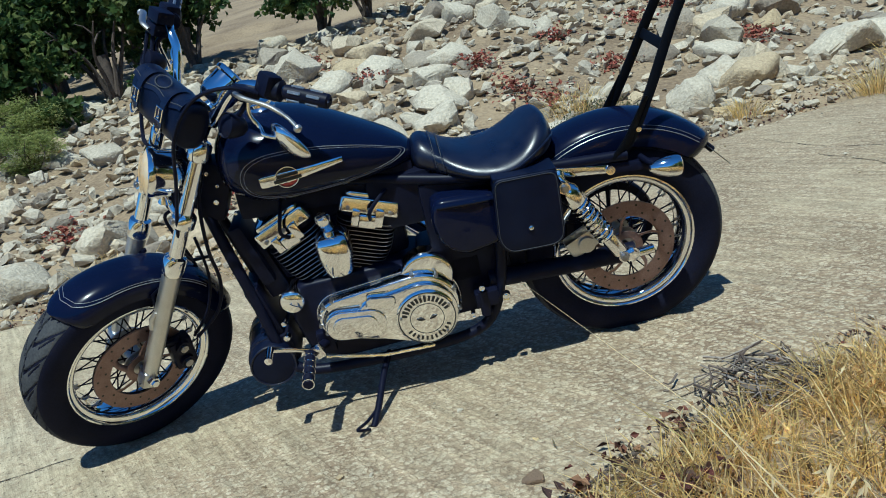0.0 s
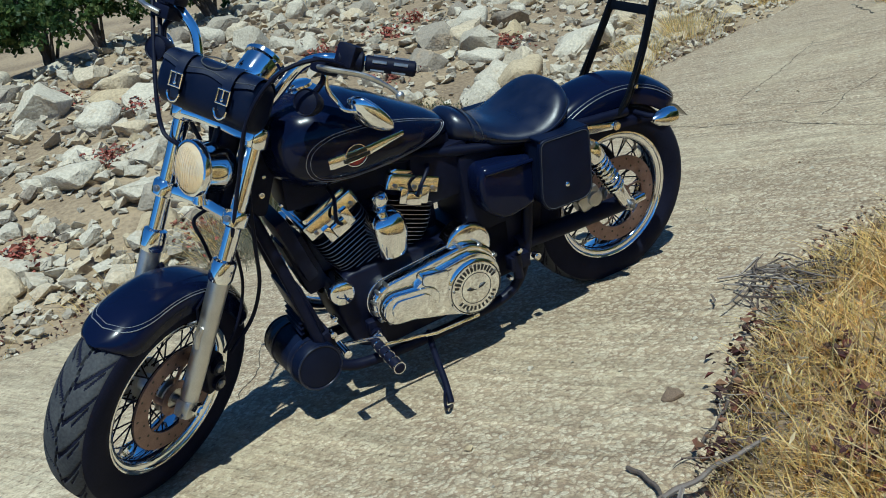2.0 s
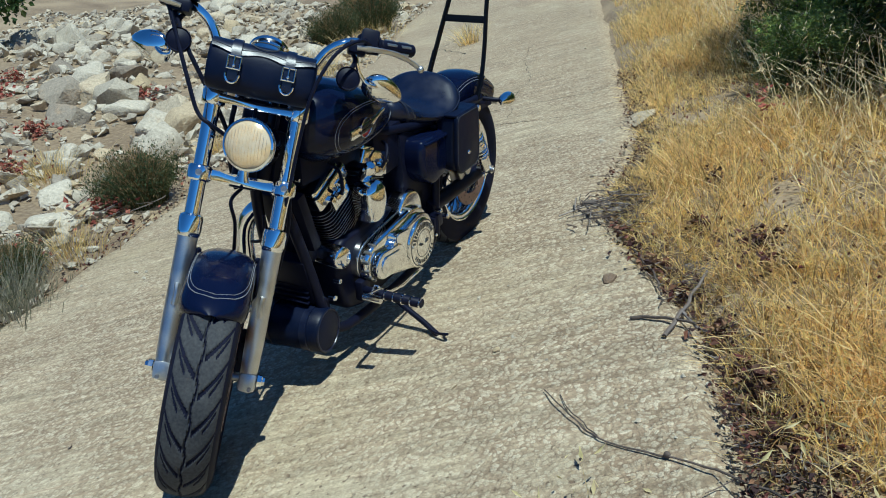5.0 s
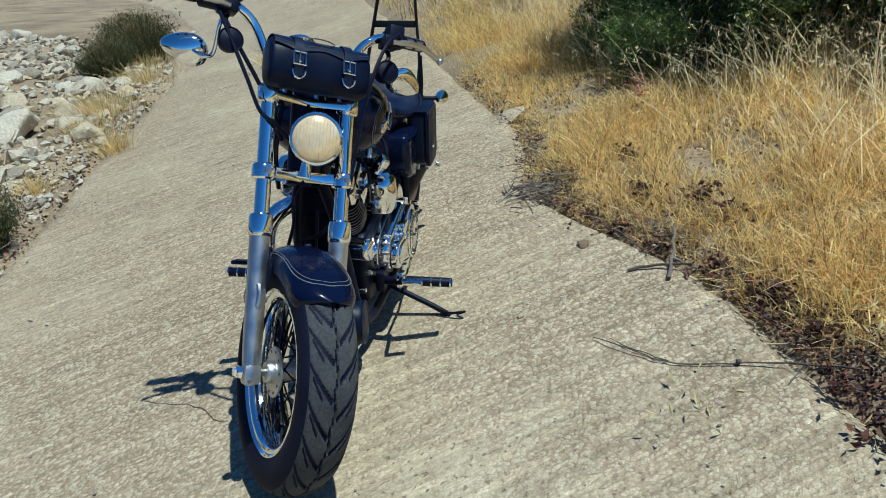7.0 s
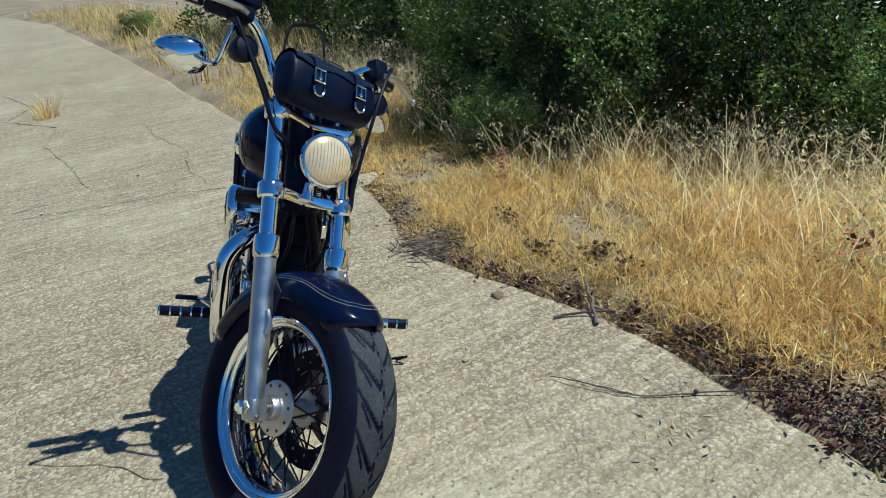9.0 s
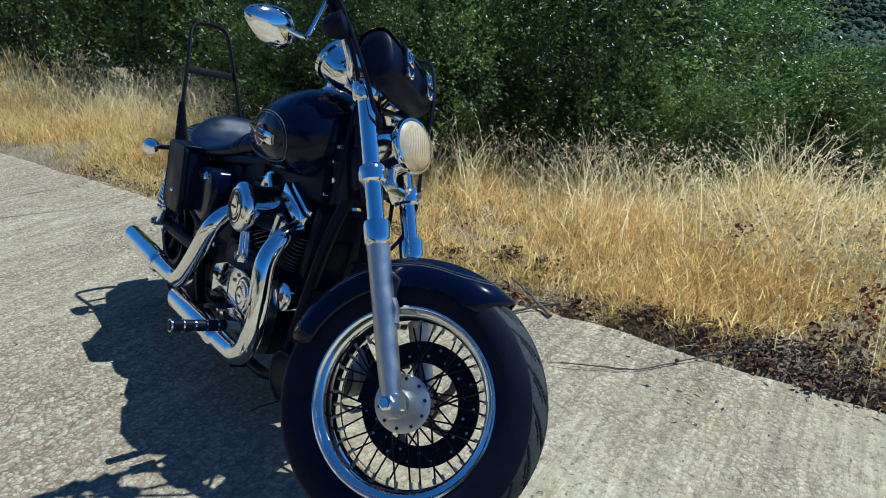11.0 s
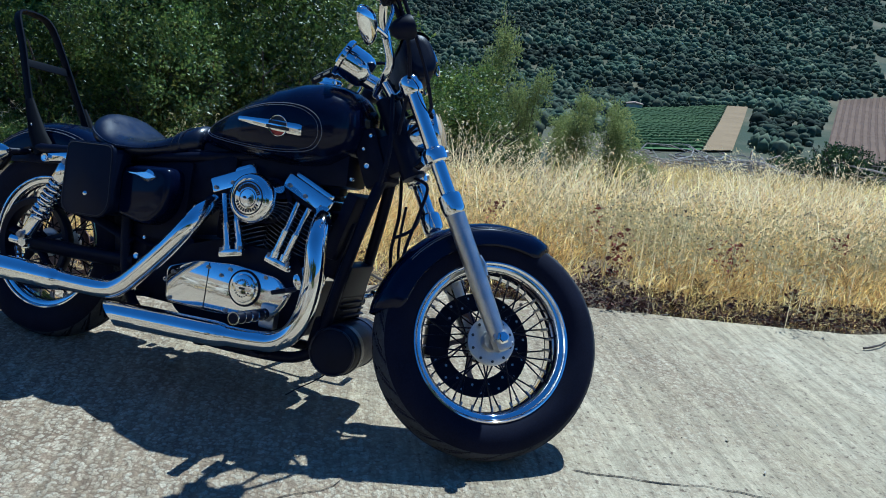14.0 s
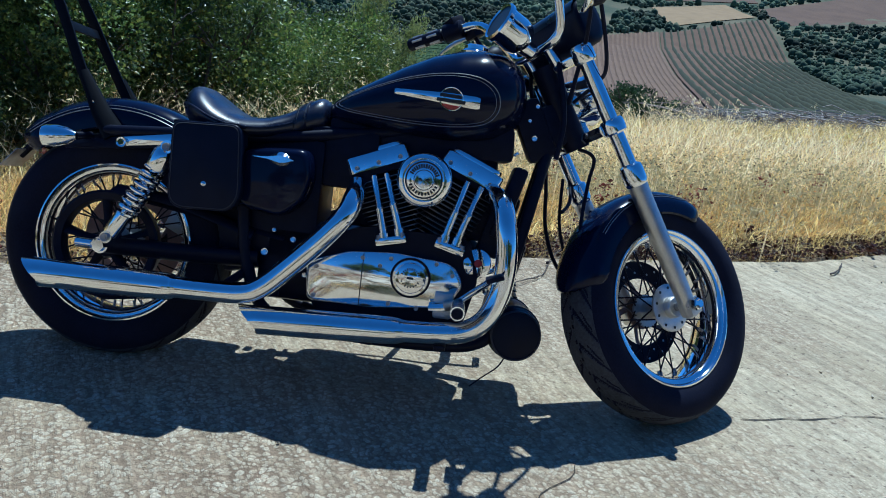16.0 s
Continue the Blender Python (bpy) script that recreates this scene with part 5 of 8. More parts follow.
OF = aim((0.352, -0.06, 0.393), (0.25, -1, 0.1))
part("ignition_cover", Geo().lathe([(0.038, -0.03), (0.041, 0.03), (0.038, 0.038), (0.031, 0.041), (0.0, 0.044)], 32, OF), CHROME, bike, "small round chrome cover")
part("ignition_badge", Geo().lathe([(0.0, 0.0455), (0.010, 0.045), (0.011, 0.0425)], 24, OF), BADGE_RED, bike, "red round badge")
OF2 = aim((0.345, 0.085, 0.418), (0.15, 1, 0.05))
part("oil_filter", Geo().lathe([(0.0, -0.07), (0.036, -0.07), (0.038, 0.02), (0.0355, 0.036), (0.03, 0.041), (0.0, 0.0425)], 32, OF2), CHROME, bike, "chrome round filter end")

# left-hand primary cover
def stadium(c0, r0, c1, r1, n=22):
    """Outline round two circles, first the rear one."""
    c0, c1 = Vector(c0), Vector(c1)
    d = c1 - c0
    base = math.atan2(d.y, d.x)
    off = math.acos((r0 - r1) / d.length)
    pts = []
    for k in range(n + 1):
        a = base + off + (2 * math.pi - 2 * off) * k / n
        pts.append((c0.x + r0 * math.cos(a), c0.y + r0 * math.sin(a)))
    for k in range(n + 1):
        a = base - off + 2 * off * k / n
        pts.append((c1.x + r1 * math.cos(a), c1.y + r1 * math.sin(a)))
    return pts


pr = part("primary_cover", pillow(stadium((-0.012, 0.325), 0.112, (0.222, 0.352), 0.066), 0.095, 0.165, 0.02, 6), CHROME, bike, "polished chrome primary cover")
part("primary_rim", pillow(stadium((-0.012, 0.325), 0.117, (0.222, 0.352), 0.071), 0.10, 0.13, 0.004), CHROME, pr)
part("primary_step", pillow(stadium((-0.015, 0.318), 0.096, (0.12, 0.335), 0.062), 0.16, 0.184, 0.006), CHROME, pr)
part("alternator_cover", pillow(stadium((0.14, 0.33), 0.046, (0.225, 0.342), 0.046), 0.16, 0.190, 0.008), CHROME, pr, "oval raised chrome cover")
part("alternator_ridge", pillow(stadium((0.15, 0.331), 0.030, (0.218, 0.341), 0.030), 0.188, 0.196, 0.004), CHROME, pr)
chain_o = rounded([(0.055, 0.398), (0.135, 0.411), (0.142, 0.379), (0.062, 0.366)], 0.012)
part("chain_plate", pillow(chain_o, 0.158, 0.190, 0.004), CHROME, pr)
# thin black outlines painted as the shadow line round each raised cover
for out_, y_ in ((stadium((0.14, 0.33), 0.0475, (0.225, 0.342), 0.0475), 0.1662), (chain_o, 0.1848), (stadium((-0.012, 0.325), 0.1125, (0.222, 0.352), 0.0665), 0.131)):
    part("seam_shade_line", Geo().tube([(x, y_, z) for x, z in out_], 0.0016, 5, closed=True), INK, pr)
DERBY = aim((-0.018, 0.176, 0.308), (0, 1, 0)) @ Matrix.Diagonal((1.13, 1.13, 1, 1))
dc = part("derby_cover", Geo().lathe([(0.078, -0.004), (0.078, 0.012), (0.074, 0.017), (0.069, 0.018), (0.064, 0.0185), (0.045, 0.020), (0.0, 0.022)], 56, DERBY), CHROME, pr, "round chrome derby cover")
part("derby_ring", Geo().lathe([(0.0715, 0.0172), (0.0715, 0.0188), (0.0738, 0.0182), (0.0738, 0.0165)], 56, DERBY, closed=True).lathe([(0.042, 0.0192), (0.042, 0.0208), (0.0438, 0.0207), (0.0438, 0.019)], 56, DERBY, closed=True), INK, dc)
part("derby_bars", ring_bars(DERBY, 0.0575, 0.0192, 14, radians(20), radians(160), 0.0066, 0.0165, 0.0018).join(ring_bars(DERBY, 0.0575, 0.0192, 11, radians(210), radians(330), 0.0055, 0.012, 0.0018)), INK, dc, "black lettering bars")
part("derby_emblem", Geo().tube([DERBY @ Vector((x, -0.004 + 0.008 * abs(x) / 0.024, 0.0218)) for x in (-0.027, -0.017, -0.006)], [0.002, 0.008, 0.002], 8, flat=0.5).tube([DERBY @ Vector((x, -0.004 + 0.008 * abs(x) / 0.024, 0.0218)) for x in (0.006, 0.017, 0.027)], [0.002, 0.008, 0.002], 8, flat=0.5), INK, dc)
pb2 = Geo()
ol = stadium((-0.012, 0.325), 0.108, (0.222, 0.352), 0.062)
for k in range(0, len(ol), 4):
    pb2.join(bolt((ol[k][0], 0.153, ol[k][1]), (0, 1, 0), 0.0065, 0.012))
for k in range(5):
    a = 2 * math.pi * k / 5 + 0.4
    pb2.join(bolt(DERBY @ Vector((0.066 * math.cos(a), 0.066 * math.sin(a), 0.018)), (0, 1, 0), 0.0045, 0.004))
part("cover_bolt", pb2, STEEL, pr)
sprk = pillow(stadium((-0.045, 0.405), 0.078, (-0.02, 0.36), 0.07), 0.085, 0.14, 0.015)
part("sprocket_cover", sprk, CHROME, bike, "chrome sprocket cover")
# horn with its cover
hc = []
for z, w, y in ((0.484, 0.030, 0.150), (0.487, 0.036, 0.166), (0.505, 0.042, 0.174), (0.55, 0.050, 0.178), (0.585, 0.049, 0.176), (0.602, 0.042, 0.168), (0.612, 0.028, 0.150)):
    hc.append([(0.186 + w * math.cos(a), 0.10 + (y - 0.10) * max(0.0, math.sin(a)) ** 0.28, z + 0.012 * math.cos(a) * 0) for a in np.linspace(0, math.pi, 16)])
horn = part("horn_cover", Geo().loft(hc), CHROME, bike, "chrome shield-shaped horn cover")
part("horn_cap", Geo().lathe([(0.0, 0.03), (0.014, 0.028), (0.021, 0.018), (0.022, 0.0), (0.018, -0.02), (0.02, -0.03)], 24, aim((0.192, 0.135, 0.648), (0.05, 0.5, 0.7))), CHROME, horn)
part("horn_bracket", Geo().tube([(0.19, 0.06, 0.60), (0.19, 0.11, 0.62), (0.19, 0.13, 0.60)], 0.012, 8), BLACK_SATIN, horn)

# exhausts
def pipe(name, pts, radii, label):
    path = curve(pts, 8)
    n = len(path)
    rad = list(np.interp(np.linspace(0, 1, n), np.linspace(0, 1, len(radii)), radii))
    g = Geo().tube(path, rad, 24, caps=True)
    seg = 24
    d = (path[-1] - path[-2]).normalized()
    for q in range(seg):
        v = g.v[(n - 1) * seg + q]
        g.v[(n - 1) * seg + q] = v + d * ((v.z - path[-1].z) * 1.0)
    return part(name, g, CHROME, bike, label)


pipe("exhaust_pipe", [(0.02, -0.10, 0.565), (0.022, -0.165, 0.53), (0.01, -0.195, 0.485), (-0.045, -0.2, 0.415), (-0.13, -0.2, 0.325), (-0.185, -0.202, 0.275), (-0.235, -0.204, 0.255), (-0.34, -0.206, 0.250), (-0.40, -0.207, 0.249), (-0.43, -0.207, 0.248), (-0.58, -0.208, 0.245), (-0.765, -0.21, 0.242)], [0.024, 0.027, 0.028, 0.028, 0.028, 0.028, 0.028, 0.028, 0.0285, 0.036, 0.0375, 0.0375], "chrome upper exhaust pipe with slash-cut tip")
pipe("exhaust_pipe", [(0.375, -0.09, 0.59), (0.405, -0.145, 0.565), (0.42, -0.182, 0.51), (0.432, -0.19, 0.42), (0.425, -0.19, 0.33), (0.395, -0.19, 0.262), (0.345, -0.19, 0.226), (0.28, -0.19, 0.215), (0.20, -0.19, 0.209), (0.155, -0.19, 0.206), (0.0, -0.19, 0.198), (-0.20, -0.19, 0.188)], [0.024, 0.027, 0.028, 0.028, 0.028, 0.028, 0.028, 0.028, 0.0285, 0.036, 0.0375, 0.0375], "chrome lower exhaust pipe with slash-cut tip")
part("exhaust_hanger", Geo().box(0.03, 0.05, 0.012, pose(0.1, -0.165, 0.166), 0.003), BLACK_SATIN, bike)
part("exhaust_hanger", Geo().box(0.03, 0.05, 0.012, pose(0.29, -0.165, 0.176), 0.003), BLACK_SATIN, bike)
part("exhaust_hanger", Geo().tube([(-0.25, -0.11, 0.30), (-0.28, -0.17, 0.27)], 0.012, 8), BLACK_SATIN, bike)

# pegs, pedals and stand
for s in (-1, 1):
    pts = [(0.325, s * 0.225, 0.302), (0.325, s * 0.375, 0.302)]
    pg = part("foot_peg", Geo().tube([Vector(pts[0]).lerp(Vector(pts[1]), t) for t in (0, 0.02, 0.97, 1.0)], [0.011, 0.0155, 0.0155, 0.012], 16), BLACK_PLASTIC, bike, "black rubber foot peg with chrome bands")
    rg = Geo()
    for t in (0.16, 0.36, 0.56, 0.76, 0.97):
        c = Vector(pts[0]).lerp(Vector(pts[1]), t)
        rg.lathe([(0.0145, -0.0022), (0.0172, -0.0022), (0.0172, 0.0022), (0.0145, 0.0022)], 18, aim(c, (0, s, 0)), closed=True)
    part("peg_band", rg, CHROME, pg)
    br = Geo().tube(curve([(0.27, s * 0.11, 0.27), (0.30, s * 0.17, 0.285), (0.325, s * 0.23, 0.302)], 5), 0.014, 10)
    br.box(0.05, 0.03, 0.07, pose(0.285, s * 0.135, 0.28), 0.008)
    part("peg_mount", br, ALLOY if s < 0 else BLACK_SATIN, bike)
shift = Geo().tube(curve([(0.30, 0.215, 0.30), (0.36, 0.225, 0.325), (0.415, 0.235, 0.345), (0.425, 0.25, 0.35)], 5), 0.0085, 10, flat=0.7)
shift.box(0.03, 0.02, 0.045, pose(0.305, 0.2, 0.29, 0, 20, 0), 0.006)
sft = part("shift_lever", shift, CHROME, bike, "chrome gear shift lever")
part("shift_peg", Geo().tube([(0.425, 0.235, 0.352), (0.425, 0.295, 0.352)], 0.011, 12), CHROME, sft)
part("shift_rod", Geo().tube([(0.29, 0.195, 0.262), (0.13, 0.19, 0.218), (-0.02, 0.18, 0.205)], 0.0048, 8), CHROME, sft, "thin chrome linkage rod")
brp = Geo().tube(curve([(0.25, -0.155, 0.275), (0.31, -0.17, 0.29), (0.36, -0.2, 0.335), (0.40, -0.25, 0.375), (0.405, -0.285, 0.38)], 5), [0.014] * 6 + [0.011] * 10 + [0.009] * 5, 10, flat=0.6)
bp2 = part("brake_pedal", brp, CHROME, bike, "chrome brake pedal")
part("pedal_pad", Geo().box(0.045, 0.06, 0.012, pose(0.405, -0.285, 0.385, 0, -20, 0), 0.004), BLACK_PLASTIC, bp2)
stand = Geo().tube(curve([(0.12, 0.11, 0.175), (0.145, 0.18, 0.155), (0.172, 0.28, 0.123), (0.19, 0.335, 0.104), (0.197, 0.352, 0.098)], 5), 0.010, 10)
stand.tube(curve([(0.182, 0.30, 0.118), (0.21, 0.345, 0.118), (0.232, 0.395, 0.138), (0.228, 0.402, 0.137), (0.205, 0.375, 0.112)], 4), 0.0045, 8)
stand.box(0.04, 0.05, 0.008, pose(0.19, 0.345, 0.093, 13, 0, 10), 0.002)
part("side_stand", stand, BLACK_SATIN, bike, "black side stand with wire loop")

# leather roll low on the frame
ROLL = aim((0.475, 0.0, 0.222), (-0.1, 1, 0.02))
can = part("tool_roll", Geo().lathe([(0.0, -0.118), (0.05, -0.120), (0.064, -0.116), (0.070, -0.106), (0.071, -0.05), (0.0715, 0.05), (0.070, 0.106), (0.064, 0.116), (0.05, 0.120), (0.0, 0.118)], 40, ROLL), BAG_LEATHER, bike, "black leather tool roll below the frame")
for q in (-0.066, 0.066):
    part("roll_strap", Geo().lathe([(0.0705, q - 0.012), (0.0742, q - 0.011), (0.0742, q + 0.011), (0.0705, q + 0.012)], 40, ROLL, closed=True), LEATHER, can, "leather strap")
for q in (-0.117, 0.117):
    part("roll_rim", Geo().tube([ROLL @ Vector((0.066 * math.cos(a), 0.066 * math.sin(a), q)) for a in np.linspace(0, 2 * math.pi, 32, endpoint=False)], 0.003, 6, closed=True), LEATHER, can)
part("roll_lacing", Geo().tube(curve([(0.47, -0.07, 0.156), (0.45, -0.11, 0.13), (0.41, -0.13, 0.10), (0.38, -0.14, 0.075)], 5), 0.002, 6), BLACK_PLASTIC, can)

# rear brake, belt and small fittings
rc2 = Geo().box(0.09, 0.05, 0.06, pose(-0.505, 0.095, 0.38, 0, 25, 0), 0.012)
rc2.tube([(-0.515, 0.11, 0.382), (-0.515, 0.132, 0.382)], 0.024, 18)
part("rear_caliper", rc2, ALLOY, bike, "alloy rear brake caliper")
part("belt_guard", Geo().tube(curve([(-0.24, -0.115, 0.40), (-0.45, -0.12, 0.46), (-0.62, -0.118, 0.475)], 6), 0.018, 8, flat=0.4), BLACK_SATIN, bike)
part("drive_belt", Geo().tube([(-0.16, -0.10, 0.40), (-0.64, -0.10, 0.468)], 0.012, 6, flat=0.3).tube([(-0.16, -0.10, 0.25), (-0.64, -0.10, 0.178)], 0.012, 6, flat=0.3), BLACK_PLASTIC, bike)
part("master_cylinder", Geo().box(0.07, 0.04, 0.05, pose(-0.20, 0.14, 0.30), 0.008).tube([(-0.19, 0.15, 0.25), (-0.19, 0.15, 0.33)], 0.016, 12), BLACK_SATIN, bike)
fit_ = Geo()
for p, r in (((-0.19, 0.168, 0.35), 0.009), ((-0.255, 0.16, 0.30), 0.012), ((-0.15, 0.165, 0.27), 0.007), ((0.40, 0.10, 0.30), 0.01), ((0.39, 0.12, 0.36), 0.008)):
    fit_.join(bolt(p, (0.1, 1, 0.1), r, 0.012))
for p, r in (((-0.13, -0.12, 0.40), 0.008), ((-0.20, -0.13, 0.36), 0.010), ((-0.18, -0.13, 0.42), 0.006), ((-0.09, -0.12, 0.31), 0.007)):
    fit_.join(bolt(p, (0, -1, 0.1), r, 0.012))
part("fitting_bolts", fit_, CHROME, bike)
# black boxes added to fill the dark space under the seat
part("under_seat_filler", Geo().box(0.22, 0.20, 0.34, pose(-0.185, 0, 0.50), 0.02), BLACK_PLASTIC, bike)
part("rear_filler", Geo().box(0.10, 0.16, 0.22, pose(-0.30, 0, 0.40, 0, -12, 0), 0.02), BLACK_PLASTIC, bike)
part("ignition_panel", Geo().box(0.16, 0.06, 0.10, pose(0.19, 0.0, 0.70), 0.01), BLACK_PLASTIC, bike)
# regulator drawn oversize to fill the dark gap between the downtubes
regulator = part("regulator", Geo().box(0.045, 0.15, 0.17, pose(0.448, 0, 0.38, 0, 12, 0), 0.010), BLACK_SATIN, bike, "black finned voltage regulator enlarged to fill the dark gap")
fins_ = Geo()
for q in range(9):
    fins_.box(0.012, 0.13, 0.004, pose(0.474, 0, 0.315 + 0.016 * q, 0, 12, 0) @ pose(-0.0034 * q, 0, 0))
part("regulator_fins", fins_, BLACK_SATIN, regulator)
# plain black boxes added to close the dark gaps round engine and tank
part("downtube_filler", Geo().box(0.04, 0.15, 0.20, pose(0.425, 0, 0.565, 0, 14, 0), 0.012), BLACK_PLASTIC, bike)
part("lower_filler", Geo().box(0.05, 0.17, 0.10, pose(0.415, 0, 0.25, 0, 10, 0), 0.015), BLACK_PLASTIC, bike)
part("cylinder_filler", Geo().box(0.40, 0.06, 0.25, pose(0.185, 0, 0.575), 0.02), BLACK_PLASTIC, bike)
part("tank_filler", Geo().box(0.50, 0.13, 0.10, pose(0.17, 0, 0.705, 0, -4, 0), 0.02), BLACK_PLASTIC, bike)
part("front_filler", Geo().box(0.07, 0.09, 0.18, pose(0.405, 0, 0.50, 0, 14, 0), 0.015), BLACK_SATIN, bike)
part("seat_gap_filler", Geo().box(0.19, 0.17, 0.16, pose(-0.03, 0, 0.63), 0.02), BLACK_PLASTIC, bike)


# ---- stones, plants and litter ----
rng = np.random.default_rng(7)


def side_left(x, y):
    return (y - along(EDGE_L, x)) * 0.92


def island_mat(name, stops, rough=0.85, spec=0.2, trans=0.0, glow=1.0, fine=40.0, clumps=0.0, rich=1.0):
    """Colour picked per piece from a row of colours, with a fine mottle; clumps paints broad light and shade into it.
    """
    m = bpy.data.materials.new(name)
    m.use_nodes = True
    nt = m.node_tree
    n, l = nt.nodes, nt.links
    b = n["Principled BSDF"]
    b.inputs["Roughness"].default_value = rough
    b.inputs["Specular IOR Level"].default_value = spec
    g = n.new("ShaderNodeNewGeometry")
    ramp = n.new("ShaderNodeValToRGB")
    el = ramp.color_ramp.elements
    el[0].position, el[0].color = 0.0, (*stops[0], 1)
    el[1].position, el[1].color = 1.0, (*stops[-1], 1)
    for k in range(1, len(stops) - 1):
        e = el.new(k / (len(stops) - 1))
        e.color = (*stops[k], 1)
    l.new(g.outputs["Random Per Island"], ramp.inputs[0])
    co = n.new("ShaderNodeTexCoord")
    tex = n.new("ShaderNodeTexNoise")
    tex.inputs["Scale"].default_value = fine
    tex.inputs["Detail"].default_value = 4
    l.new(co.outputs["Object"], tex.inputs["Vector"])
    mr = n.new("ShaderNodeMapRange")
    mr.inputs["From Min"].default_value, mr.inputs["From Max"].default_value = 0.3, 0.7
    mr.inputs["To Min"].default_value, mr.inputs["To Max"].default_value = 0.72, 1.25
    l.new(tex.outputs["Fac"], mr.inputs["Value"])
    hs = n.new("ShaderNodeHueSaturation")
    l.new(mr.outputs[0], hs.inputs["Value"])
    l.new(ramp.outputs[0], hs.inputs["Color"])
    # broad noise darkens and lightens whole masses: shading put into the colour
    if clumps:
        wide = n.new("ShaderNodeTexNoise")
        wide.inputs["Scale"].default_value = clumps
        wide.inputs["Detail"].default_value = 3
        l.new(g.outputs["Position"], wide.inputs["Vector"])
        clump_shade = n.new("ShaderNodeMapRange")
        clump_shade.inputs["From Min"].default_value, clump_shade.inputs["From Max"].default_value = 0.36, 0.64
        clump_shade.inputs["To Min"].default_value, clump_shade.inputs["To Max"].default_value = 0.35, 1.45
        l.new(wide.outputs["Fac"], clump_shade.inputs["Value"])
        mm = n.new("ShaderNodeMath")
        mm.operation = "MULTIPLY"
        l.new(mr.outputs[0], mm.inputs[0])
        l.new(clump_shade.outputs[0], mm.inputs[1])
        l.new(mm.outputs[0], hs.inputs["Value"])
    l.new(hs.outputs[0], b.inputs["Base Color"])
    if trans:
        tr = n.new("ShaderNodeBsdfTranslucent")
        through_ = n.new("ShaderNodeHueSaturation")
        through_.inputs["Value"].default_value = glow
        through_.inputs["Saturation"].default_value = rich
        l.new(hs.outputs[0], through_.inputs["Color"])
        l.new(through_.outputs[0], tr.inputs["Color"])
        mix = n.new("ShaderNodeMixShader")
        mix.inputs[0].default_value = trans
        l.new(b.outputs[0], mix.inputs[1])
        l.new(tr.outputs[0], mix.inputs[2])
        l.new(mix.outputs[0], n["Material Output"].inputs["Surface"])
    return m


def stone_mat(name, per_island):
    m = bpy.data.materials.new(name)
    m.use_nodes = True
    nt = m.node_tree
    n, l = nt.nodes, nt.links
    b = n["Principled BSDF"]
    b.inputs["Roughness"].default_value = 0.92
    b.inputs["Specular IOR Level"].default_value = 0.2
    co = n.new("ShaderNodeTexCoord")
    g = n.new("ShaderNodeNewGeometry" if per_island else "ShaderNodeObjectInfo")
    ramp = n.new("ShaderNodeValToRGB")
    el = ramp.color_ramp.elements
    el[0].position, el[0].color = 0.0, (0.24, 0.20, 0.15, 1)
    el[1].position, el[1].color = 1.0, (0.42, 0.33, 0.19, 1)
    for p_, c in ((0.25, (0.41, 0.36, 0.27)), (0.7, (0.53, 0.47, 0.355)), (0.88, (0.49, 0.40, 0.26))):
        e = el.new(p_)
        e.color = (*c, 1)
    l.new(g.outputs["Random Per Island" if per_island else "Random"], ramp.inputs[0])
    big = n.new("ShaderNodeTexNoise")
    big.inputs["Scale"].default_value = 5
    big.inputs["Detail"].default_value = 7
    big.inputs["Roughness"].default_value = 0.65
    small = n.new("ShaderNodeTexNoise")
    small.inputs["Scale"].default_value = 45
    small.inputs["Detail"].default_value = 6
    geo = n.new("ShaderNodeNewGeometry")
    l.new(geo.outputs["Position"], big.inputs["Vector"])
    l.new(geo.outputs["Position"], small.inputs["Vector"])
    stain = n.new("ShaderNodeMix")
    stain.data_type = "RGBA"
    f_ = n.new("ShaderNodeMapRange")
    f_.inputs["From Min"].default_value, f_.inputs["From Max"].default_value = 0.55, 0.72
    f_.inputs["To Max"].default_value = 0.75
    l.new(big.outputs["Fac"], f_.inputs["Value"])
    l.new(f_.outputs[0], stain.inputs["Factor"])
    l.new(ramp.outputs[0], stain.inputs["A"])
    stain.inputs["B"].default_value = (0.36, 0.26, 0.15, 1)
    hs = n.new("ShaderNodeHueSaturation")
    mr = n.new("ShaderNodeMapRange")
    mr.inputs["From Min"].default_value, mr.inputs["From Max"].default_value = 0.3, 0.7
    mr.inputs["To Min"].default_value, mr.inputs["To Max"].default_value = 0.78, 1.18
    l.new(small.outputs["Fac"], mr.inputs["Value"])
    l.new(mr.outputs[0], hs.inputs["Value"])
    l.new(stain.outputs["Result"], hs.inputs["Color"])
    l.new(hs.outputs[0], b.inputs["Base Color"])
    bp = n.new("ShaderNodeBump")
    bp.inputs["Strength"].default_value = 0.8
    bp.inputs["Distance"].default_value = 0.015
    add = n.new("ShaderNodeMath")
    l.new(big.outputs["Fac"], add.inputs[0])
    l.new(small.outputs["Fac"], add.inputs[1])
    l.new(add.outputs[0], bp.inputs["Height"])
    l.new(bp.outputs[0], b.inputs["Normal"])
    return m


STONE = stone_mat("pale_limestone", False)
RUBBLE = stone_mat("limestone_rubble", True)


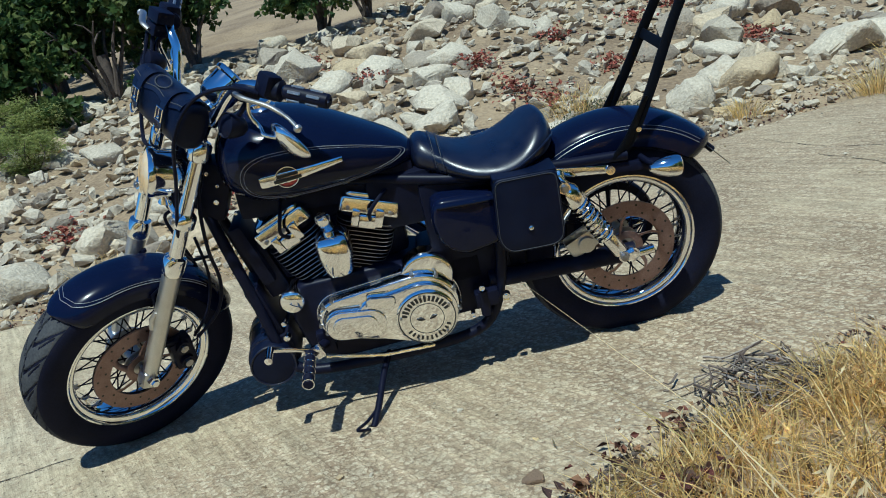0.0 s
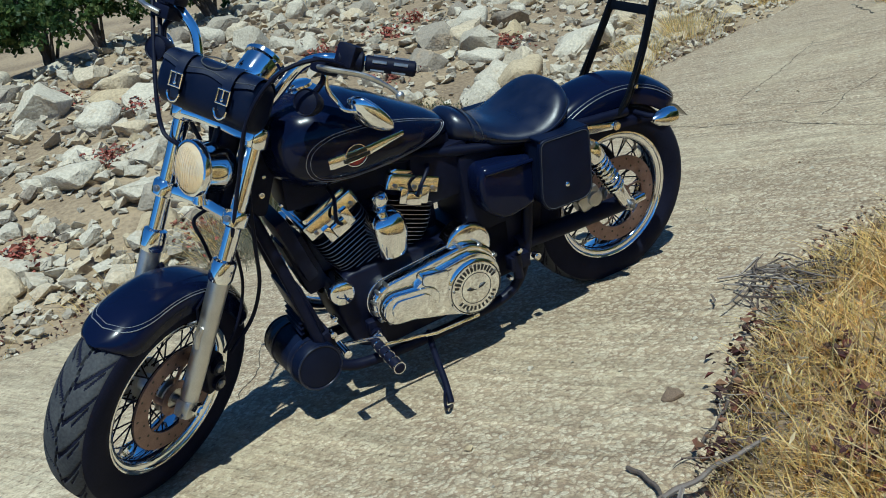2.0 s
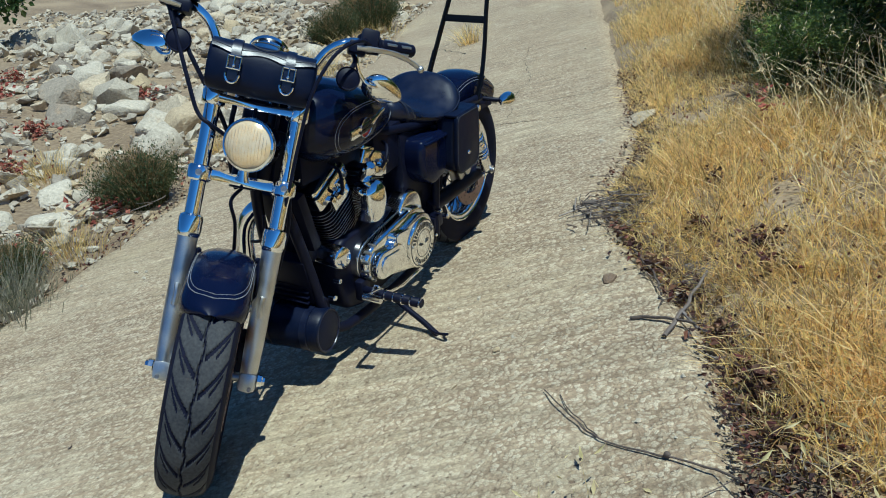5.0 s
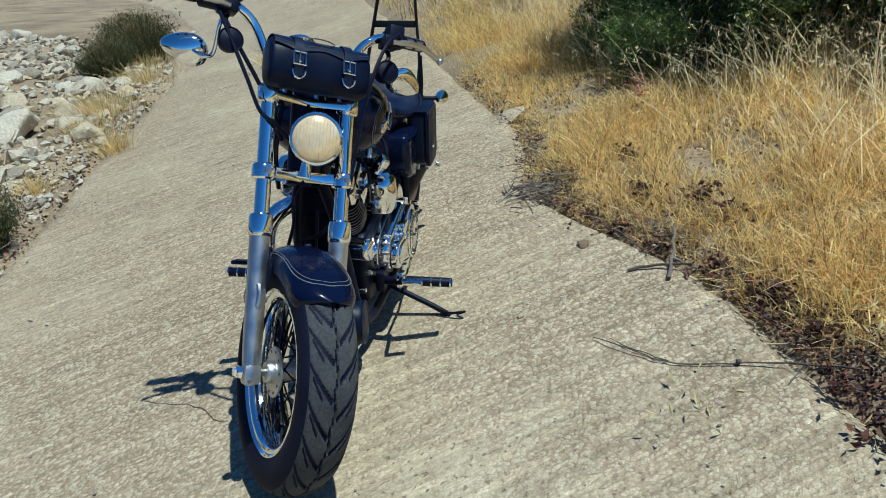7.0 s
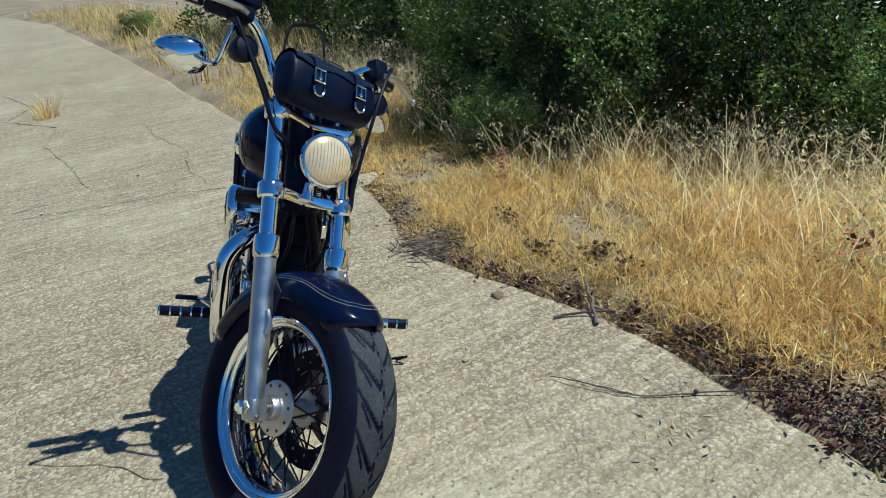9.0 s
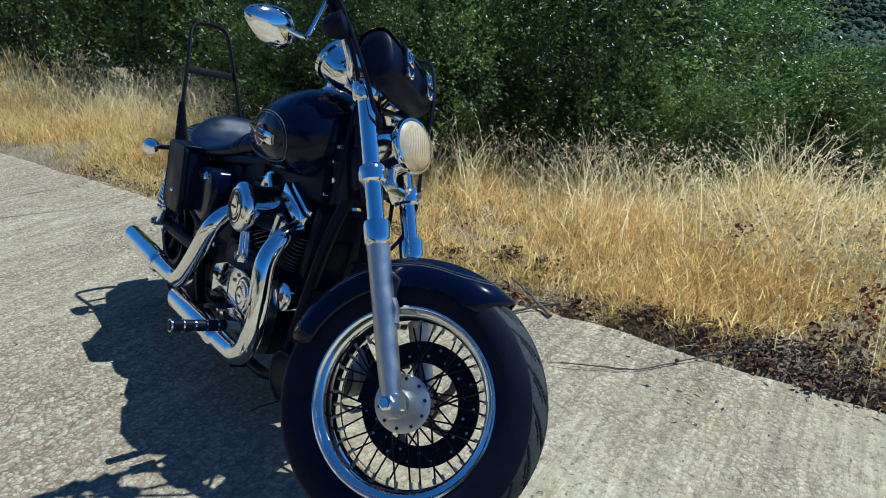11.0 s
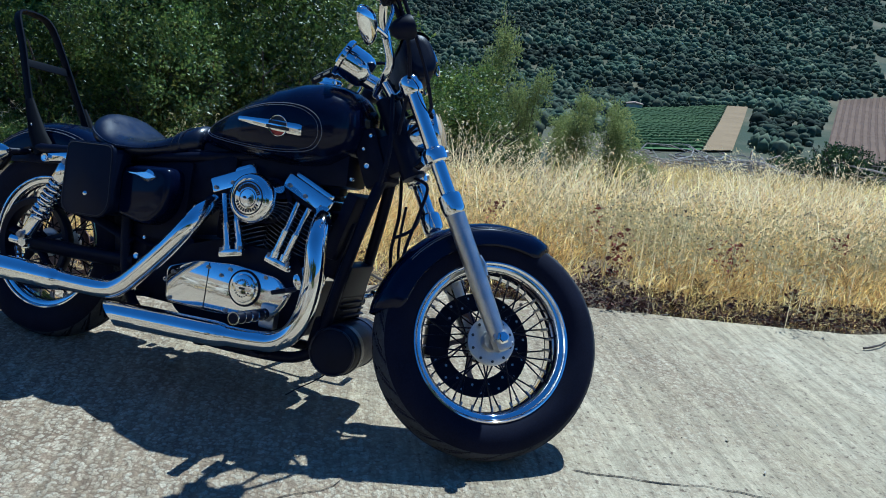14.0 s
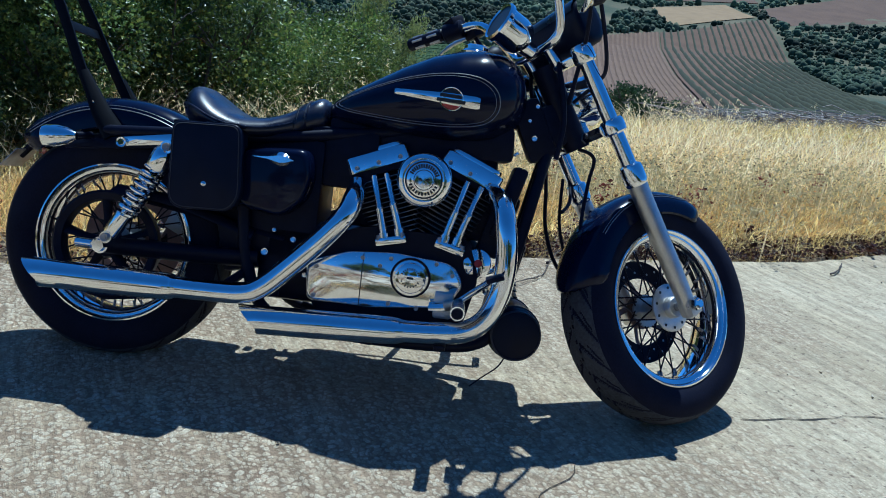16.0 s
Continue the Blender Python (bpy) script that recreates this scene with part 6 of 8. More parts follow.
def hull(points, round_=0.0):
    b = bmesh.new()
    for p in points:
        b.verts.new(p)
    out = bmesh.ops.convex_hull(b, input=b.verts)
    bmesh.ops.delete(b, geom=[v for v in b.verts if not v.link_faces], context="VERTS")
    if round_:
        bmesh.ops.bevel(b, geom=list(b.edges), offset=round_, segments=1, affect="EDGES", clamp_overlap=True)
        bmesh.ops.triangulate(b, faces=b.faces)
        bmesh.ops.subdivide_edges(b, edges=[e for e in b.edges if e.calc_length() > 0.28], cuts=1)
        for v in b.verts:
            v.co += v.normal * 0.05 * noise.noise(v.co * 3.1) + v.normal * 0.03 * noise.noise(v.co * 8.0)
    bmesh.ops.recalc_face_normals(b, faces=b.faces)
    b.verts.index_update()
    vs, fs = np.array([v.co[:] for v in b.verts]), [[v.index for v in f.verts] for f in b.faces]
    b.free()
    return vs, fs


def stone_points(n, sx, sy, sz):
    pts = []
    while len(pts) < n:
        p = rng.uniform(-1, 1, 3)
        if 0.55 < np.abs(p).max() and (np.abs(p) ** 3).sum() < 1.15:
            pts.append((p[0] * sx, p[1] * sy, p[2] * sz))
    return pts


BIG, SMALL = [], []
for k in range(14):
    vs, fs = hull(stone_points(26, 0.5, rng.uniform(0.36, 0.5), rng.uniform(0.26, 0.42)), 0.035)
    me = bpy.data.meshes.new("stone")
    me.from_pydata(vs.tolist(), [], fs)
    me.shade_smooth()
    me.set_sharp_from_angle(angle=radians(32))
    me.materials.append(STONE)
    BIG.append(me)
for k in range(16):
    SMALL.append(hull(stone_points(13, 0.5, rng.uniform(0.33, 0.5), rng.uniform(0.24, 0.42))))


def big_stone(x, y, size, flat=1.0, label="pale limestone rock lying on the stony bank"):
    ob = new("stone", BIG[int(rng.integers(len(BIG)))])
    z = height(x, y) if not (along(EDGE_R, x) < y < along(EDGE_L, x)) else 0.0
    ob.matrix_world = pose(x, y, z + 0.11 * size * flat, rng.uniform(-16, 16), rng.uniform(-16, 16), rng.uniform(0, 360)) @ Matrix.Diagonal((size, size * rng.uniform(0.8, 1.05), size * flat, 1))
    return tagged(ob, label, "stone", "limestone rocks on the bank")


MARKED = [(-0.21, -4.3, 0.42, 1.0), (-0.45, -4.38, 0.34, 0.9), (2.15, -2.95, 0.62, 0.8), (-2.06, -3.45, 0.42, 1.25), (-2.5, -3.95, 0.42, 1), (-2.85, -4.05, 0.5, 0.9), (-2.62, -5.3, 0.55, 0.9), (-1.05, -6.2, 0.5, 0.9), (-1.4, -5.65, 0.42, 0.9), (0.45, -5.6, 0.52, 0.8), (-0.46, -5.3, 0.52, 0.8), (2.6, -2.45, 0.5, 1.0), (-0.04, -3.9, 0.38, 0.8), (0.47, -4.6, 0.32, 0.9), (-3.3, -5.8, 0.6, 0.9), (-3.7, -4.4, 0.66, 0.8), (-2.9, -5.2, 0.66, 0.7), (-3.8, -5.75, 0.55, 0.8), (-2.75, -4.6, 0.5, 0.6), (-1.2, -3.55, 0.28, 0.9), (-0.65, -2.92, 0.36, 0.7), (0.52, -3.2, 0.46, 0.7), (0.22, -3.28, 0.38, 0.6), (0.02, -2.8, 0.42, 0.55)]
for x, y, s, fl_ in MARKED:
    big_stone(x, y, s, fl_)
SLABS = [(0.6, -3.35, 0.46, 0.6), (0.28, -3.15, 0.5, 0.5), (-0.2, -3.82, 0.46, 0.9), (0.2, -5.35, 0.62, 0.8), (-0.2, -5.45, 0.5, 0.8), (0.45, -3.95, 0.42, 0.7), (-2.68, -3.88, 0.62, 0.8), (-0.3, -4.22, 0.55, 0.85), (-2.9, -4.9, 0.7, 0.75)]
for x, y, s, fl_ in SLABS:
    big_stone(x, y, s, fl_, "broad pale limestone slab lying on the stony bank")
placed = [(x, y, s) for x, y, s, _ in MARKED + SLABS]
tries = 0
while len(placed) < 300 and tries < 6000:
    tries += 1
    x = rng.uniform(-11, 7.5)
    s = rng.uniform(0.2, 4.9 if x > -1 else 6.4)
    y = along(EDGE_R, x) - s / 0.93
    size = 0.20 + 0.30 * rng.random() ** 1.5 + (0.12 * rng.random() if s > 2.6 else 0)
    if all((x - a) ** 2 + (y - b) ** 2 > (0.36 * (size + c)) ** 2 for a, b, c in placed):
        placed.append((x, y, size))
        big_stone(x, y, size, rng.uniform(0.75, 1.1))


def scatter_mesh(name, shapes, rows, material, label, category):
    """Many small pieces in one mesh: rows of x, y, z, size, flatness."""
    allv, allf, k = [], [], 0
    for x, y, z, s, fl_ in rows:
        vs, fs = shapes[int(rng.integers(len(shapes)))]
        m = pose(0, 0, 0, rng.uniform(-25, 25), rng.uniform(-25, 25), rng.uniform(0, 360)).to_3x3()
        r = np.array(m)
        p = (vs * (s, s, s * fl_)) @ r.T + (x, y, z)
        allv.append(p)
        allf += [[i + k for i in f] for f in fs]
        k += len(vs)
    me = bpy.data.meshes.new(name)
    me.from_pydata(np.concatenate(allv).tolist(), [], allf)
    me.materials.append(material)
    return tagged(new(name, me), label, category, kind="stuff")


rows = []
for k in range(12500):
    x = rng.uniform(-11, 5.6) if k % 9 else rng.uniform(5.0, 10.0)
    s = rng.uniform(0.12, 4.9 if x > 0.3 else 6.4 - min(x, 0) * 0.35) if k % 8 else rng.uniform(0.0, 0.6)
    y = along(EDGE_R, x) - s / 0.93
    size = 0.045 + 0.17 * rng.random() ** 2.2
    if s < 0.35:
        size *= 0.55
    rows.append((x, y, height(x, y) + size * rng.uniform(0.05, 0.3), size, rng.uniform(0.7, 1.1)))
scatter_mesh("rubble", SMALL, rows, RUBBLE, "pale limestone rubble covering the bank", "rubble")
rows = []
for k in range(420):
    x = rng.uniform(-5, 3.4)
    l, r = along(EDGE_L, x), along(EDGE_R, x)
    t = rng.random()
    y = r + (l - r) * (t**3 * 0.5 if k % 2 else 1 - 0.5 * t**2.2)
    size = 0.006 + 0.022 * rng.random() ** 3
    rows.append((x, y, size * 0.25, size, 0.8))
scatter_mesh("grit", SMALL, rows, RUBBLE, "loose grit and small pebbles on the lane", "grit")
for x, y, s, fl_ in ((-0.064, 0.475, 0.028, 0.8), (-0.445, 0.725, 0.02, 0.8), (-2.11, 0.42, 0.34, 0.25), (-1.72, 0.36, 0.06, 0.7)):
    ob = big_stone(x, y, s, fl_, "small pale stone lying on the concrete lane")
    tagged(ob, group="stones on the lane")


brown = big_stone(-0.21, 0.905, 0.065, 0.6, "small dark brown stone lying on the lane")
brown.data = BIG[2].copy()
brown.data.materials[0] = mat("dark_stone", (0.10, 0.07, 0.045), (0.26, 0.18, 0.11), rough=0.9, scale=30, fine=150, bump=0.6, depth=0.003)
tagged(brown, group="stones on the lane")


# leaves and grass
def leaf_mesh(name, pos, direc, size, width, curl, material):
    """Folded leaves, four points each."""
    n = len(pos)
    d = direc / np.linalg.norm(direc, axis=1, keepdims=True)
    ref = rng.normal(size=(n, 3))
    side = np.cross(d, ref)
    side /= np.linalg.norm(side, axis=1, keepdims=True)
    up = np.cross(side, d)
    s, w, c = size[:, None], (size * width)[:, None], (size * curl)[:, None]
    v = np.stack([pos, pos + d * s * 0.45 + side * w + up * c, pos + d * s, pos + d * s * 0.45 - side * w + up * c], 1).reshape(-1, 3)
    i = np.arange(n)[:, None] * 4
    f = np.concatenate([i + (0, 1, 2), i + (0, 2, 3)], 1).reshape(-1, 3)
    me = bpy.data.meshes.new(name)
    me.from_pydata(v.tolist(), [], f.tolist())
    me.materials.append(material)
    return me


def blade_mesh(name, base, hgt, lean, width, material):
    """Grass blades bending over: seven points each."""
    n = len(base)
    a = rng.uniform(0, 2 * np.pi, n)
    side = np.stack([np.cos(a), np.sin(a), np.zeros(n)], 1)
    bend = np.zeros((n, 3))
    bend[:, :2] = lean
    rows = []
    for t, w in ((0.0, 1.0), (0.4, 0.9), (0.75, 0.6)):
        c = base + np.array((0, 0, 1)) * (hgt * t)[:, None] + bend * (hgt * t**2)[:, None]
        rows += [c - side * (width * w)[:, None], c + side * (width * w)[:, None]]
    tip = base + np.array((0, 0, 1)) * (hgt * 0.97)[:, None] + bend * hgt[:, None]
    rows.append(tip)
    v = np.stack(rows, 1).reshape(-1, 3)
    i = np.arange(n)[:, None] * 7
    q = np.concatenate([i + (0, 1, 3, 2), i + (2, 3, 5, 4)], 1).reshape(-1, 4).tolist()
    t3 = (i + (4, 5, 6)).tolist()
    me = bpy.data.meshes.new(name)
    me.from_pydata(v.tolist(), [], q + t3)
    me.materials.append(material)
    return me, tip


STRAW = island_mat("dry_straw", [(0.40, 0.31, 0.13), (0.16, 0.12, 0.065), (0.64, 0.51, 0.22), (0.77, 0.64, 0.31), (0.66, 0.51, 0.19), (0.82, 0.71, 0.42), (0.40, 0.26, 0.11), (0.46, 0.43, 0.18)], rough=0.6, trans=0.6, glow=1.8, rich=1.18)
PALE = island_mat("bleached_straw", [(0.72, 0.60, 0.34), (0.82, 0.72, 0.46), (0.78, 0.66, 0.39)], rough=0.6, trans=0.55, glow=1.6, rich=1.15)
# dead leaf browns, the darkest painted for the shade in the gaps between leaves
LEAFDRY_SHADED = island_mat("dead_leaves_shaded", [(0.03, 0.018, 0.017), (0.055, 0.03, 0.026), (0.13, 0.06, 0.038), (0.035, 0.022, 0.022), (0.27, 0.16, 0.08), (0.10, 0.03, 0.026), (0.02, 0.014, 0.016)], rough=0.8)
LEAFRED = island_mat("red_vine_leaves", [(0.22, 0.06, 0.04), (0.34, 0.10, 0.07), (0.28, 0.12, 0.07), (0.15, 0.05, 0.04)], rough=0.8)
TWIG = island_mat("grey_twigs", [(0.12, 0.10, 0.09), (0.30, 0.26, 0.22), (0.06, 0.045, 0.04), (0.18, 0.14, 0.11)], rough=0.9)
BARK = mat("bark", (0.05, 0.04, 0.032), (0.13, 0.10, 0.08), rough=0.95, scale=18, fine=90, bump=0.8, depth=0.006)


def grass(name, count, xr, sr, h0, h1, w, material, label, power=1.0, wind=0.35, clear=None):
    xs = rng.uniform(*xr, count)
    ss = sr[0] + (sr[1] - sr[0]) * rng.random(count) ** power
    ys = np.array([along(EDGE_L, x) for x in xs]) + ss / 0.92
    clump = np.array([noise.noise((x * 1.7, y * 1.7, 5.0)) for x, y in zip(xs, ys)])
    fine_ = np.array([noise.noise((x * 7.0, y * 7.0, 9.0)) for x, y in zip(xs, ys)])
    keep = clump + 0.9 * fine_ > rng.uniform(-0.8, 0.5, count)
    clump = clump + 0.5 * fine_
    xs, ys, ss, clump = xs[keep], ys[keep], ss[keep], clump[keep]
    n = len(xs)
    base = np.stack([xs, ys, [height(x, y) - 0.01 for x, y in zip(xs, ys)]], 1)
    hgt = rng.uniform(h0, h1, n) * (0.8 + 0.5 * np.clip(clump, -0.4, 0.6)) * np.clip(0.45 + ss * 0.7, 0.45, 1.0)
    lean = rng.normal(0, wind, (n, 2)) + (0.12, -0.05)
    me, tip = blade_mesh(name, base, hgt, lean, np.full(n, w) * rng.uniform(0.7, 1.3, n), material)
    tagged(new(name, me), label, "grass", kind="stuff")
    return tip


grass("verge_grass", 72000, (-6.5, 4.6), (0.12, 2.4), 0.10, 0.28, 0.0021, STRAW, "golden dry grass along the lane", 1.0, 0.6)
tips = grass("tall_grass", 9500, (-6.0, 4.2), (0.6, 2.2), 0.30, 0.56, 0.0021, PALE, "tall bleached wild oats before the hedge", 0.8, 0.5)
grass("edge_grass", 26000, (-5.5, 4.4), (0.02, 0.8), 0.06, 0.20, 0.0016, STRAW, "short golden grass at the lane's edge")
grass("thatch", 90000, (-3.4, 3.6), (0.0, 1.9), 0.05, 0.16, 0.0024, STRAW, "matted low straw on the verge", 1.0, 1.1)
grass("meadow_grass", 26000, (-0.6, 9.5), (2.2, 10.3), 0.14, 0.36, 0.0042, STRAW, "dry golden grass of the meadow", 0.8, 0.55)
grass("far_verge_grass", 9000, (-26, -6), (0.1, 2.6), 0.2, 0.5, 0.006, STRAW, "dry grass beside the far lane")
n = len(tips)
k = rng.integers(0, n, 16000)
pos = tips[k] + rng.normal(0, 0.006, (16000, 3)) - np.array((0.0, 0, 1)) * rng.uniform(0, 0.045, 16000)[:, None]
tagged(new("oat_heads", leaf_mesh("oat_heads", pos, rng.normal(0, 0.6, (16000, 3)) + (0.3, -0.1, -0.5), rng.uniform(0.016, 0.032, 16000), 0.12, 0.05, PALE)), "drooping pale seed heads of wild oats", "grass", kind="stuff")


# dark dry flower heads on thin stalks
spots = [(0.9, 2.15), (1.45, 2.3), (1.15, 2.5), (0.75, 2.7), (1.9, 2.75), (2.3, 2.9), (1.6, 2.9), (0.2, 2.35), (2.6, 3.3)]
heads, stalk_b = [], []
for k in range(900):
    cx, cy = spots[int(rng.integers(len(spots)))]
    x, y = cx + rng.normal(0, 0.24), cy + rng.normal(0, 0.22)
    h = rng.uniform(0.14, 0.34)
    heads.append((x, y, height(x, y) + h, 0.011 * rng.uniform(0.7, 1.2), 0.9))
    stalk_b.append((x, y, height(x, y), h))
scatter_mesh("dry_flower_heads", SMALL, heads, mat("seed_black", (0.02, 0.014, 0.012), (0.05, 0.035, 0.03), rough=0.95), "small black dried flower heads in the grass", "flowers")
sb_ = np.array(stalk_b)
me, _ = blade_mesh("flower_stalks", sb_[:, :3], sb_[:, 3], np.zeros((len(sb_), 2)), np.full(len(sb_), 0.0016), PALE)
tagged(new("flower_stalks", me), "pale stalks of dried flowers", "flowers", kind="stuff")
pos = np.repeat(sb_[:, :3], 14, 0) + rng.normal(0, 0.05, (len(sb_) * 14, 3)) * (1, 1, 0) + np.array((0, 0, 1)) * (np.repeat(sb_[:, 3], 14) * rng.uniform(0.3, 1.0, len(sb_) * 14))[:, None]
WEED = island_mat("pale_weed", [(0.58, 0.49, 0.22), (0.68, 0.58, 0.30), (0.52, 0.46, 0.20)], rough=0.7, trans=0.4)
tagged(new("pale_weeds", leaf_mesh("pale_weeds", pos, rng.normal(0, 1, (len(pos), 3)), rng.uniform(0.02, 0.045, len(pos)), 0.13, 0.05, WEED)), "pale yellow-green dried weeds", "weeds", kind="stuff")


def litter(name, count, xr, sr, size, material, label, patches=None, lift=0.03, category="leaves", side="left"):
    if patches:
        pick = rng.integers(0, len(patches), count)
        c = np.array(patches)[pick]
        a, r = rng.uniform(0, 2 * np.pi, count), np.abs(rng.normal(0, 0.6, count)) * c[:, 2]
        xs, ys = c[:, 0] + r * np.cos(a), c[:, 1] + r * np.sin(a)
    else:
        xs = rng.uniform(*xr, count)
        ss = rng.uniform(*sr, count)
        ys = np.array([along(EDGE_L, x) for x in xs]) + ss if side == "left" else np.array([along(EDGE_R, x) for x in xs]) - ss
    zs = np.array([max(height(x, y), 0.004 if along(EDGE_R, x) < y < along(EDGE_L, x) else -9) for x, y in zip(xs, ys)])
    pos = np.stack([xs, ys, zs + rng.uniform(0.003, lift, count)], 1)
    d = rng.normal(0, 1, (count, 3)) * (1, 1, 0.45)
    me = leaf_mesh(name, pos, d, rng.uniform(*size, count), 0.33, 0.22, material)
    return tagged(new(name, me), label, category, kind="stuff")


litter("near_edge_litter", 1300, (-3.2, 0.5), (-0.04, 0.10), (0.006, 0.022), LEAFDRY_SHADED, "scattered dead leaf crumbs along the lane's edge")
litter("edge_litter", 7500, (0.4, 3.4), (-0.04, 0.2), (0.006, 0.021), LEAFDRY_SHADED, "dark dead leaves along the lane's edge")
litter("verge_litter", 2600, (-3.2, 3.4), (0.1, 1.1), (0.008, 0.026), LEAFDRY_SHADED, "brown dead leaf crumbs under the grass")
litter("leaf_pile", 620, None, None, (0.012, 0.034), LEAFDRY_SHADED, "heap of dark curled dead leaves in the grass", [(-0.38, 1.34, 0.10), (-0.36, 1.36, 0.08), (-0.22, 1.42, 0.09), (-0.5, 1.15, 0.08), (0.36, 1.48, 0.07), (-0.95, 1.1, 0.05), (0.85, 1.8, 0.09), (1.3, 2.0, 0.07), (1.7, 2.15, 0.06)], 0.07)
# dark leaf clumps added along the ragged edge in place of its shading
litter("edge_leaf_clumps", 850, None, None, (0.014, 0.038), LEAFDRY_SHADED, "clumps of dark curled leaves added as shading along the lane's edge", [(float(x) + 0.05 * math.sin(9 * x), along(EDGE_L, x) + 0.03 + 0.05 * math.sin(5 * x), 0.07) for x in np.arange(-0.6, 3.2, 0.17)], 0.05)
litter("red_stems", 520, None, None, (0.015, 0.035), LEAFRED, "rust-red dry leaves on low stems", [(0.67, 2.45, 0.05), (1.4, 2.15, 0.08), (0.9, 1.95, 0.08), (-1.5, 1.2, 0.08), (1.9, 2.7, 0.07), (2.3, 3.0, 0.07), (0.2, 2.1, 0.06)], 0.24)
patches = [(float(x), float(y), 0.2) for x, y in ((-0.9, -4.3), (-1.1, -3.95), (-0.7, -4.9), (0.7, -4.0), (0.3, -5.2), (-1.8, -4.6), (-1.5, -5.4), (1.4, -3.0), (1.9, -3.7), (2.6, -3.2), (-2.4, -5.9), (-0.2, -2.6), (0.4, -2.5), (-1.0, -2.75), (-1.6, -3.1), (0.9, -5.9), (-3.2, -4.9), (-3.0, -6.5))]
litter("vine_litter", 2600, None, None, (0.02, 0.06), LEAFRED, "dry red leaves caught between the stones", patches, 0.12)
litter("bank_litter", 1500, (-5, 4), (-0.04, 0.4), (0.012, 0.035), LEAFDRY_SHADED, "brown leaf crumbs at the foot of the bank", None, 0.02, "leaves", "right")


def twig_geo(pts, r0, r1):
    path = curve(pts, 5)
    rad = np.linspace(r0, r1, len(path))
    rad = [float(r * (1 + 0.18 * noise.noise(p * 60))) for r, p in zip(rad, path)]
    return Geo().tube([p + Vector((noise.noise(p * 25), noise.noise(p * 25 + Vector((9, 0, 0))), 0.3 * noise.noise(p * 25 + Vector((0, 9, 0))))) * 0.006 for p in path], rad, 7)


long_twig = new("twig")
tagged(long_twig, "thin dark bent twig lying on the lane", "twig")
part("stem", twig_geo([(0.44, 0.94, 0.012), (0.50, 1.01, 0.02), (0.57, 1.09, 0.014), (0.615, 1.18, 0.008), (0.64, 1.31, 0.008), (0.66, 1.39, 0.012), (0.69, 1.48, 0.02), (0.75, 1.6, 0.03)], 0.0016, 0.0030), BARK, long_twig)
part("side_shoot", twig_geo([(0.45, 0.99, 0.006), (0.53, 1.06, 0.012), (0.60, 1.15, 0.01)], 0.0012, 0.0018), BARK, long_twig)
part("bud", Geo().ball(0.008, Matrix.Translation((0.64, 1.33, 0.012)), 10, 7), BARK, long_twig)
branch = new("dead_branch")
tagged(branch, "forked grey dead branch at the lane's edge", "branch")
part("main_stem", twig_geo([(0.145, 1.19, 0.012), (0.07, 1.2, 0.02), (0.0, 1.215, 0.03), (-0.08, 1.225, 0.04), (-0.18, 1.24, 0.05)], 0.0075, 0.0045), TWIG, branch)
part("fork_stem", twig_geo([(0.02, 1.21, 0.025), (0.08, 1.25, 0.02), (0.12, 1.30, 0.02)], 0.0055, 0.003), TWIG, branch)
part("cross_stem", twig_geo([(0.045, 1.055, 0.010), (0.04, 1.11, 0.012), (0.06, 1.18, 0.02), (0.10, 1.27, 0.03)], 0.0055, 0.004), BARK, branch)
red = new("twig")
tagged(red, "reddish bent twig at the lane's edge", "twig")
part("stem", twig_geo([(-0.46, 0.90, 0.02), (-0.33, 0.98, 0.015), (-0.24, 1.05, 0.01), (-0.10, 1.11, 0.008)], 0.005, 0.003), BARK, red)
stick = new("twig")
tagged(stick, "short dark stick on the concrete lane", "twig")
part("stem", twig_geo([(1.98, 1.75, 0.008), (2.04, 1.82, 0.012), (2.11, 1.96, 0.01)], 0.005, 0.003), BARK, stick)


PILE = island_mat("bleached_branches", [(0.24, 0.21, 0.18), (0.42, 0.38, 0.33), (0.32, 0.28, 0.24), (0.50, 0.46, 0.40)], rough=0.9)


def twig_heap(name, label, spots, count, length, r, spread, lift, material=None):
    heap = Geo()
    for k in range(count):
        cx, cy = spots[int(rng.integers(len(spots)))]
        x, y = cx + rng.normal(0, spread), cy + rng.normal(0, spread)
        z = max(height(x, y), 0.0 if along(EDGE_R, x) < y < along(EDGE_L, x) else -9) + rng.uniform(0.004, lift)
        a, ln = rng.uniform(0, 2 * math.pi), length * rng.uniform(0.4, 1.3)
        d = Vector((math.cos(a), math.sin(a), rng.uniform(-0.15, 0.3)))
        bnd = Vector((rng.normal(0, 0.15), rng.normal(0, 0.15), rng.normal(0, 0.08)))
        p = Vector((x, y, z))
        pts = [p + d * ln * (t - 0.5) + bnd * ln * (1 - (2 * t - 1) ** 2) for t in (0, 0.33, 0.66, 1.0)]
        for q in pts:
            q.z = max(q.z, z - 0.012)
        heap.tube(pts, [r * rng.uniform(0.6, 1.3)] * 2 + [r * 0.7, r * 0.4], 5)
    me = heap.mesh(name)
    me.materials.append(material or TWIG)
    return tagged(new(name, me), label, "twigs", kind="stuff")


twig_heap("twig_heap", "small heap of broken grey twigs at the edge", [(-0.80, 0.68), (-0.92, 0.76), (-0.74, 0.76)], 90, 0.15, 0.0032, 0.07, 0.045)
twig_heap("edge_twigs", "thin twigs strewn along the lane's edge", [(float(x), along(EDGE_L, x) + 0.06) for x in np.arange(-2.2, 3.0, 0.15)], 620, 0.075, 0.002, 0.05, 0.025)
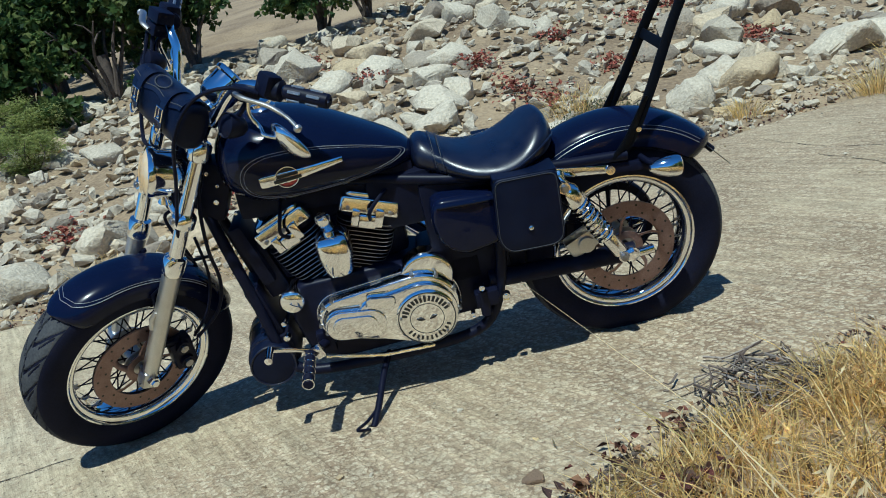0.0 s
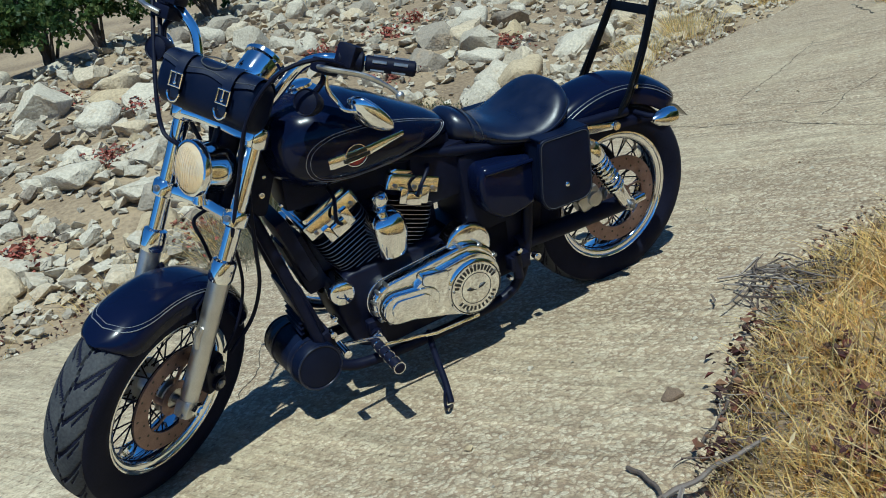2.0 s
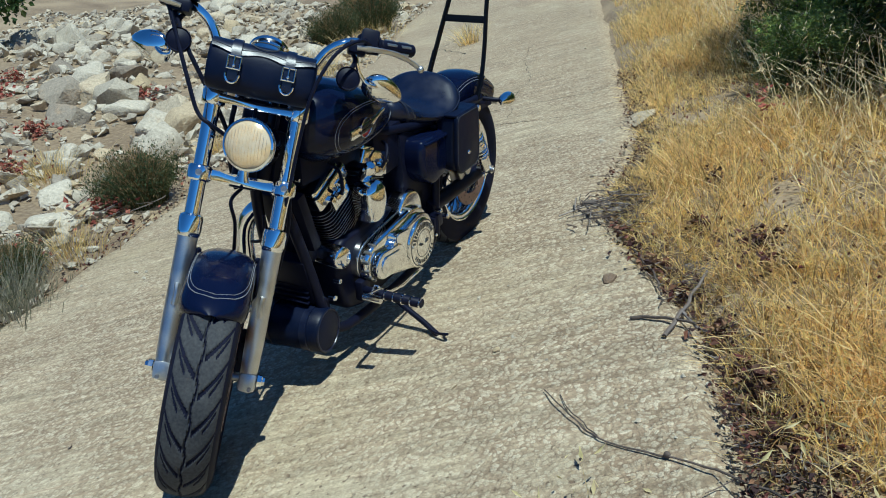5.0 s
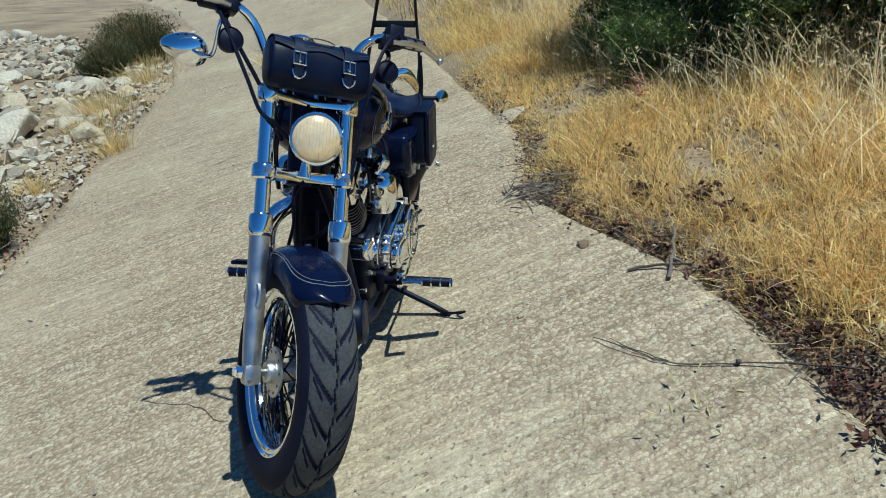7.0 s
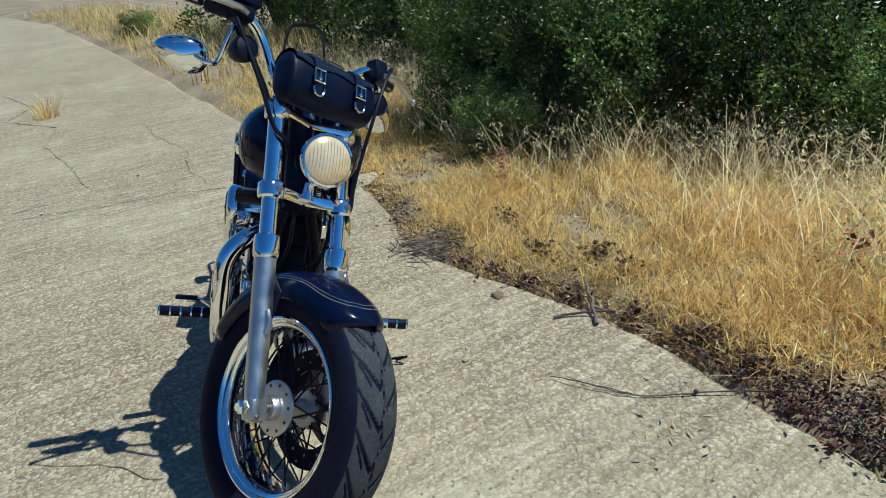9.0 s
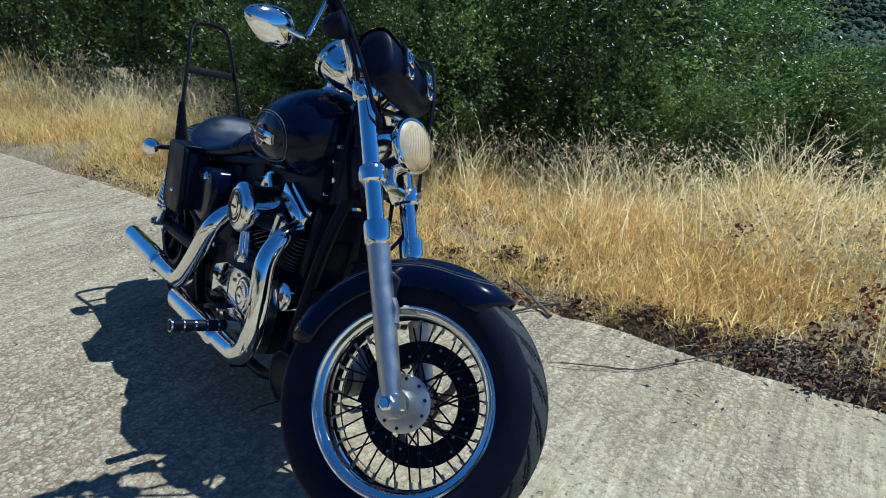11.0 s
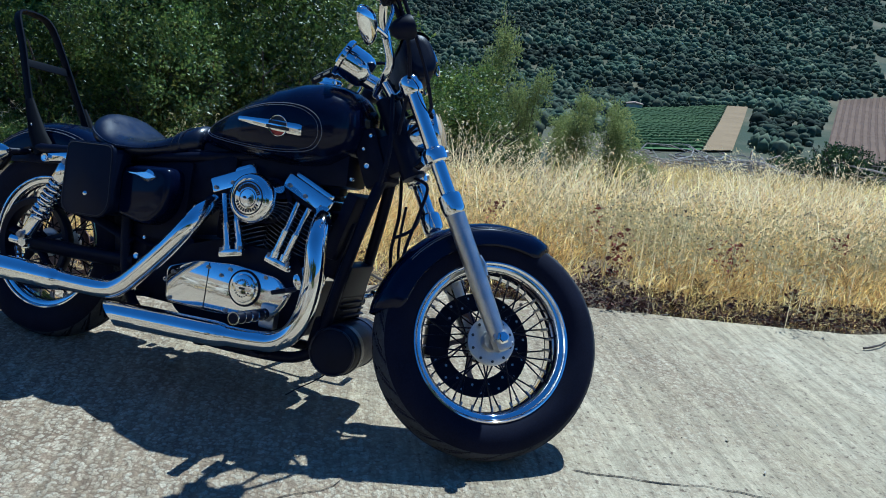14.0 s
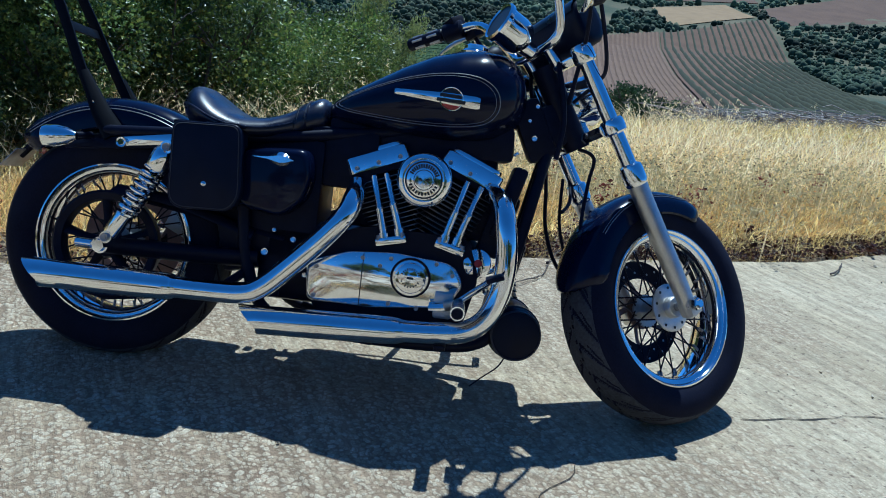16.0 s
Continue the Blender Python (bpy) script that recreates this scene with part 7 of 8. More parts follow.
twig_heap("brush_pile", "long pile of grey cut branches beyond the meadow", [(float(x), 12.3 + 0.12 * float(x)) for x in np.arange(-1.2, 7.0, 0.5)], 560, 1.1, 0.013, 0.38, 0.42, PILE)
twig_heap("bank_twigs", "dry stalks between the stones", [(p[0], p[1]) for p in patches], 260, 0.22, 0.003, 0.2, 0.12)


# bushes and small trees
# wide leaf tones in clumps paint the hedge's lit and shaded masses
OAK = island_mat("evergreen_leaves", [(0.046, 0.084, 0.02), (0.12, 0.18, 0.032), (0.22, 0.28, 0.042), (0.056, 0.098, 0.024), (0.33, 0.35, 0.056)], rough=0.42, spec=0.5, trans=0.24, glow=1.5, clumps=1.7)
OLIVE = island_mat("grey_green_leaves", [(0.17, 0.21, 0.06), (0.28, 0.31, 0.085), (0.38, 0.39, 0.13), (0.20, 0.24, 0.065)], rough=0.55, trans=0.4, glow=1.5)
VINE = island_mat("vine_leaves", [(0.03, 0.055, 0.02), (0.05, 0.085, 0.025), (0.08, 0.12, 0.03), (0.16, 0.18, 0.05)], rough=0.5, trans=0.45, glow=1.7)
SCRUB = island_mat("scrub_leaves", [(0.10, 0.11, 0.055), (0.17, 0.16, 0.08), (0.24, 0.18, 0.09), (0.08, 0.10, 0.05)], rough=0.7, trans=0.2)


def crown(name, blobs, count, size, width, material, hollow=0.55):
    """Leaves gathered in sprays over uneven masses: rows of x, y, z, radius."""
    b = np.array(blobs)
    vol = b[:, 3] ** 2
    sprays = max(count // 16, 1)
    pick = rng.choice(len(b), sprays, p=vol / vol.sum())
    d = rng.normal(size=(sprays, 3))
    d /= np.linalg.norm(d, axis=1, keepdims=True)
    lump = np.array([noise.noise(Vector(q) * 2.6 + Vector((float(p) * 7, 0, 0))) for q, p in zip(d, pick)])
    r = b[pick, 3] * (hollow + (1 - hollow) * rng.random(sprays) ** 0.5) * (1 + 0.45 * lump)
    c = b[pick, :3] + d * r[:, None]
    k = np.repeat(np.arange(sprays), 16)
    off = rng.normal(0, 1, (len(k), 3)) * 0.07 * (b[pick, 3].mean() ** 0.5)
    pos = c[k] + off
    dirs = d[k] * 0.7 + rng.normal(0, 0.7, (len(k), 3)) + (0, 0, 0.25)
    return leaf_mesh(name, pos, dirs, rng.uniform(size * 0.6, size * 1.3, len(k)), width, 0.12, material)


def limbs(h, spread, r, n):
    g = Geo()
    for k in range(n):
        a = 2 * math.pi * k / n + rng.uniform(-0.4, 0.4)
        e = Vector((math.cos(a) * spread * rng.uniform(0.5, 1), math.sin(a) * spread * rng.uniform(0.5, 1), h * rng.uniform(0.65, 1.0)))
        m = e * 0.45 + Vector((rng.normal(0, 0.07), rng.normal(0, 0.07), h * 0.12))
        path = curve([(0, 0, -0.1), m * 0.5, m, e], 4)
        g.tube(path, [float(q) for q in np.linspace(r, r * 0.25, len(path))], 6)
        for s_ in range(2):
            q = m.lerp(e, rng.uniform(0.2, 0.8))
            t = q + Vector((rng.normal(0, 0.22), rng.normal(0, 0.22), rng.uniform(0.05, 0.35))) * spread
            g.tube([q, q.lerp(t, 0.5) + Vector((0, 0, 0.03)), t], [r * 0.35, r * 0.25, r * 0.12], 5)
    return g


def plant(name, label, category, group, crown_me, limb_me, m):
    root = new(name)
    root.matrix_world = m
    tagged(root, label, category, group)
    for nm, me in (("trunk", limb_me), ("crown", crown_me)):
        if me:
            ob = new(nm, me)
            ob.parent = root
    return root


def limb_mesh(h, spread, r, n):
    me = limbs(h, spread, r, n).mesh("limbs")
    me.materials.append(BARK)
    return me


BUSH = []
for k in range(3):
    blobs = [(0, 0, 1.3, 0.85)]
    for q in range(13):
        a = rng.uniform(0, 2 * math.pi)
        rr = rng.uniform(0.35, 0.95)
        blobs.append((rr * math.cos(a), rr * math.sin(a), rng.uniform(0.25, 2.3), rng.uniform(0.32, 0.6)))
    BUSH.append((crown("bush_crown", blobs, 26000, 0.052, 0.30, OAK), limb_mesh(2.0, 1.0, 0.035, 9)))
for k, (x, y, s, h) in enumerate([(-12.5, -0.6, 1.25, 1.2), (-10.0, 0.4, 1.2, 1.15), (-8.0, 1.3, 1.1, 1.1), (-6.3, 1.9, 1.1, 1.15), (-5.0, 2.35, 1.0, 1.1), (-3.9, 2.65, 0.95, 1.05), (-2.9, 2.85, 0.95, 1.1), (-2.15, 3.25, 0.85, 0.7), (-1.5, 3.75, 0.66, 0.5), (-1.1, 4.15, 0.5, 0.43), (-0.78, 4.5, 0.4, 0.33), (-3.4, 4.2, 1.1, 1.2), (-5.6, 4.0, 1.2, 1.3), (-8.0, 3.4, 1.3, 1.3), (-3.3, 1.45, 0.5, 0.5), (-2.55, 1.75, 0.5, 0.48), (-2.0, 2.15, 0.5, 0.5), (-1.5, 2.7, 0.5, 0.52), (-1.1, 3.25, 0.4, 0.34), (-2.2, 5.0, 0.9, 0.62), (-2.75, 1.2, 0.32, 0.26), (-2.2, 1.4, 0.28, 0.2), (-14.2, -3.5, 0.4, 0.22), (-4.2, 6.0, 1.3, 1.2), (-13.5, 2.0, 1.5, 1.4)]):
    c, li = BUSH[k % 3]
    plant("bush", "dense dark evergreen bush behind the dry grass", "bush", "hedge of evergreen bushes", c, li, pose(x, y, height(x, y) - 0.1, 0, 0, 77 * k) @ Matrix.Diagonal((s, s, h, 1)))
SHRUB = []
for k in range(2):
    blobs = [(rng.normal(0, 0.16), rng.normal(0, 0.16), z, 0.10 + 0.16 * math.sin(math.pi * z / 1.5)) for z in np.linspace(0.3, 1.35, 12)]
    SHRUB.append((crown("shrub_crown", blobs, 8200, 0.042, 0.2, OLIVE, 0.2), limb_mesh(1.25, 0.22, 0.012, 7)))
for k, (x, y, s, h) in enumerate([(-0.82, 5.0, 0.48, 1.0), (-0.6, 5.1, 0.46, 0.72), (-0.12, 5.2, 0.5, 0.62), (0.18, 5.25, 0.52, 0.56), (0.4, 5.3, 0.4, 0.27), (-1.0, 5.9, 0.6, 0.62), (-0.32, 5.5, 0.5, 0.50)]):
    c, li = SHRUB[k % 2]
    plant("shrub", "slender grey-green shrub rising from the grass", "shrub", "grey-green shrubs", c, li, pose(x, y, height(x, y) - 0.08, 0, 0, 50 * k) @ Matrix.Diagonal((s, s, h, 1)))
for k, (x, y, s, h) in enumerate([(4.0, -5.9, 1.0, 0.42), (3.5, -4.9, 0.8, 0.32), (4.5, -5.3, 1.0, 0.36)]):
    c, li = SHRUB[k % 2]
    plant("weed", "olive-yellow weed bush on the stony bank", "weed", "weeds on the bank", c, li, pose(x, y, height(x, y) - 0.05, 0, 0, 65 * k) @ Matrix.Diagonal((s, s, h, 1)))
DARKLEAF = island_mat("dark_leaves", [(0.03, 0.06, 0.02), (0.05, 0.09, 0.03), (0.08, 0.13, 0.04)], rough=0.5, trans=0.3, glow=1.3, clumps=2.5)
far_bush = crown("bush_crown", [(0, 0, 1.0, 0.8), (0.6, 0.2, 0.8, 0.6), (-0.6, 0.1, 0.9, 0.6), (0.1, 0.5, 1.4, 0.6), (-0.2, -0.3, 1.5, 0.55), (0.9, 0, 0.6, 0.45), (-0.9, 0, 0.6, 0.5)], 15000, 0.07, 0.32, DARKLEAF)
for k, (x, y, s) in enumerate([(2.45, 12.2, 0.62), (1.75, 12.6, 0.5), (3.2, 12.9, 0.5)]):
    c, li = far_bush, BUSH[k % 3][1]
    plant("bush", "low dark green bush beside the pile of branches", "bush", "bushes beyond the meadow", c, li, pose(x, y, height(x, y) - 0.3, 0, 0, 40 * k) @ Matrix.Diagonal((s, s, s * 0.85, 1)))
# scrub by the bank: cushions of stiff upright shoots, green below and tawny above
SHOOT = island_mat("scrub_shoots", [(0.035, 0.06, 0.025), (0.06, 0.085, 0.03), (0.10, 0.105, 0.04), (0.045, 0.075, 0.035), (0.26, 0.17, 0.07)], rough=0.7, trans=0.3)
TAWNY = island_mat("scrub_tips", [(0.30, 0.20, 0.09), (0.42, 0.27, 0.11), (0.24, 0.18, 0.08)], rough=0.7, trans=0.3)


def cushion(count, h, r, lift, material):
    a, q = rng.uniform(0, 2 * np.pi, count), rng.random(count) ** 0.5
    base = np.stack([r * 0.55 * q * np.cos(a), r * 0.55 * q * np.sin(a), np.full(count, lift)], 1)
    lean = np.stack([np.cos(a), np.sin(a)], 1) * (q * r * 0.9 / h)[:, None] + rng.normal(0, 0.2, (count, 2))
    me, tip = blade_mesh("shoots", base, h * (1 - 0.45 * q**2) * rng.uniform(0.7, 1.05, count), lean, np.full(count, 0.0022), material)
    return me, tip


low_c, tip = cushion(1500, 0.36, 0.26, 0.0, SHOOT)
pick = tip[rng.integers(0, len(tip), 2600)] + rng.normal(0, 0.014, (2600, 3))
leafy = leaf_mesh("shoot_leaves", np.concatenate([pick, pick * (0.9, 0.9, 0.7), pick * (0.8, 0.8, 0.45)]), rng.normal(0, 0.6, (7800, 3)) + (0, 0, 0.9), rng.uniform(0.012, 0.026, 7800), 0.16, 0.1, SHOOT)
low_t, _ = cushion(420, 0.42, 0.25, 0.02, TAWNY)
for k, (x, y, s) in enumerate([(-1.22, -2.72, 1.1), (-0.05, -2.42, 0.75), (-7.85, -5.35, 1.9), (-6.9, -5.3, 1.4), (-9.2, -6.3, 1.7)]):
    bush_ = plant("scrub", "cushion of dark green scrub with tawny tips below the bank", "shrub", "scrub along the bank", low_c, None, pose(x, y, max(height(x, y), 0) - 0.02, 0, 0, 60 * k) @ Matrix.Diagonal((s, s, s, 1)))
    for nm, me in (("foliage", leafy), ("plume", low_t)):
        ob = new(nm, me)
        ob.parent = bush_


TUFTGREY = island_mat("grey_grass", [(0.10, 0.12, 0.07), (0.30, 0.28, 0.19), (0.42, 0.38, 0.27), (0.16, 0.17, 0.10)], rough=0.7, trans=0.4)


def tuft(x, y, count, h, r, material, label):
    base = np.stack([x + rng.normal(0, r, count), y + rng.normal(0, r, count), np.zeros(count)], 1)
    base[:, 2] = [max(height(a, b), -0.02) - 0.01 for a, b in base[:, :2]]
    lean = (base[:, :2] - (x, y)) * 2.2 / max(r, 0.02) * 0.22 + rng.normal(0, 0.22, (count, 2))
    me, _ = blade_mesh("grass_tuft", base, rng.uniform(h * 0.5, h, count), lean, np.full(count, 0.0018), material)
    return tagged(new("grass_tuft", me), label, "grass", "tufts along the bank")


for x, y, cnt, h, r in ((-3.2, -3.0, 260, 0.3, 0.06), (-1.26, -3.75, 340, 0.22, 0.12), (0.35, -2.35, 240, 0.26, 0.08), (-0.4, -2.45, 260, 0.2, 0.1), (0.9, -2.1, 240, 0.16, 0.14), (-3.9, -3.7, 260, 0.25, 0.1), (-6.2, -4.4, 300, 0.35, 0.14), (-7.6, -5.2, 340, 0.35, 0.2), (1.9, -2.2, 260, 0.16, 0.16), (-2.3, -3.1, 160, 0.18, 0.06), (-4.6, -4.0, 520, 0.34, 0.17)):
    tuft(x, y, cnt, h, r, STRAW, "tuft of dry grass at the foot of the bank")

for x, y, cnt, h, r in ((0.12, -2.2, 420, 0.34, 0.10), (0.3, -2.1, 380, 0.26, 0.12)):
    tuft(x, y, cnt, h, r, TUFTGREY, "arching grey-green tuft of grass below the bank")

tuft(-5.6, -2.5, 200, 0.3, 0.05, STRAW, "yellow tuft of dry grass growing from a crack in the lane")

# bush vines above the bank
VINES = []
for k in range(2):
    blobs = [(rng.normal(0, 0.28), rng.normal(0, 0.28), rng.uniform(0.55, 1.35), rng.uniform(0.22, 0.38)) for q in range(11)]
    g = limbs(1.2, 0.55, 0.03, 6)
    g.tube([(0, 0, -0.1), (0.02, 0.01, 0.15), (-0.02, 0.0, 0.35), (0.0, 0.02, 0.5)], [0.075, 0.06, 0.055, 0.07], 10)
    me = g.mesh("limbs")
    me.materials.append(BARK)
    VINES.append((crown("vine_crown", blobs, 5200, 0.075, 0.46, VINE, 0.25), me))
for k, (x, y, s) in enumerate([(0.85, -7.4, 0.85), (0.3, -7.5, 0.8), (-1.1, -8.2, 1.0), (2.4, -7.2, 1.1), (3.3, -6.9, 1.15), (4.2, -6.7, 1.2), (5.2, -6.4, 1.3), (6.4, -6.2, 1.3), (4.6, -8.6, 1.3), (6.2, -8.4, 1.3), (-4.5, -9.3, 1.1), (4.2, -10.8, 1.3), (6.5, -10.6, 1.3), (8.0, -8.0, 1.4)]):
    c, li = VINES[k % 2]
    plant("grape_vine", "old bush vine with dark leaves on stony soil", "vine", "bush vines above the bank", c, li, pose(x, y, height(x, y) - 0.03, 0, 0, 70 * k) @ Matrix.Diagonal((s, s, s * 0.95, 1)))
c = crown("weed_crown", [(0, 0, 0.12, 0.16), (0.15, 0.1, 0.1, 0.12), (-0.12, 0.12, 0.14, 0.12)], 500, 0.06, 0.4, VINE, 0.2)
for x, y, s in ((3.6, -6.2, 1.4), (4.4, -5.2, 1.8), (3.9, -4.4, 1.2), (4.9, -4.2, 2.2), (2.6, -6.4, 1.0)):
    plant("weed", "leafy green weed among the stones", "weed", "weeds on the bank", c, None, pose(x, y, height(x, y), 0, 0, 90 * x) @ Matrix.Diagonal((s, s, s, 1)))


# cracks in the lane
CRACK = mat("crack_dirt", (0.035, 0.028, 0.02), (0.08, 0.065, 0.045), rough=1.0, scale=30, fine=200)


def crack(pts, w):
    path = [Vector((x, y, 0)) for x, y in pts]
    dense = []
    for p, q in zip(path, path[1:]):
        n_ = max(int((q - p).length / 0.03), 2)
        dense += [p.lerp(q, t / n_) for t in range(n_)]
    dense.append(path[-1])
    verts, faces = [], []
    for i, p in enumerate(dense):
        d = (dense[min(i + 1, len(dense) - 1)] - dense[max(i - 1, 0)]).normalized()
        s_ = Vector((-d.y, d.x, 0))
        j = p + s_ * 0.03 * noise.noise(p * 6.0) + s_ * 0.012 * noise.noise(p * 23.0)
        ww = w * (0.25 + 1.1 * abs(noise.noise(p * 9.0)))
        z = 0.004 * noise.noise((p.x * 1.2, p.y * 1.2, 0)) + 0.0025
        verts += [(j.x - s_.x * ww, j.y - s_.y * ww, z), (j.x + s_.x * ww, j.y + s_.y * ww, z)]
    for i in range(len(dense) - 1):
        faces.append((2 * i, 2 * i + 1, 2 * i + 3, 2 * i + 2))
    me = bpy.data.meshes.new("crack")
    me.from_pydata(verts, [], faces)
    me.materials.append(CRACK)
    ob = new("crack", me)
    ob.parent = road


crack([(1.17, 0.19), (1.36, 0.225), (1.47, 0.27), (1.63, 0.325), (2.1, 0.42), (2.6, 0.4)], 0.0035)
crack([(0.67, -0.2), (0.65, -0.26), (0.6, -0.31), (0.56, -0.4), (0.5, -0.6)], 0.003)
crack([(-2.1, -2.3), (-2.2, -1.7), (-2.57, -1.18), (-2.58, -0.87), (-2.66, -0.61), (-2.72, -0.31), (-2.78, -0.1), (-2.92, 0.06)], 0.004)
crack([(-5.02, -2.24), (-4.16, -2.06), (-3.24, -1.59), (-2.54, -1.26)], 0.004)
crack([(-4.83, -1.42), (-4.14, -1.2), (-3.46, -0.82), (-2.84, -0.7), (-2.41, -0.51)], 0.0032)
crack([(-2.1, -1.6), (-2.17, -1.15), (-2.2, -0.94), (-2.3, -0.7), (-2.26, -0.45), (-2.3, 0.1)], 0.004)
crack([(-7.5, -3.6), (-6.4, -2.9), (-5.6, -2.9), (-5.02, -2.24)], 0.01)


# ---- the far side of the valley ----
def sheet(name, corners, material, label, category, n=26, lift=0.35):
    """A field laid over the land between four corners."""
    a, b, c, d = (Vector(p) for p in corners)
    verts = []
    for i in range(n + 1):
        for j in range(n + 1):
            p = a.lerp(b, i / n).lerp(d.lerp(c, i / n), j / n)
            verts.append((p.x, p.y, height(p.x, p.y) + lift))
    faces = [(i * (n + 1) + j, (i + 1) * (n + 1) + j, (i + 1) * (n + 1) + j + 1, i * (n + 1) + j + 1) for i in range(n) for j in range(n)]
    me = bpy.data.meshes.new(name)
    me.from_pydata(verts, [], faces)
    me.shade_smooth()
    me.materials.append(material)
    return tagged(new(name, me), label, category, kind="structure")


PLOUGH = mat("ploughed_earth", (0.09, 0.05, 0.026), (0.135, 0.078, 0.042), rough=0.95, scale=0.12, fine=1.5, bump=0.3, depth=0.3)
TILTH = mat("dry_ridge_earth", (0.13, 0.078, 0.04), (0.18, 0.11, 0.06), rough=0.95, scale=0.2, fine=2.0)
GREENF = mat("crop_green", (0.08, 0.15, 0.03), (0.11, 0.19, 0.045), rough=0.9, scale=0.2, fine=2.0, bump=0.3, depth=0.3)
TRACK = mat("sandy_track", (0.24, 0.16, 0.07), (0.32, 0.22, 0.10), rough=0.95, scale=0.2, fine=2.0)
SCRUBLAND = mat("scrubland", (0.07, 0.075, 0.035), (0.15, 0.13, 0.065), rough=0.95, scale=0.03, fine=0.5)
FOREST = island_mat("far_foliage", [(0.03, 0.05, 0.03), (0.055, 0.08, 0.045), (0.09, 0.115, 0.06), (0.045, 0.07, 0.045), (0.17, 0.18, 0.10)], rough=0.9, fine=1.6, clumps=0.03)
VROWS = mat("dusty_vine_rows", (0.035, 0.045, 0.02), (0.075, 0.08, 0.035), rough=0.95, scale=0.6, fine=3.0)
ROWS = island_mat("vine_rows", [(0.045, 0.075, 0.025), (0.06, 0.095, 0.03), (0.075, 0.11, 0.035)], rough=0.9, fine=2.0)

FIELDS = [
    ("green_field", [(-33, 181), (-13.5, 221), (-8.2, 111), (-18.5, 100)], GREENF, "dark green cropped field across the valley"),
    ("sandy_track", [(-13.1, 222), (-8.2, 224), (-4.4, 116), (-7.9, 111)], TRACK, "pale sandy track between the fields"),
    ("ploughed_field", [(15, 268), (53.5, 322), (27, 96), (6.2, 98)], PLOUGH, "brown ploughed field across the valley"),
    ("vineyard", [(54, 322), (111, 390), (71, 130), (27.5, 96)], PLOUGH, "sandy vineyard ground with rows of vines"),
    ("ploughed_field", [(52, 505), (125, 545), (120, 440), (70, 420)], PLOUGH, "brown field high on the far slope"),
    ("ochre_field", [(115, 420), (215, 520), (205, 440), (120, 380)], PLOUGH, "ochre stubble field on the far slope"),
    ("ochre_field", [(60, 395), (100, 425), (108, 395), (62, 345)], TRACK, "ochre stubble field above the vineyard"),
    ("scrub_field", [(112, 372), (230, 480), (240, 330), (105, 250)], SCRUBLAND, "dark scrubland beside the vineyard"),
]
for nm, cs, m_, lb in FIELDS:
    sheet(nm, cs, m_, lb, "field")


def inside(x, y, quad):
    sg = None
    for i in range(4):
        (ax, ay), (bx, by) = quad[i], quad[(i + 1) % 4]
        c = (bx - ax) * (y - ay) - (by - ay) * (x - ax)
        if sg is None:
            sg = c > 0
        elif (c > 0) != sg:
            return False
    return True


def ico(sub):
    b = bmesh.new()
    bmesh.ops.create_icosphere(b, subdivisions=sub, radius=1.0)
    b.verts.index_update()
    vs, fs = np.array([v.co[:] for v in b.verts]), [[v.index for v in f.verts] for f in b.faces]
    b.free()
    return vs, fs


CROWNS = []
for k in range(8):
    vs, fs = ico(1)
    w = np.array([1 + 0.5 * noise.noise(Vector(p) * 1.7 + Vector((k * 5, 0, 0))) + 0.5 * noise.noise(Vector(p) * 4.5 + Vector((0, k * 5, 0))) for p in vs])
    CROWNS.append((vs * w[:, None], fs))


def wood(name, spots, label, material, category):
    """Far tree crowns: rows of x, y, z, radius, height."""
    allv, allf, k = [], [], 0
    for x, y, z, r, h in spots:
        vs, fs = CROWNS[int(rng.integers(8))]
        a = rng.uniform(0, 2 * math.pi)
        c, s_ = math.cos(a), math.sin(a)
        p = vs * (r, r, h)
        p = np.stack([p[:, 0] * c - p[:, 1] * s_ + x, p[:, 0] * s_ + p[:, 1] * c + y, p[:, 2] + z + h * 0.6], 1)
        allv.append(p)
        allf += [[i + k for i in f] for f in fs]
        k += len(vs)
    me = bpy.data.meshes.new(name)
    me.from_pydata(np.concatenate(allv).tolist(), [], allf)
    me.shade_smooth()
    me.materials.append(material)
    return tagged(new(name, me), label, category, kind="stuff")


solid = [cs for nm, cs, _, _ in FIELDS if nm != "scrub_field"]
spots = []
while len(spots) < 52000:
    y = 50 + 630 * rng.random() ** 1.1
    x = rng.uniform(-0.72, 0.58) * y - 15
    if y < 120 and x > -0.28 * y:
        continue
    if any(inside(x + dx, y + dy, q) for q in solid for dx, dy in ((0, 0), (2.2, 0), (-2.2, 0), (0, 7), (0, -3))):
        continue
    if y < 135 + 0.9 * max(x, 0) and x > 4:
        continue
    if y < 200 and -6 < x < 60 and rng.random() < 0.6:
        continue
    if noise.noise((x * 0.02, y * 0.02, 4.0)) < -0.32 and y > 260 and x > 30:
        continue
    r = (0.32 + 0.75 * rng.random() ** 2.4) * (1 + y / 600)
    spots.append((x, y, height(x, y), r, r * rng.uniform(0.8, 1.5)))
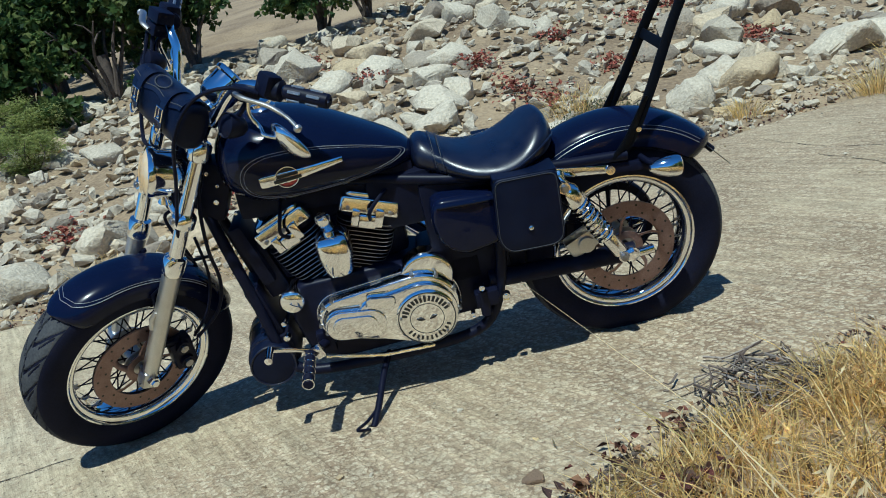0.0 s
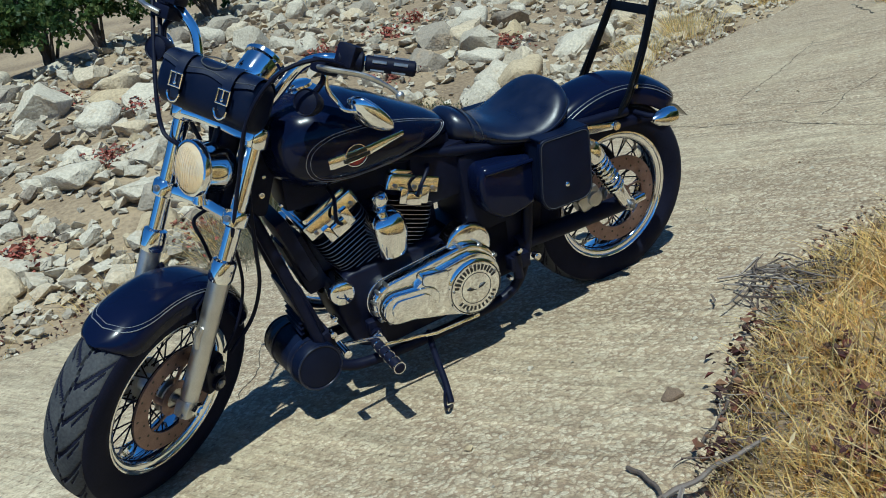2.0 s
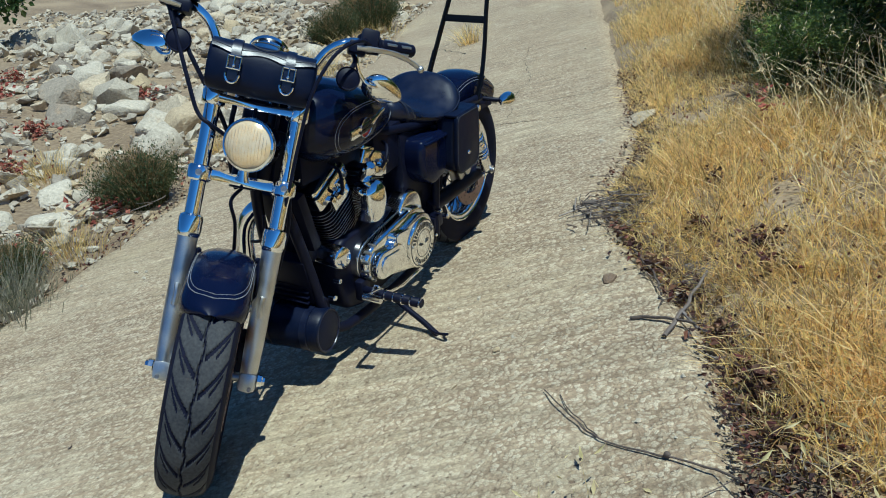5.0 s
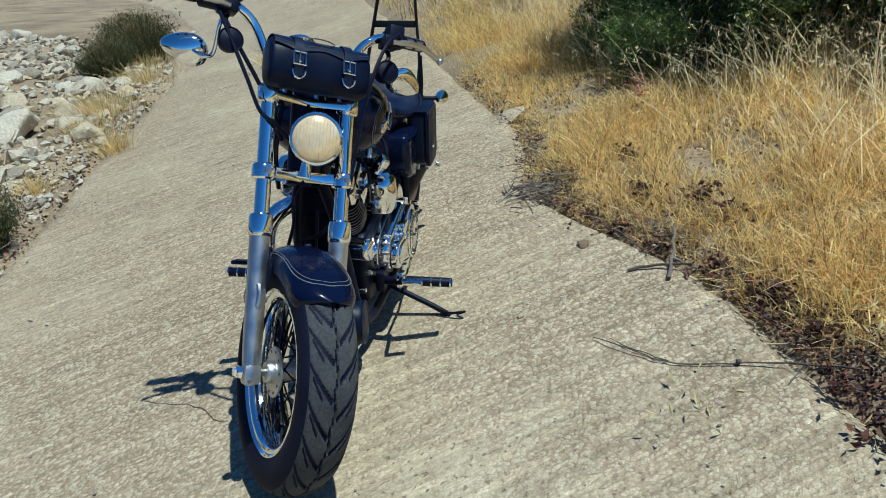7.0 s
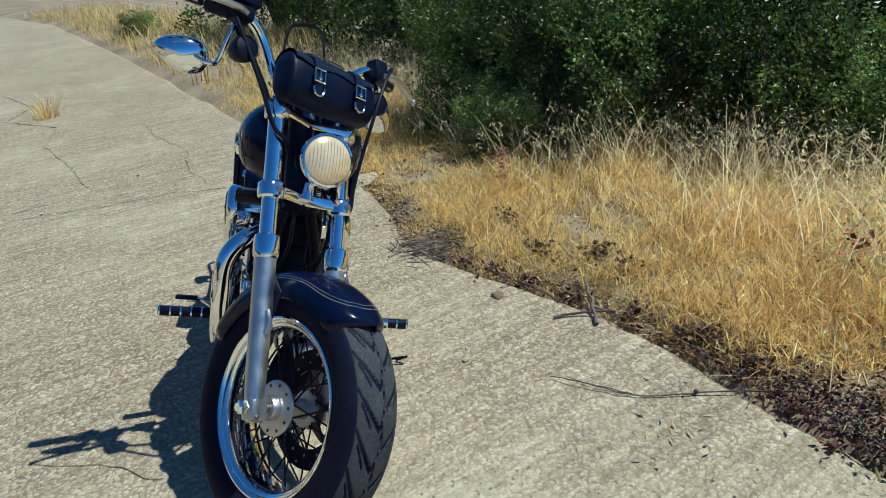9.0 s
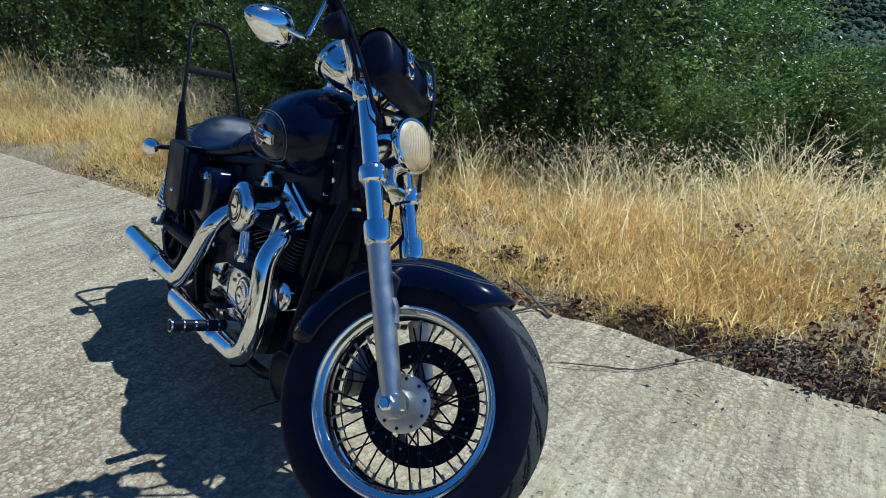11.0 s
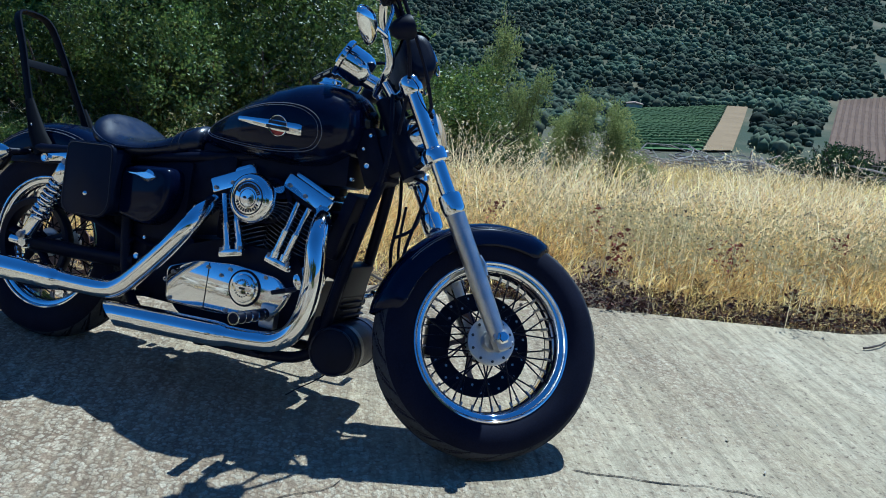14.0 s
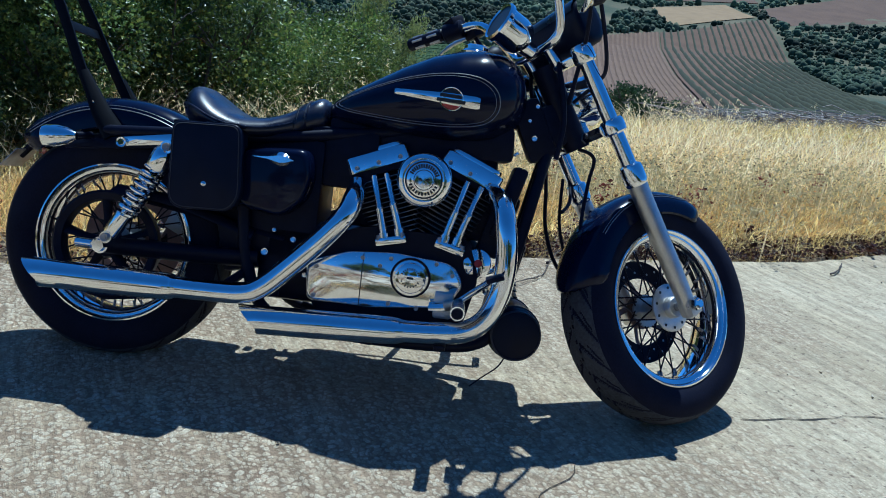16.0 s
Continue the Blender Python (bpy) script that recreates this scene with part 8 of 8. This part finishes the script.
wood("far_woods", spots, "scrubby evergreen woods on the far slope", FOREST, "woods")


def row_strips(name, quad, rows, steps, along_first, w, h, label, category, material=None):
    """Long low hedgerows of crop, each an uneven ridge laid over the land."""
    a, b, c, d = (Vector(p) for p in quad)
    g = Geo()
    for i in range(rows):
        u = (i + 0.5) / rows
        ends = (a.lerp(d, u), b.lerp(c, u)) if along_first else (a.lerp(b, u), d.lerp(c, u))
        dr = (ends[1] - ends[0]).normalized()
        sd = Vector((-dr.y, dr.x))
        rings = []
        for j in range(steps + 1):
            p = ends[0].lerp(ends[1], j / steps)
            z = height(p.x, p.y) + 0.25
            k = 0.75 + 0.5 * rng.random()
            rings.append([(p.x + sd.x * w * q * k, p.y + sd.y * w * q * k, z + h * t * k) for q, t in ((-1, 0), (-0.7, 0.8), (0, 1.05), (0.7, 0.8), (1, 0))])
        g.loft(rings)
    me = g.mesh(name)
    me.materials.append(material or ROWS)
    return tagged(new(name, me), label, category, kind="stuff")


row_strips("vineyard_rows", FIELDS[3][1], 17, 60, False, 0.36, 0.9, "straight rows of vines in the far vineyard", "vineyard", VROWS)
row_strips("crop_rows", FIELDS[0][1], 22, 50, True, 0.42, 0.5, "green rows of the far crop", "crop")
row_strips("plough_ridges", FIELDS[2][1], 20, 40, False, 0.55, 0.35, "straight ridges of the ploughed field", "field", TILTH)
hut = new("hut")
hut.matrix_world = pose(-31.0, 187, height(-31.0, 187), 0, 0, 12) @ Matrix.Diagonal((0.72, 0.8, 0.62, 1))
tagged(hut, "small pale stone hut with a low roof", "hut")
part("wall", Geo().box(5.0, 3.0, 2.2, pose(0, 0, 1.1), 0.03), mat("hut_plaster", (0.5, 0.45, 0.36), (0.6, 0.55, 0.46), rough=0.9, scale=1, fine=8), hut)
part("roof", Geo().slab([(-2.8, 2.2), (2.8, 2.2), (2.6, 2.45), (0.0, 3.0), (-2.6, 2.45)], -1.8, 1.8), mat("hut_tiles", (0.3, 0.2, 0.14), (0.42, 0.3, 0.22), rough=0.9, scale=1, fine=8), hut)
